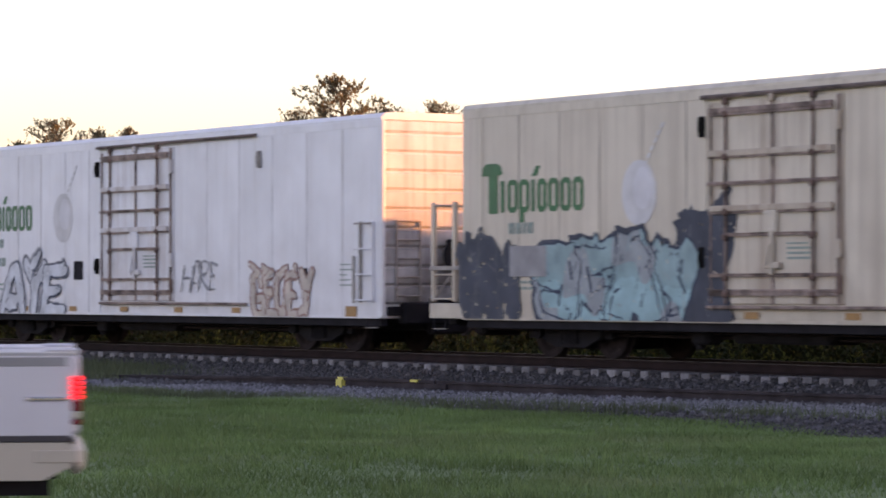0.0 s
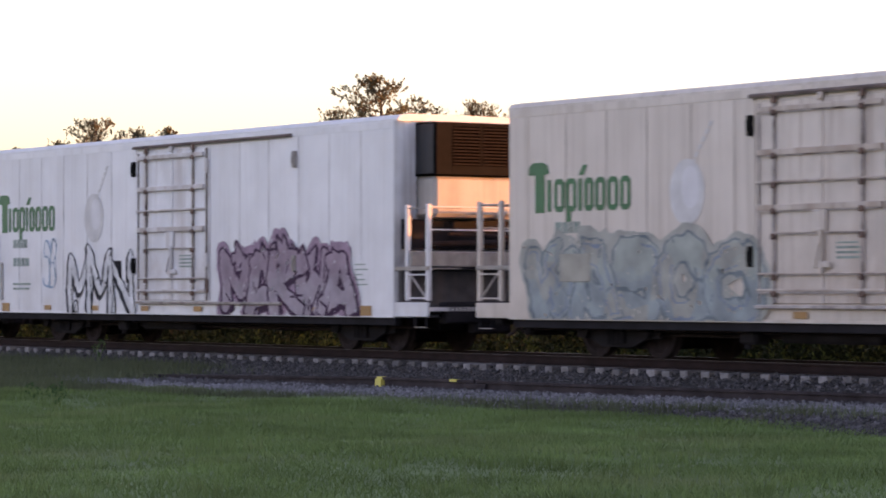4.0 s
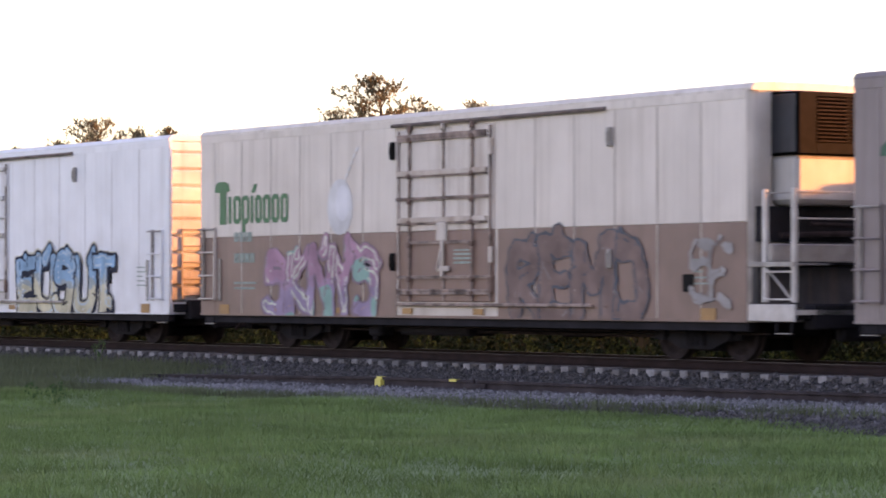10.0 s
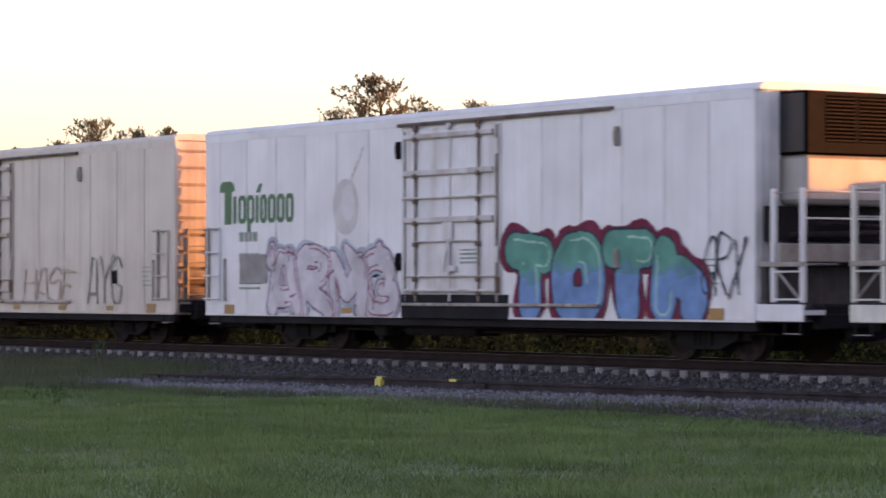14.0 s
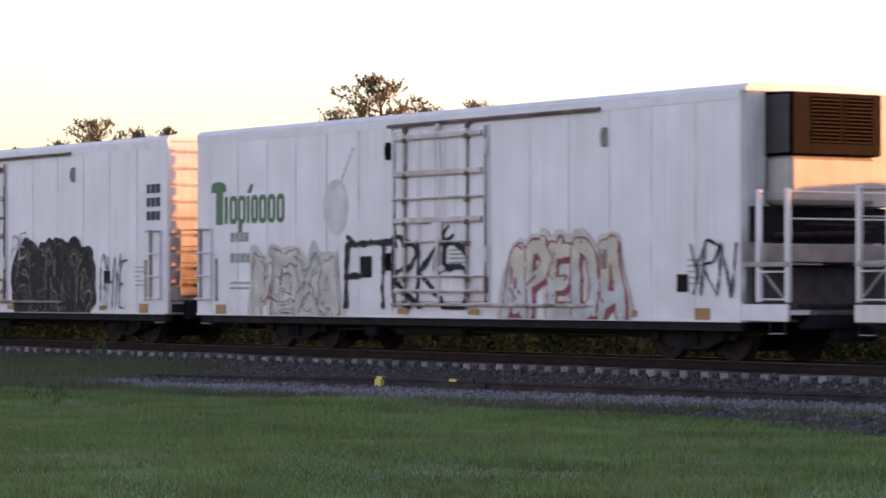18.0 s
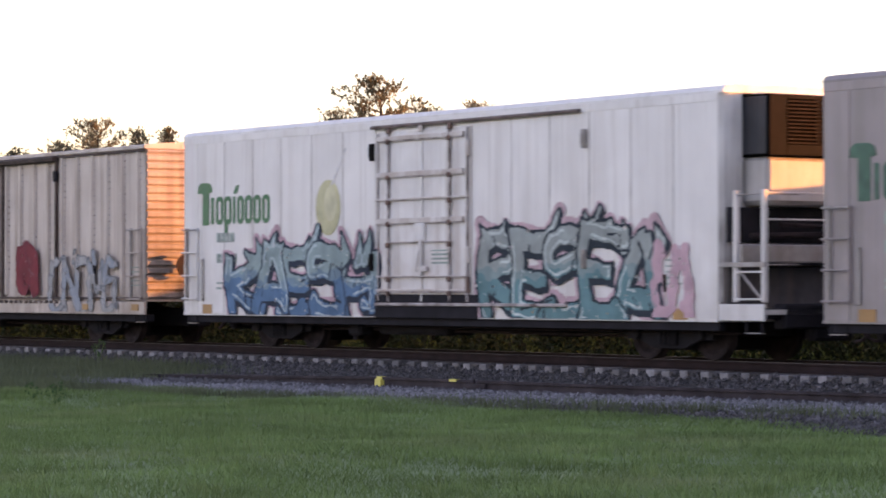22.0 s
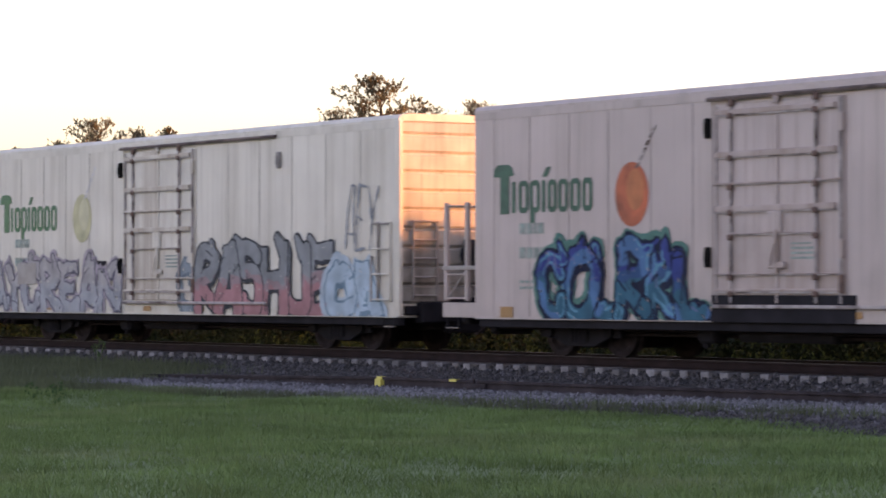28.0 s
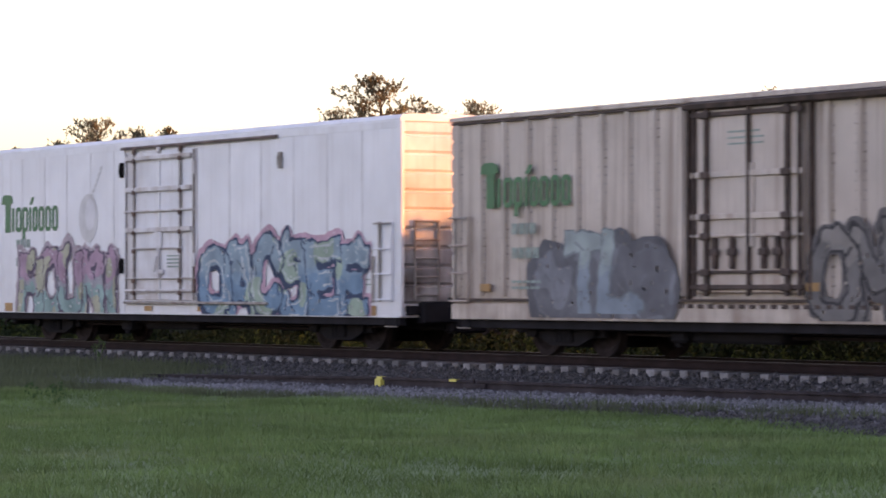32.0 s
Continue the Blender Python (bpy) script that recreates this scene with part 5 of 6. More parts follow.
    if wild:  # fine dark and pale strokes inside, and worn spots where the car shows through
        body = (cls >= 2) & (cls != 5)
        for k in range(int(5 * n)):
            p = np.array([rnd.uniform(x0, x1), rnd.uniform(z0 + 0.05, z1 - 0.15)])
            a = rnd.choice((1.4, 1.7, 0.4, 2.6)) + rnd.uniform(-0.3, 0.3)
            q = p + np.array([math.cos(a), math.sin(a)]) * rnd.uniform(0.08, 0.32)
            cls[body & (line_field(p, q) < rnd.uniform(0.012, 0.024))] = 7 if k % 2 else 1
        grit = np.zeros(gx.shape)
        for k in range(9):
            a, fq = rnd.uniform(0, 6.28), rnd.uniform(14, 60)
            grit += np.sin(gx * fq * math.cos(a) + gz * fq * math.sin(a) + rnd.uniform(0, 6.28))
        cls[(grit > 5.2 - 14 * min(rough, 0.07)) & (cls >= 0)] = -1
    verts, faces, ks = [], [], []
    for r, z in enumerate(zs):
        row = cls[r]
        cut = np.flatnonzero(np.diff(row)) + 1
        for a, b in zip(np.r_[0, cut], np.r_[cut, len(row)]):
            k = row[a]
            if k < 0:
                continue
            p, q = xs[a] - 0.01, xs[b - 1] + 0.01
            i = len(verts)
            verts += [(p, y, z - 0.012), (q, y, z - 0.012), (q, y, z + 0.012), (p, y, z + 0.012)]
            faces.append((i, i + 1, i + 2, i + 3))
            ks.append(int(k))
    me = bpy.data.meshes.new("graffiti")
    me.from_pydata(verts, [], faces)
    for c in (cloud or line, line, fill, low or fill, shine or fill, dots or fill, tuple((a + b) / 2 for a, b in zip(fill, low or fill)), tuple(0.72 * c + 0.13 for c in fill), accent or fill):
        me.materials.append(spray(c))
    me.polygons.foreach_set("material_index", ks)
    me.update()
    ob = new("graffiti", me)
    ob.parent = car
    ob["label"] = label
    return ob


def tag(car, x0, x1, z0, z1, text, col, seed=1, w=0.10):
    return graffiti(car, x0, x1, z0, z1, text, col, col, wild=False, fat=w, edge=0.006, rough=0.012, arch=0.1, slant=0.12, seed=seed, label="thin sprayed scribble")


def patch(car, x0, x1, z0, z1, col, label="painted-over patch", out=0.012):
    part("paint_patch", Shape().box(x0, x1, -0.033 - out, -0.016 - out, z0, z1, 0.006), spray(col), car, label)

# ---- the train, first car to last ----


GRIMY_SHADED = {}


def coat(name, base, dirt=(0.24, 0.18, 0.13), streak=0.3, blotch=0.12, low=0.25, vary=0.1):
    # end paint: low darkening holds grime plus the shade between coupled cars
    GRIMY_SHADED[name + "_paint"] = material(name + "_grimy_shaded_end_paint", tuple(0.85 * c for c in base), 0.85, vary=0.2, scale=1.2, bump=0.1, streak=0.5, streak_col=(0.06, 0.04, 0.032), blotch=0.3,
                                      blotch_col=(0.25, 0.19, 0.15), low=1.0, low_top=3.3)
    SEAMS[name + "_paint"] = material(name + "_dirty_seam_paint", tuple((0.9 - 0.7 * streak) * b + 0.6 * streak * d for b, d in zip(base, dirt)), 0.7, vary=0.35, scale=1.5, streak=0.5, streak_col=dirt)
    DOORS[name + "_paint"] = material(name + "_door_paint", tuple(0.95 * b for b in base), 0.55, vary=0.15, scale=1.2, bump=0.08, streak=min(0.85, streak + 0.38), streak_col=tuple(0.4 * d + 0.6 * r for d, r in zip(dirt, (0.25, 0.13, 0.08))),
                                      blotch=0.35, blotch_col=tuple(0.6 * b + 0.4 * d for b, d in zip(base, dirt)), blotch_scale=1.6, low=0.6)
    return material(name + "_paint", base, 0.5, vary=vary, scale=0.8, bump=0.08, grain=25, streak=streak, streak_col=dirt, blotch=blotch, blotch_col=tuple(0.55 * b + 0.45 * d for b, d in zip(base, dirt)), low=low, random_vary=0.1)


OFFWHITE = coat("off_white", (0.73, 0.705, 0.685), streak=0.28)
CLEAN = coat("clean_white", (0.79, 0.795, 0.835), streak=0.15, blotch=0.10, low=0.18)
CREAM = coat("aged_cream", (0.645, 0.575, 0.475), streak=0.4, blotch=0.3, low=0.4)
PALE = coat("pale_cream", (0.68, 0.605, 0.55), streak=0.35, blotch=0.2, low=0.3)
SOOT = coat("dark_sooty_grey", (0.25, 0.203, 0.205), (0.11, 0.085, 0.075), streak=0.45, blotch=0.3, low=0.35, vary=0.2)
DRAB = coat("sooty_grey", (0.32, 0.268, 0.268), (0.12, 0.12, 0.095), streak=0.45, blotch=0.3, low=0.35, vary=0.2)
DUSTY = coat("dusty_pink_grey", (0.53, 0.445, 0.42), (0.24, 0.2, 0.16), streak=0.4, blotch=0.25, low=0.3)
TAN = coat("rusty_beige", (0.56, 0.482, 0.43), (0.17, 0.1, 0.07), streak=0.7, blotch=0.45, low=0.55, vary=0.2)
STAINED = coat("green_stained_white", (0.77, 0.75, 0.71), (0.22, 0.22, 0.13), streak=0.55, blotch=0.1, low=0.3)
BROWN = coat("brown_lower", (0.25, 0.155, 0.128), (0.12, 0.08, 0.06), streak=0.35, blotch=0.3, low=0.3, vary=0.25)
RUSTY = material("heavy_rust_bars", (0.30, 0.22, 0.19), 0.75, vary=0.5, scale=5, blotch=1.0, blotch_col=(0.05, 0.03, 0.024), blotch_scale=2.6)
DARK_RUST = material("dark_rusted_bars", (0.085, 0.056, 0.047), 0.8, vary=0.5, scale=5, blotch=0.8, blotch_col=(0.04, 0.028, 0.024), blotch_scale=4.0)
DIMBAR = material("dusty_door_bars", (0.34, 0.30, 0.28), 0.65, vary=0.4, scale=6, blotch=0.8, blotch_col=(0.12, 0.085, 0.07), blotch_scale=4.0)

INK, WHITE_P, SLATE, NAVY, MAROON, PINK = (0.03, 0.03, 0.04), (0.72, 0.72, 0.74), (0.10, 0.11, 0.14), (0.045, 0.06, 0.13), (0.13, 0.025, 0.05), (0.55, 0.2, 0.32)
SKYB, TEAL, MINT, LILAC, SILVER, FOREST, BONE, AQUA = (0.30, 0.42, 0.55), (0.10, 0.30, 0.29), (0.34, 0.56, 0.46), (0.52, 0.46, 0.58), (0.42, 0.42, 0.44), (0.05, 0.17, 0.12), (0.62, 0.58, 0.48), (0.27, 0.45, 0.50)


def build_train():
    car = reefer(-42.59, CREAM, "aged cream refrigerator car with rusty door and pale blue graffiti", True, bar=RUSTY, square=False)
    graffiti(car, -0.1, 1.7, 0.70, 2.15, "WAM", SLATE, (0.14, 0.15, 0.17), None, depth=0, cuts=0, fat=0.6, rough=0.06, spikes=0.15, puff=0.12, seed=2)
    graffiti(car, 6.0, 7.6, 0.70, 2.6, "AX", SLATE, SLATE, SLATE, depth=0, cuts=0, fat=0.6, rough=0.05, spikes=0.22, puff=0.05, seed=81)
    graffiti(car, 2.2, 6.9, 0.70, 2.22, "SEAY", (0.36, 0.52, 0.54), (0.06, 0.08, 0.12), SLATE, low=(0.33, 0.52, 0.55), shine=(0.07, 0.09, 0.14), accent=(0.42, 0.46, 0.48), fat=0.72, edge=0.035, rough=0.03, spikes=0.12, puff=0.05, cuts=4, depth=0.02, seed=82)
    patch(car, 1.5, 2.6, 1.45, 2.0, (0.42, 0.41, 0.42))
    car = reefer(-63.59, CLEAN, "white refrigerator car with black outlined scrawl on its lower side", True, bar=RUSTY)
    graffiti(car, 2.1, 5.5, 0.70, 1.95, "AYE", (0.66, 0.68, 0.72), (0.12, 0.13, 0.17), (0.5, 0.5, 0.53), fat=0.28, edge=0.036, puff=0.03, slant=0.18, boxy=False, cuts=0.8, depth=0.02, seed=3)
    graffiti(car, 13.5, 15.9, 0.70, 1.66, "GEUEY", (0.62, 0.54, 0.47), (0.38, 0.2, 0.17), fat=0.42, edge=0.035, boxy=False, depth=0, cuts=0.4, arch=0.02, seed=4)
    tag(car, 10.7, 12.2, 1.2, 1.85, "HARE", (0.4, 0.4, 0.42), 5)
    tag(car, 0.1, 0.7, 2.4, 3.3, "SX", SLATE, 6)
    car = reefer(-84.49, coat("grey_white", (0.67, 0.63, 0.60), streak=0.3, blotch=0.35), "weathered grey-white refrigerator car with purple and blue graffiti", True, square=False, emblem=None)
    graffiti(car, 2.3, 7.6, 0.70, 2.2, "CHESE", (0.30, 0.26, 0.26), (0.03, 0.03, 0.05), (0.22, 0.03, 0.06), accent=(0.40, 0.50, 0.54), low=(0.30, 0.50, 0.60), shine=(0.55, 0.64, 0.68), fat=0.43, edge=0.05, puff=0.07, rough=0.02, arch=0.03, cuts=0.6, seed=7)
    graffiti(car, 10.2, 17.5, 0.70, 2.3, "VSEVZ", (0.47, 0.46, 0.45), (0.035, 0.02, 0.04), (0.055, 0.035, 0.055), low=(0.42, 0.44, 0.48), shine=(0.26, 0.07, 0.17), accent=(0.36, 0.45, 0.50), fat=0.34, edge=0.045, rough=0.03, spikes=0.27, puff=0.2, arch=0.04, seed=8)
    patch(car, 1.35, 2.1, 1.5, 2.0, (0.5, 0.5, 0.48))
    car = reefer(-105.42, PALE, "pale cream refrigerator car with faded grey and rust graffiti", True)
    graffiti(car, 0.5, 7.3, 0.70, 2.25, "WASCO", (0.44, 0.48, 0.45), (0.22, 0.27, 0.30), (0.50, 0.50, 0.46), low=(0.38, 0.44, 0.46), shine=(0.28, 0.34, 0.44), accent=(0.46, 0.46, 0.42), fat=0.42, edge=0.04, puff=0.12, rough=0.05, depth=0.02, seed=9)
    graffiti(car, 10.45, 15.7, 0.70, 2.12, "NEDSO", (0.32, 0.30, 0.33), (0.19, 0.17, 0.19), (0.40, 0.21, 0.16), low=(0.35, 0.32, 0.34), shine=(0.22, 0.2, 0.22), fat=0.66, edge=0.03, puff=0.12, rough=0.04, arch=0.02, seed=10)
    graffiti(car, 16.0, 17.55, 1.5, 2.05, "BRD", (0.16, 0.19, 0.16), (0.2, 0.23, 0.2), fat=0.3, edge=0.03, seed=11)
    patch(car, 1.6, 2.5, 1.35, 1.85, (0.5, 0.48, 0.42))
    car = reefer(-127.53, CLEAN, "white refrigerator car with cooling unit and purple graffiti", False, "plain", bar=DIMBAR)
    graffiti(car, 4.4, 7.55, 0.70, 2.15, "MMN", WHITE_P, INK, fat=0.22, edge=0.035, arch=0.12, seed=12)
    tag(car, 3.1, 3.8, 1.3, 2.4, "SB", SKYB, 13)
    graffiti(car, 11.6, 16.9, 0.70, 2.2, "MAKWA", (0.44, 0.33, 0.40), (0.07, 0.03, 0.07), (0.46, 0.32, 0.42), low=(0.5, 0.42, 0.48), fat=0.42, edge=0.06, spikes=0.2, seed=14)
    car = reefer(-147.24, CLEAN, "white refrigerator car with green block lettering and magenta graffiti", True, bar=DIMBAR, emblem_x=5.45)
    graffiti(car, -0.1, 8.1, 0.70, 1.95, "DPAN", (0.05, 0.17, 0.14), (0.055, 0.19, 0.15), (0.05, 0.18, 0.14), fat=0.95, dots=(0.16, 0.28, 0.24), arch=0.16, cuts=0, seed=15)
    graffiti(car, 1.05, 7.1, 0.70, 2.14, "PAN", (0.34, 0.35, 0.37), (0.06, 0.07, 0.08), low=(0.52, 0.53, 0.54), shine=(0.6, 0.6, 0.6), fat=0.4, edge=0.05, arch=0.0, rough=0.012, cuts=0, depth=0.05, seed=16, y=-0.038)
    for x, lean, z1 in ((1.34, 0.0, 1.92), (3.12, 0.16, 1.95), (4.92, -0.06, 2.0), (5.93, 0.0, 2.0)):
        stripe = part("stripe", Shape().extrude([(x, 0.75), (x + 0.2, 0.75), (x + 0.2 + lean, z1), (x + lean, z1)], -0.052, -0.049, "y"), spray((0.6, 0.56, 0.56)), car, "white stripe with red cross bars")
        for k in range(20):
            f, g = k / 20, (k + 0.55) / 20
            part("bar", Shape().extrude([(x + lean * f, 0.75 + (z1 - 0.75) * f), (x + 0.2 + lean * f, 0.75 + (z1 - 0.75) * f), (x + 0.2 + lean * g, 0.75 + (z1 - 0.75) * g), (x + lean * g, 0.75 + (z1 - 0.75) * g)], -0.0545, -0.0525, "y"), spray((0.42, 0.06, 0.08)), stripe)
    patch(car, 1.68, 2.85, 1.3, 1.98, (0.62, 0.65, 0.66), out=0.02)
    patch(car, 1.62, 2.5, 2.1, 2.22, (0.10, 0.26, 0.2), "green stencilled bar", out=0.02)
    graffiti(car, 10.5, 15.25, 0.70, 2.2, "JENEC", (0.46, 0.11, 0.26), (0.05, 0.012, 0.03), (0.34, 0.34, 0.37), low=(0.40, 0.09, 0.22), shine=(0.6, 0.38, 0.48), fat=0.43, edge=0.045, puff=0.16, rough=0.015, cuts=0.5, arch=0.14, seed=17)
    graffiti(car, 15.15, 16.3, 0.70, 1.45, "O", (0.4, 0.42, 0.45), (0.3, 0.31, 0.34), fat=0.4, seed=18)
    car = reefer(-169.39, OFFWHITE, "off-white refrigerator car with cooling unit and green graffiti", False, "plain")
    graffiti(car, 3.1, 7.4, 0.70, 2.28, "ASUA", (0.06, 0.17, 0.125), (0.05, 0.06, 0.06), (0.33, 0.40, 0.30), low=(0.17, 0.13, 0.10), shine=(0.3, 0.2, 0.16), fat=0.36, edge=0.045, puff=0.04, boxy=False, rough=0.03, cuts=0.3, seed=19)
    graffiti(car, 11.5, 16.0, 0.70, 2.15, "SNCT", (0.52, 0.50, 0.41), (0.06, 0.08, 0.11), (0.40, 0.49, 0.57), low=(0.50, 0.49, 0.43), accent=(0.42, 0.50, 0.56), spikes=0.04, fat=0.4, edge=0.06, puff=0.06, boxy=False, rough=0.02, cuts=0.3, arch=0.0, seed=20)
    graffiti(car, 14.9, 16.9, 1.62, 2.12, "Z", (0.52, 0.50, 0.41), (0.06, 0.08, 0.11), low=(0.50, 0.49, 0.43), fat=0.3, edge=0.05, depth=0.05, rough=0.02, cuts=0, seed=120)
    patch(car, 1.5, 2.5, 1.35, 1.9, (0.52, 0.51, 0.5))
    tag(car, 0.8, 2.0, 0.85, 1.4, "SXT", SILVER, 21)
    car = reefer(-190.21, SOOT, "sooty grey refrigerator car with cooling unit and orange emblem", False, "slant", logo=GREEN_OLD, emblem=ORANGE, straw=RUSTBAR, bar=RUSTY, black_sill=True)
    square_plate(car, 6.72, 1.2, GRILLE, 0.2)
    part("placard_holder", Shape().box(6.44, 7.02, -0.034, -0.018, 1.5, 1.9, 0.01), spray((0.36, 0.33, 0.33)), car, "pale square placard holder")
    patch(car, 13.6, 14.3, 1.74, 1.86, (0.42, 0.4, 0.4), "pale scuff of bare paint")
    car = reefer(-211.06, PALE, "cream refrigerator car with brown lower side and cooling unit", False, "plain", low_paint=BROWN, bar=RUSTY)
    graffiti(car, 2.7, 7.2, 0.70, 2.15, "SKNYS", (0.52, 0.30, 0.40), (0.33, 0.24, 0.29), accent=(0.30, 0.50, 0.44), low=(0.42, 0.32, 0.46), shine=(0.6, 0.6, 0.5), fat=0.43, edge=0.03, depth=0.02, rough=0.04, cuts=0.6, seed=22)
    graffiti(car, 11.5, 15.6, 0.70, 2.2, "REMO", (0.27, 0.185, 0.165), (0.12, 0.13, 0.155), fat=0.4, edge=0.045, depth=0, rough=0.05, boxy=False, seed=23)
    graffiti(car, 16.8, 17.9, 1.0, 2.05, "SE", (0.44, 0.41, 0.40), (0.40, 0.36, 0.35), fat=0.22, edge=0.02, rough=0.07, depth=0, cuts=0, seed=24)
    car = reefer(-230.80, CLEAN, "clean white refrigerator car with blue and navy graffiti", True, bar=DIMBAR)
    graffiti(car, 2.5, 5.6, 0.70, 2.05, "KEN", (0.05, 0.11, 0.27), (0.015, 0.02, 0.04), BONE, low=(0.07, 0.15, 0.33), shine=(0.5, 0.48, 0.4), fat=0.43, edge=0.05, puff=0.12, rough=0.04, spikes=0.06, seed=25)
    graffiti(car, 5.45, 7.15, 0.70, 1.85, "S", (0.52, 0.48, 0.42), (0.05, 0.045, 0.045), BONE, fat=0.22, edge=0.05, puff=0.05, boxy=False, cuts=0.4, seed=125)
    graffiti(car, 10.75, 15.9, 0.70, 2.15, "EUSUT", (0.26, 0.44, 0.62), (0.02, 0.025, 0.05), BONE, low=(0.60, 0.55, 0.40), shine=(0.5, 0.6, 0.68), fat=0.42, edge=0.06, puff=0.03, arch=0.02, rough=0.015, cuts=0.3, depth=0.06, seed=26)
    patch(car, 1.5, 2.5, 1.35, 1.85, (0.62, 0.58, 0.52))
    car = reefer(-251.72, STAINED, "stained white refrigerator car with silver and dark green graffiti", True, black_sill=True)
    graffiti(car, 2.2, 6.6, 0.70, 2.15, "AUMNI", (0.52, 0.51, 0.53), (0.16, 0.16, 0.17), (0.5, 0.49, 0.49), fat=0.43, edge=0.022, puff=0.03, arch=0.0, slant=0.32, rough=0.03, depth=0.02, seed=27)
    graffiti(car, 10.6, 16.6, 0.70, 2.15, "REKORDS", (0.09, 0.16, 0.11), (0.17, 0.21, 0.17), (0.46, 0.47, 0.44), low=(0.50, 0.51, 0.49), shine=(0.6, 0.61, 0.58), accent=(0.36, 0.39, 0.36), fat=0.43, edge=0.03, rough=0.06, puff=0.06, arch=0.0, cuts=2, seed=28)
    tag(car, 0.2, 1.4, 0.9, 1.9, "SEK", (0.5, 0.46, 0.46), 29)
    car = reefer(-273.33, CLEAN, "white refrigerator car with cooling unit and teal bubble graffiti", False, "plain", black_sill=True, bar=DIMBAR)
    graffiti(car, 2.55, 7.7, 0.70, 2.12, "ARMG", (0.64, 0.60, 0.65), (0.30, 0.09, 0.17), (0.44, 0.51, 0.60), shine=(0.42, 0.2, 0.28), fat=0.4, edge=0.03, puff=0.06, boxy=False, rough=0.015, depth=0, cuts=0.5, arch=0.02, seed=30)
    graffiti(car, 11.0, 17.3, 0.72, 2.4, "TOTh", (0.12, 0.40, 0.33), (0.04, 0.05, 0.08), (0.25, 0.03, 0.075), low=(0.16, 0.30, 0.56), shine=(0.34, 0.6, 0.52), fat=0.52, edge=0.04, puff=0.11, rough=0.012, arch=0.06, wild=False, seed=31)
    tag(car, 16.9, 18.0, 1.1, 2.1, "GRX", SLATE, 32)
    patch(car, 1.5, 2.6, 1.35, 1.95, (0.45, 0.42, 0.42))
    car = reefer(-293.02, PALE, "plain cream refrigerator car with thin scribbled tags", True, square=True)
    tag(car, 0.1, 1.3, 1.0, 1.95, "TSS", INK, 33)
    tag(car, 3.0, 6.0, 0.9, 1.9, "BGSA", (0.42, 0.32, 0.26), 34, 0.2)
    tag(car, 10.9, 13.6, 0.95, 1.75, "HASE", (0.55, 0.42, 0.36), 35)
    tag(car, 14.2, 16.0, 0.9, 2.0, "AYG", (0.36, 0.34, 0.33), 36)
    car = reefer(-313.83, OFFWHITE, "off-white refrigerator car with grey and maroon graffiti", True, emblem=LIME, straw=GHOST, black_sill=True, square=False)
    graffiti(car, 2.05, 6.95, 0.70, 2.22, "CEVEN", (0.56, 0.54, 0.45), (0.26, 0.08, 0.09), (0.5, 0.48, 0.42), low=(0.53, 0.52, 0.45), shine=(0.28, 0.48, 0.58), accent=(0.30, 0.50, 0.60), fat=0.43, edge=0.05, puff=0.03, seed=37)
    graffiti(car, 10.3, 15.4, 0.70, 2.42, "DUKY", (0.47, 0.47, 0.42), (0.035, 0.035, 0.04), (0.28, 0.29, 0.29), low=(0.40, 0.42, 0.38), accent=(0.34, 0.12, 0.12), shine=(0.1, 0.1, 0.1), fat=0.36, edge=0.10, puff=0.05, seed=38)
    graffiti(car, 9.6, 10.35, 1.0, 1.5, "X", (0.24, 0.05, 0.07), (0.2, 0.04, 0.06), fat=0.7, seed=39)
    graffiti(car, 15.3, 16.5, 1.0, 1.75, "Z", (0.27, 0.06, 0.08), (0.2, 0.04, 0.06), fat=0.6, seed=40)
    tag(car, 0.1, 1.2, 0.8, 2.05, "RS", INK, 41, 0.25)
    patch(car, 1.5, 2.4, 1.35, 1.85, (0.48, 0.47, 0.47))
    car = reefer(-335.92, CLEAN, "white refrigerator car with cooling unit and black scribbles", False, "plain")
    graffiti(car, 2.35, 5.9, 0.70, 2.08, "MEXA", (0.60, 0.58, 0.52), (0.30, 0.15, 0.15), (0.6, 0.6, 0.56), shine=(0.3, 0.42, 0.46), depth=0, fat=0.4, edge=0.03, rough=0.05, seed=42)
    graffiti(car, 6.1, 10.4, 0.85, 2.2, "FTRKS", INK, (0.1, 0.11, 0.1), depth=0, fat=0.13, edge=0.02, rough=0.03, seed=43)
    graffiti(car, 11.4, 15.2, 0.70, 2.2, "APEDA", (0.60, 0.57, 0.47), (0.36, 0.10, 0.11), (0.62, 0.6, 0.55), low=(0.54, 0.56, 0.56), fat=0.43, edge=0.035, rough=0.02, boxy=False, cuts=0.4, arch=0.02, seed=44)
    tag(car, 16.9, 18.1, 1.1, 2.05, "YRN", INK, 45)
    car = reefer(-355.59, CLEAN, "bright white refrigerator car with red, blue and black graffiti", True, bar=RUSTY)
    graffiti(car, 1.7, 7.3, 0.70, 2.02, "MOLES", (0.30, 0.42, 0.64), (0.035, 0.05, 0.13), (0.34, 0.56, 0.50), low=(0.34, 0.50, 0.60), shine=(0.5, 0.62, 0.74), fat=0.43, edge=0.035, puff=0.05, rough=0.04, spikes=0.12, cuts=1, seed=46)
    graffiti(car, 2.3, 7.1, 1.75, 2.25, "VVVV", (0.50, 0.10, 0.05), (0.45, 0.08, 0.05), depth=0, cuts=0, spikes=0.3, fat=0.3, edge=0.02, rough=0.05, seed=47, y=-0.031)
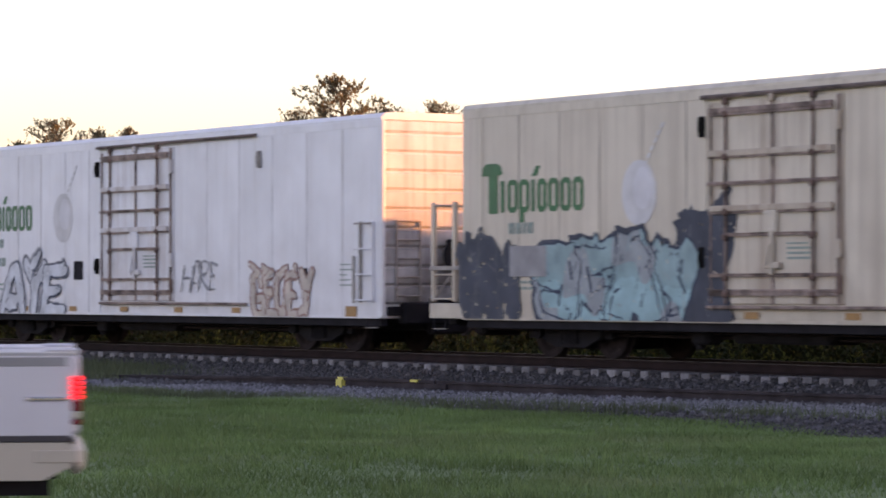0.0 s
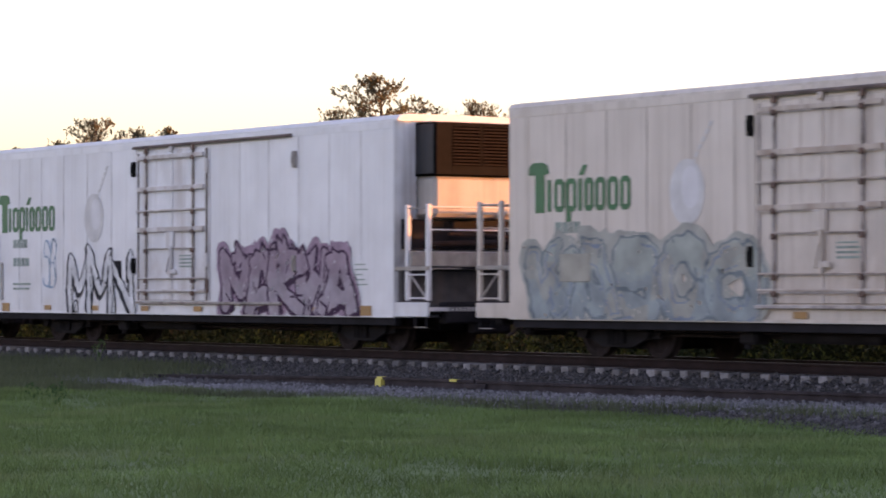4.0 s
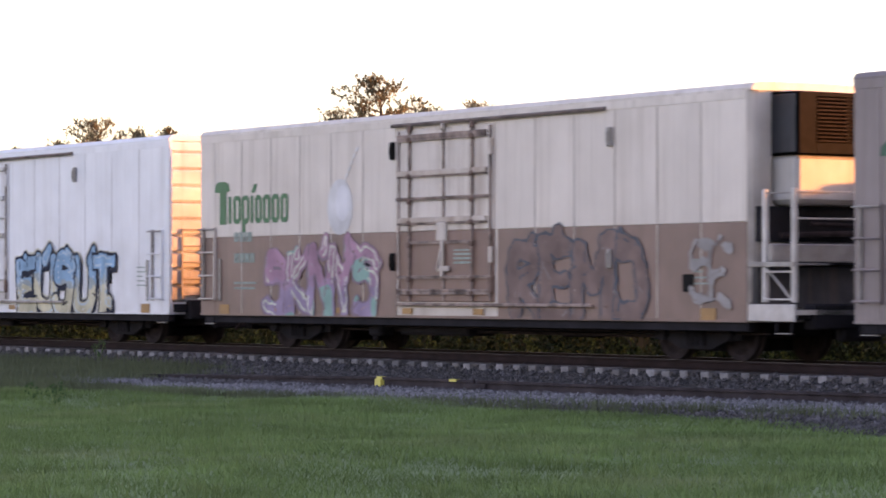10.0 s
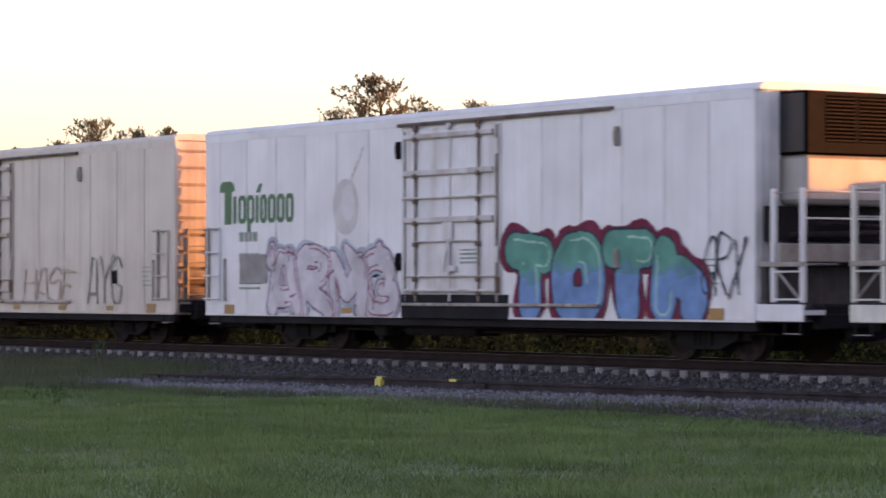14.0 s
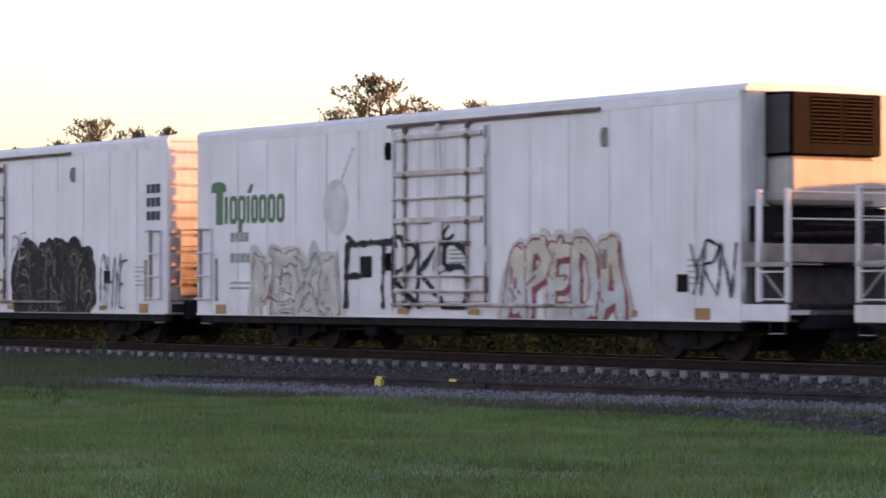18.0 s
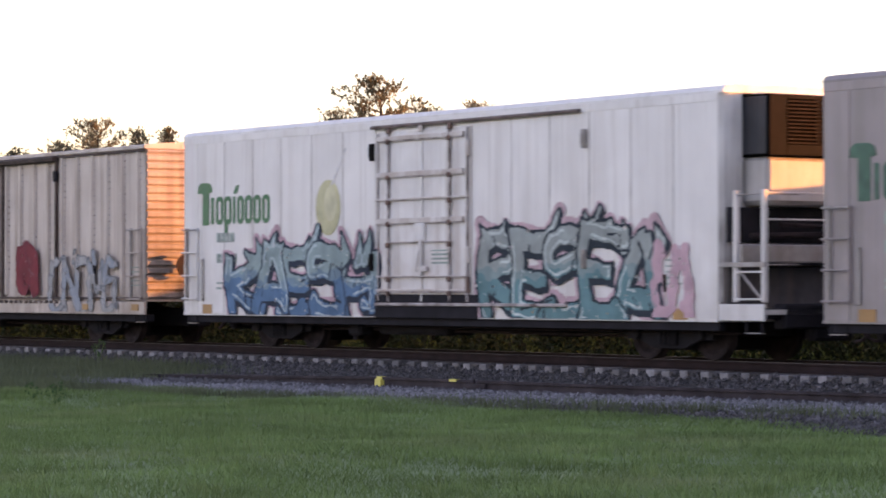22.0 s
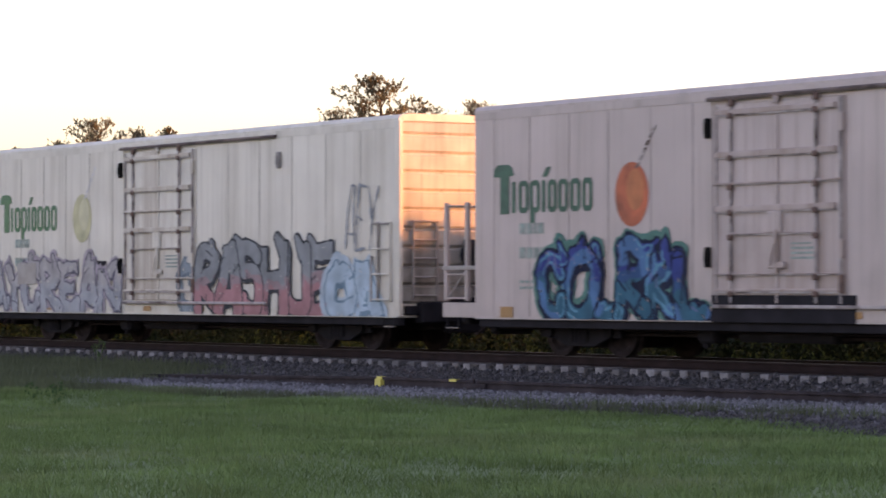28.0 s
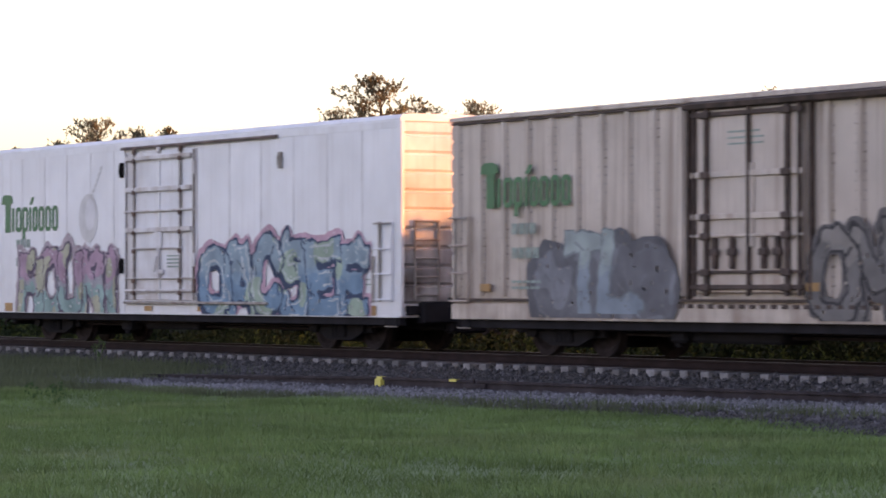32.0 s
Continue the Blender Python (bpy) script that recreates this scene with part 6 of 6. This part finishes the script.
    graffiti(car, 10.7, 15.0, 0.70, 2.45, "SEMUC", (0.022, 0.022, 0.026), (0.13, 0.125, 0.09), (0.025, 0.025, 0.03), depth=0, boxy=False, cuts=0, fat=0.6, arch=0.2, edge=0.03, puff=0.16, shine=(0.28, 0.27, 0.2), seed=48)
    tag(car, 15.2, 16.5, 0.8, 2.0, "GHYE", SLATE, 49)
    tag(car, 10.6, 11.4, 1.95, 2.55, "PE", SILVER, 50)
    for z in (3.35, 3.05, 2.75):
        part("stencil", Shape().box(17.4, 17.55, -0.03, -0.018, z, z + 0.2).box(17.6, 17.78, -0.03, -0.018, z, z + 0.2).box(17.83, 18.0, -0.03, -0.018, z, z + 0.2), spray(SLATE), car, "dark stencilled bars")
    car = reefer(-377.59, DRAB, "sooty grey refrigerator car with blue and yellow graffiti and orange emblem", False, "slant", logo=GREEN_OLD, emblem=ORANGE, straw=RUSTBAR, bar=RUSTY, black_sill=True)
    graffiti(car, 3.2, 7.1, 0.70, 2.2, "GUNK", (0.09, 0.21, 0.24), (0.012, 0.022, 0.03), (0.14, 0.30, 0.30), low=(0.05, 0.13, 0.16), shine=(0.20, 0.38, 0.40), fat=0.42, edge=0.06, puff=0.05, rough=0.03, boxy=False, spikes=0.06, seed=51)
    graffiti(car, 2.9, 7.7, 0.95, 1.95, "OO", (0.50, 0.46, 0.16), (0.46, 0.42, 0.16), fat=0.12, edge=0.02, rough=0.06, seed=52, y=-0.031)
    graffiti(car, 11.2, 17.1, 0.72, 1.85, "KOSES", (0.28, 0.44, 0.70), (0.02, 0.03, 0.10), (0.20, 0.34, 0.60), low=(0.18, 0.31, 0.58), shine=(0.42, 0.56, 0.74), fat=0.44, edge=0.04, puff=0.05, rough=0.012, arch=0.05, slant=-0.1, wild=False, seed=53)
    graffiti(car, 12.0, 16.4, 1.55, 2.2, "XVXV", (0.40, 0.52, 0.08), (0.38, 0.49, 0.08), depth=0, cuts=0, spikes=0.25, fat=0.14, edge=0.02, rough=0.09, seed=54, y=-0.030)
    graffiti(car, 16.9, 17.9, 0.9, 1.4, "X", (0.40, 0.52, 0.08), (0.38, 0.49, 0.08), depth=0, cuts=0, fat=0.14, edge=0.02, rough=0.08, seed=154, y=-0.030)
    car = reefer(-398.46, OFFWHITE, "off-white refrigerator car with cooling unit and teal graffiti on pink clouds", False, "plain", emblem=LIME, black_sill=True, emblem_x=5.95)
    graffiti(car, 2.0, 7.75, 0.70, 2.2, "KAESH", (0.32, 0.43, 0.43), (0.03, 0.045, 0.07), (0.55, 0.36, 0.40), low=(0.11, 0.22, 0.36), shine=(0.45, 0.55, 0.58), fat=0.36, edge=0.05, puff=0.06, spikes=0.22, rough=0.03, seed=55)
    graffiti(car, 11.4, 16.8, 0.70, 2.45, "RESEA", (0.40, 0.45, 0.43), (0.03, 0.045, 0.06), (0.55, 0.38, 0.41), low=(0.15, 0.31, 0.33), shine=(0.55, 0.62, 0.6), fat=0.36, edge=0.055, puff=0.07, spikes=0.22, rough=0.03, seed=56)
    graffiti(car, 16.5, 17.8, 0.75, 2.05, "UI", (0.58, 0.38, 0.42), (0.56, 0.36, 0.40), depth=0, cuts=0, fat=0.4, edge=0.02, rough=0.07, seed=156)
    car = ribbed_boxcar(-417.66, TAN, "rusty beige outside-post boxcar with grey and red graffiti", "left", DARK_RUST)
    graffiti(car, 2.3, 7.05, 1.0, 2.28, "SEXAR", (0.47, 0.44, 0.40), (0.15, 0.145, 0.14), (0.48, 0.42, 0.38), accent=(0.29, 0.28, 0.27), spikes=0.1, fat=0.34, edge=0.035, rough=0.06, puff=0.05, depth=0.03, seed=57, y=-0.05)
    graffiti(car, 10.95, 12.35, 1.15, 2.3, "UI", (0.28, 0.045, 0.055), (0.22, 0.04, 0.055), None, depth=0, cuts=0, fat=0.78, boxy=False, arch=0.0, rough=0.04, seed=58, y=-0.05)
    graffiti(car, 12.8, 16.2, 0.72, 2.0, "UNOMS", (0.46, 0.45, 0.44), (0.22, 0.225, 0.24), None, accent=(0.36, 0.39, 0.43), fat=0.26, edge=0.035, rough=0.07, depth=0, seed=59, y=-0.05)
    car = reefer(-437.89, coat("pinkish_cream", (0.64, 0.56, 0.52), streak=0.4, blotch=0.3, low=0.4), "dirty cream refrigerator car with dark grey graffiti", True, emblem=GHOST)
    graffiti(car, 2.6, 6.45, 0.70, 1.92, "SKII", (0.16, 0.16, 0.18), (0.26, 0.25, 0.26), None, fat=0.43, edge=0.02, arch=0.0, rough=0.03, cuts=0.4, depth=0, seed=60)
    graffiti(car, 11.0, 14.9, 0.70, 2.12, "UKEV", (0.27, 0.265, 0.285), (0.14, 0.13, 0.14), (0.40, 0.30, 0.27), low=(0.20, 0.20, 0.235), fat=0.43, edge=0.035, puff=0.05, rough=0.05, depth=0.03, seed=61)
    graffiti(car, 15.95, 16.6, 1.5, 2.3, "O", (0.42, 0.46, 0.56), (0.46, 0.49, 0.57), fat=0.3, edge=0.04, rough=0.06, seed=62)
    tag(car, 14.5, 15.7, 0.9, 1.9, "ESB", SILVER, 63)
    tag(car, 0.1, 1.1, 0.9, 2.0, "FR", SLATE, 64, 0.25)
    car = reefer(-459.92, CLEAN, "white refrigerator car with cooling unit and pale green graffiti", False, "plain", bar=RUSTY)
    graffiti(car, 3.3, 8.05, 0.70, 2.3, "CBRE", (0.50, 0.52, 0.40), (0.04, 0.045, 0.05), (0.45, 0.47, 0.40), low=(0.54, 0.55, 0.43), shine=(0.62, 0.64, 0.5), fat=0.4, edge=0.05, puff=0.03, boxy=False, rough=0.015, cuts=0.3, arch=0.03, seed=65)
    graffiti(car, 11.1, 17.0, 0.70, 2.28, "RALEY", (0.50, 0.24, 0.32), (0.2, 0.04, 0.09), (0.55, 0.53, 0.44), low=(0.52, 0.36, 0.42), shine=(0.6, 0.5, 0.5), fat=0.42, edge=0.05, puff=0.08, seed=66)
    tag(car, 0.75, 1.5, 0.8, 1.9, "GX", SLATE, 67)
    car = reefer(-479.73, DUSTY, "dusty pinkish grey refrigerator car with blue graffiti and orange emblem", True, emblem=ORANGE, straw=RUSTBAR, logo=GREEN_OLD, black_sill=True, emblem_x=4.78)
    graffiti(car, 2.0, 7.0, 0.70, 2.15, "COURKL", (0.05, 0.08, 0.30), (0.012, 0.018, 0.05), (0.10, 0.26, 0.22), low=(0.035, 0.16, 0.24), shine=(0.12, 0.36, 0.5), accent=(0.09, 0.22, 0.42), fat=0.42, boxy=False, cuts=2, edge=0.05, puff=0.07, rough=0.04, spikes=0.08, seed=68)
    car = reefer(-500.63, coat("cream_white", (0.71, 0.67, 0.59), (0.24, 0.2, 0.13), streak=0.35, blotch=0.2, low=0.3), "cream-white refrigerator car with grey and pink graffiti", True, emblem=LIME, emblem_x=4.95)
    graffiti(car, -0.1, 6.9, 0.70, 2.0, "AYCREAN", (0.54, 0.51, 0.50), (0.15, 0.14, 0.18), (0.52, 0.45, 0.49), low=(0.48, 0.50, 0.53), fat=0.36, edge=0.035, puff=0.06, rough=0.05, depth=0.03, seed=69)
    graffiti(car, 10.3, 16.0, 0.70, 2.22, "RASHUE", (0.33, 0.35, 0.36), (0.06, 0.065, 0.075), None, low=(0.54, 0.27, 0.28), depth=0.05, fat=0.43, edge=0.045, arch=0.0, rough=0.015, cuts=0.3, seed=70)
    graffiti(car, 9.6, 10.5, 0.75, 1.8, "C", (0.30, 0.36, 0.40), (0.2, 0.25, 0.29), fat=0.3, edge=0.03, rough=0.05, seed=170, y=-0.031)
    graffiti(car, 15.6, 17.7, 0.70, 1.9, "OA", (0.42, 0.54, 0.62), (0.2, 0.32, 0.4), (0.45, 0.55, 0.62), fat=0.4, edge=0.04, seed=71)
    tag(car, 16.4, 17.6, 2.0, 3.3, "AEY", (0.35, 0.38, 0.42), 72)
    patch(car, 1.6, 2.6, 1.35, 1.85, (0.5, 0.46, 0.42))
    car = reefer(-522.75, CLEAN, "bright white refrigerator car with cooling unit and bold black graffiti", False, "slant", bar=RUSTY, square=False)
    graffiti(car, 2.3, 7.85, 0.72, 2.42, "EHSRT", (0.03, 0.035, 0.04), (0.64, 0.65, 0.68), (0.05, 0.055, 0.065), fat=0.5, edge=0.04, puff=0.10, rough=0.012, arch=0.03, wild=False, shine=(0.16, 0.165, 0.17), seed=73)
    graffiti(car, 10.7, 16.6, 0.70, 2.1, "POTEDO", (0.16, 0.075, 0.085), (0.03, 0.03, 0.035), (0.56, 0.56, 0.58), low=(0.085, 0.075, 0.095), shine=(0.5, 0.5, 0.52), accent=(0.34, 0.33, 0.35), fat=0.43, edge=0.035, puff=0.04, rough=0.02, arch=0.04, seed=74)
    graffiti(car, 16.4, 17.5, 1.05, 1.6, "Z", BONE, (0.5, 0.44, 0.32), fat=0.25, seed=75)
    tag(car, 17.3, 18.0, 0.9, 1.9, "SS", SILVER, 76)
    car = ribbed_boxcar(-541.71, TAN, "weathered beige outside-post boxcar with grey graffiti", "right", DARK_RUST)
    graffiti(car, 2.6, 6.9, 0.72, 2.2, "OMCO", (0.19, 0.19, 0.21), (0.22, 0.22, 0.245), (0.15, 0.15, 0.165), accent=(0.27, 0.28, 0.31), fat=0.8, edge=0.03, puff=0.16, rough=0.06, depth=0, seed=77, y=-0.05)
    graffiti(car, 3.6, 5.9, 0.80, 2.3, "TL", (0.40, 0.47, 0.47), (0.24, 0.27, 0.29), None, low=(0.30, 0.36, 0.42), fat=0.34, edge=0.03, rough=0.04, depth=0.03, seed=177, y=-0.05)
    graffiti(car, 10.2, 14.3, 0.72, 2.35, "OMMA", (0.22, 0.205, 0.2), (0.06, 0.056, 0.06), (0.17, 0.155, 0.155), depth=0, fat=0.36, edge=0.06, puff=0.06, boxy=False, rough=0.05, cuts=2, accent=(0.32, 0.29, 0.27), seed=78, y=-0.05)
    car = reefer(-561.79, CLEAN, "white refrigerator car with pastel pink and blue graffiti", True, bar=DIMBAR)
    graffiti(car, 1.6, 7.05, 0.70, 2.25, "HOUNI", (0.54, 0.36, 0.46), (0.14, 0.11, 0.16), (0.54, 0.44, 0.48), low=(0.34, 0.50, 0.48), accent=(0.54, 0.53, 0.40), fat=0.43, edge=0.04, rough=0.05, puff=0.08, seed=79)
    graffiti(car, 10.4, 17.4, 0.70, 2.4, "OACSEE", (0.34, 0.46, 0.54), (0.06, 0.09, 0.16), (0.56, 0.36, 0.44), low=(0.22, 0.36, 0.50), shine=(0.56, 0.60, 0.62), accent=(0.42, 0.54, 0.44), fat=0.43, edge=0.05, rough=0.05, puff=0.09, seed=80)


# ---- pickup on the road ----
def build_pickup():
    paint = material("pickup_pearl_white", (0.56, 0.56, 0.6), 0.3, vary=0.05, bump=0)
    two = material("pickup_beige_lower", (0.45, 0.41, 0.34), 0.35, vary=0.08, bump=0)
    glass = material("pickup_dark_glass", (0.02, 0.022, 0.025), 0.08, vary=0.05, bump=0)
    chrome = material("pickup_chrome", (0.6, 0.6, 0.6), 0.15, 1.0, vary=0.05, bump=0)
    rubber = material("pickup_tyre_rubber", (0.02, 0.02, 0.02), 0.9)
    red = glow("pickup_brake_light", (0.85, 0.02, 0.02), 0.5)
    dull = material("pickup_red_lens", (0.18, 0.01, 0.02), 0.25, bump=0)
    truck = tagged(new("pickup_truck"), "white and beige pickup truck driving past with lit tail lights", "pickup truck")
    # local space: x forward from the rear bumper, y to its left, z above the road
    def arch(cx, n=9, r=0.47):
        return [(cx - r * math.cos(math.pi * i / (n - 1)), 0.42 + r * math.sin(math.pi * i / (n - 1)) * 0.98) for i in range(n)]
    for y0, y1 in ((0.9, 1.0), (-1.0, -0.9)):
        bed = [(0.1, 0.72)] + [(0.16, 0.72), (0.85, 0.72)] + [q for q in arch(1.35) if q[1] > 0.72] + [(1.9, 0.72), (2.25, 0.72), (2.25, 1.306), (0.12, 1.306), (0.05, 1.25)]
        part("bed_side", Shape().extrude(bed, y0, y1, "y"), paint, truck)
        # no recess is modelled: the groove's shade is a darker painted band
        part("bed_groove", Shape().box(0.13, 2.24, y0 - 0.003, y1 + 0.003, 1.225, 1.304, 0.01), material("pickup_shaded_groove", (0.27, 0.27, 0.28), 0.5, bump=0), truck, "moulded band with its shade painted darker")
        part("bed_rail", Shape().box(0.05, 2.25, min(y0, y1) - 0.0, max(y0, y1), 1.306, 1.356, 0.02), material("pickup_rail_cap", (0.7, 0.7, 0.72), 0.4, bump=0), truck)
        part("lower_trim", Shape().extrude([(0.3, 0.42), (0.8, 0.42), (0.9, 0.69), (0.12, 0.69), (0.1, 0.52)], y0 - 0.003, y1 + 0.003, "y").extrude([(1.9, 0.46), (3.9, 0.46), (3.9, 0.7), (1.8, 0.7)], y0 - 0.003, y1 + 0.003, "y"), two, truck, "beige lower body trim")
        part("side_strip", Shape().box(0.13, 0.42, y0 - 0.014, y1 + 0.014, 0.985, 1.015, 0.01), chrome, truck, "chrome badge strip")
        part("seam_band", Shape().box(0.11, 2.28, y0 - 0.002, y1 + 0.002, 0.695, 0.742, 0.004), material("pickup_dark_seam", (0.05, 0.045, 0.05), 0.7, bump=0), truck, "dark seam above the beige trim")
        part("corner_cap", Shape().box(0.045, 0.3, y0 - 0.004, y1 + 0.004, 1.33, 1.362, 0.014), paint, truck)
        s = 1 if y0 > 0 else -1
        lamp = part("tail_light", Shape().box(0.03, 0.105, s * 0.88 if s > 0 else -1.012, 1.012 if s > 0 else -0.88, 0.992, 1.168, 0.02), dull, truck, "lit red tail light")
        for k in range(5):
            part("light_strip", Shape().box(0.02, 0.112, s * 0.87 if s > 0 else -1.02, 1.02 if s > 0 else -0.87, 1.0 + k * 0.034, 1.024 + k * 0.034, 0.008), red, lamp, "glowing red strip")
        part("lens", Shape().box(0.028, 0.10, s * 0.88 if s > 0 else -1.01, 1.01 if s > 0 else -0.88, 0.912, 0.986, 0.01), dull, lamp)
        part("reversing_lens", Shape().box(0.03, 0.10, s * 0.88 if s > 0 else -1.01, 1.01 if s > 0 else -0.88, 0.858, 0.908, 0.01), two, lamp, "pale reversing lens")
        part("lens", Shape().box(0.028, 0.10, s * 0.88 if s > 0 else -1.01, 1.01 if s > 0 else -0.88, 0.816, 0.854, 0.01), dull, lamp)
        part("front_fender", Shape().extrude([(2.3, 0.7), (4.35, 0.7)] + [q for q in arch(4.85) if q[1] > 0.7] + [(5.35, 0.7), (5.7, 0.7), (5.72, 1.05), (5.3, 1.14), (4.1, 1.2), (2.3, 1.24)], y0, y1, "y"), paint, truck)
    part("cab", Shape().extrude([(2.28, 0.5), (4.1, 0.5), (4.3, 1.2), (3.75, 1.5), (3.45, 1.9), (2.4, 1.92), (2.28, 1.4)], -0.88, 0.88, "y"), paint, truck)
    part("window", Shape().extrude([(2.42, 1.3), (3.68, 1.3), (3.4, 1.8), (2.48, 1.82)], -0.895, 0.895, "y"), glass, truck)
    part("windscreen", Shape().extrude([(3.82, 1.48), (3.86, 1.48), (3.52, 1.88), (3.48, 1.88)], -0.78, 0.70, "y"), glass, truck)
    part("hood", Shape().extrude([(4.0, 0.6), (5.7, 0.6), (5.72, 1.04), (5.3, 1.15), (4.1, 1.22)], -0.9, 0.9, "y"), paint, truck)
    part("bed_floor", Shape().box(0.15, 2.25, -0.9, 0.9, 0.7, 0.78).box(2.2, 2.26, -0.9, 0.9, 0.70, 1.36), paint, truck)
    part("tailgate", Shape().box(0.04, 0.12, -0.9, 0.9, 0.74, 1.32, 0.03), paint, truck)
    part("rear_bumper", Shape().box(0.0, 0.14, -0.98, 0.98, 0.46, 0.68, 0.06).box(0.015, 0.4, 0.9, 1.01, 0.5, 0.68, 0.05).box(0.015, 0.4, -1.01, -0.9, 0.5, 0.68, 0.05), two, truck, "beige rear bumper")
    part("front_bumper", Shape().box(5.62, 5.85, -0.98, 0.98, 0.42, 0.7, 0.06), chrome, truck)
    part("chassis", Shape().box(0.2, 5.5, -0.5, 0.5, 0.4, 0.6).box(0.08, 2.3, -0.95, 0.95, 0.69, 0.725).box(0.25, 0.85, -0.8, 0.8, 0.3, 0.46), BLACK, truck)
    out = []
    for x in (1.35, 4.85):
        for y in (-0.86, 0.86):
            w = part("wheel", Shape().ring((0, 0), 0.24, 0.40, -0.13, 0.13, 24), rubber, truck, at=pose(x, y, 0.40))
            r = Shape().ring((0, 0), 0.02, 0.24, -0.1, 0.06, 20)
            for k in range(5):
                a = k * 1.2566
                r.tube((0.03 * math.cos(a), 0.08, 0.03 * math.sin(a)), (0.22 * math.cos(a), 0.1, 0.22 * math.sin(a)), 0.03, 6)
            part("rim", r, chrome, w)
            out.append((w, x, y))
    return truck, out


build_ground()
build_road()
build_track()
build_stones()
build_grass()
build_trees()
build_hedge()
build_undergrowth()
build_train()
PICKUP, PICKUP_WHEELS = build_pickup()


# ---- what moves ----
def run(t):
    """How far the train has come at t seconds; it slows slightly."""
    u = t / 16 - 1
    return 15.556 * t - 2.098 * u * u - 0.1475 * u ** 3


def motions():
    times = [2.0 * k for k in range(17)]
    for car, at in CARS:
        walk(car, [(t, pose(at + run(t), 0, 0)) for t in times])
    ticks = [k / FPS for k in range(32 * FPS + 1)]
    for k, (q, side) in enumerate(((-0.89, -0.7535), (-0.89, 0.7535), (0.89, -0.7535), (0.89, 0.7535))):
        first = WHEELSETS[k][0]
        walk(first, [(t, pose(q, side, 0.457, 0, math.degrees(run(t) / 0.457) % 360, 0)) for t in ticks])
        for w in WHEELSETS[k][1:]:
            w.rotation_mode = "QUATERNION"
            w.animation_data_create()
            w.animation_data.action = first.animation_data.action
            w.animation_data.action_slot = first.animation_data.action_slot
    # the pickup leaves along the road
    fwd, side = Vector((-0.4509, -0.8926, 0)), Vector((-0.8926, 0.4509, 0))
    start = Vector((-18.83, -21.38, -0.575)) + side * 1.0
    heading = math.degrees(math.atan2(fwd.y, fwd.x))
    speed = 11.0
    walk(PICKUP, [(t, pose(*(start + fwd * speed * t), 0, 0, heading)) for t in (0, 8, 16, 24, 32)])
    for w, x, y in PICKUP_WHEELS:
        walk(w, [(t, pose(x, y, 0.40, 0, math.degrees(speed * t / 0.40) % 360, 0)) for t in ticks])


motions()
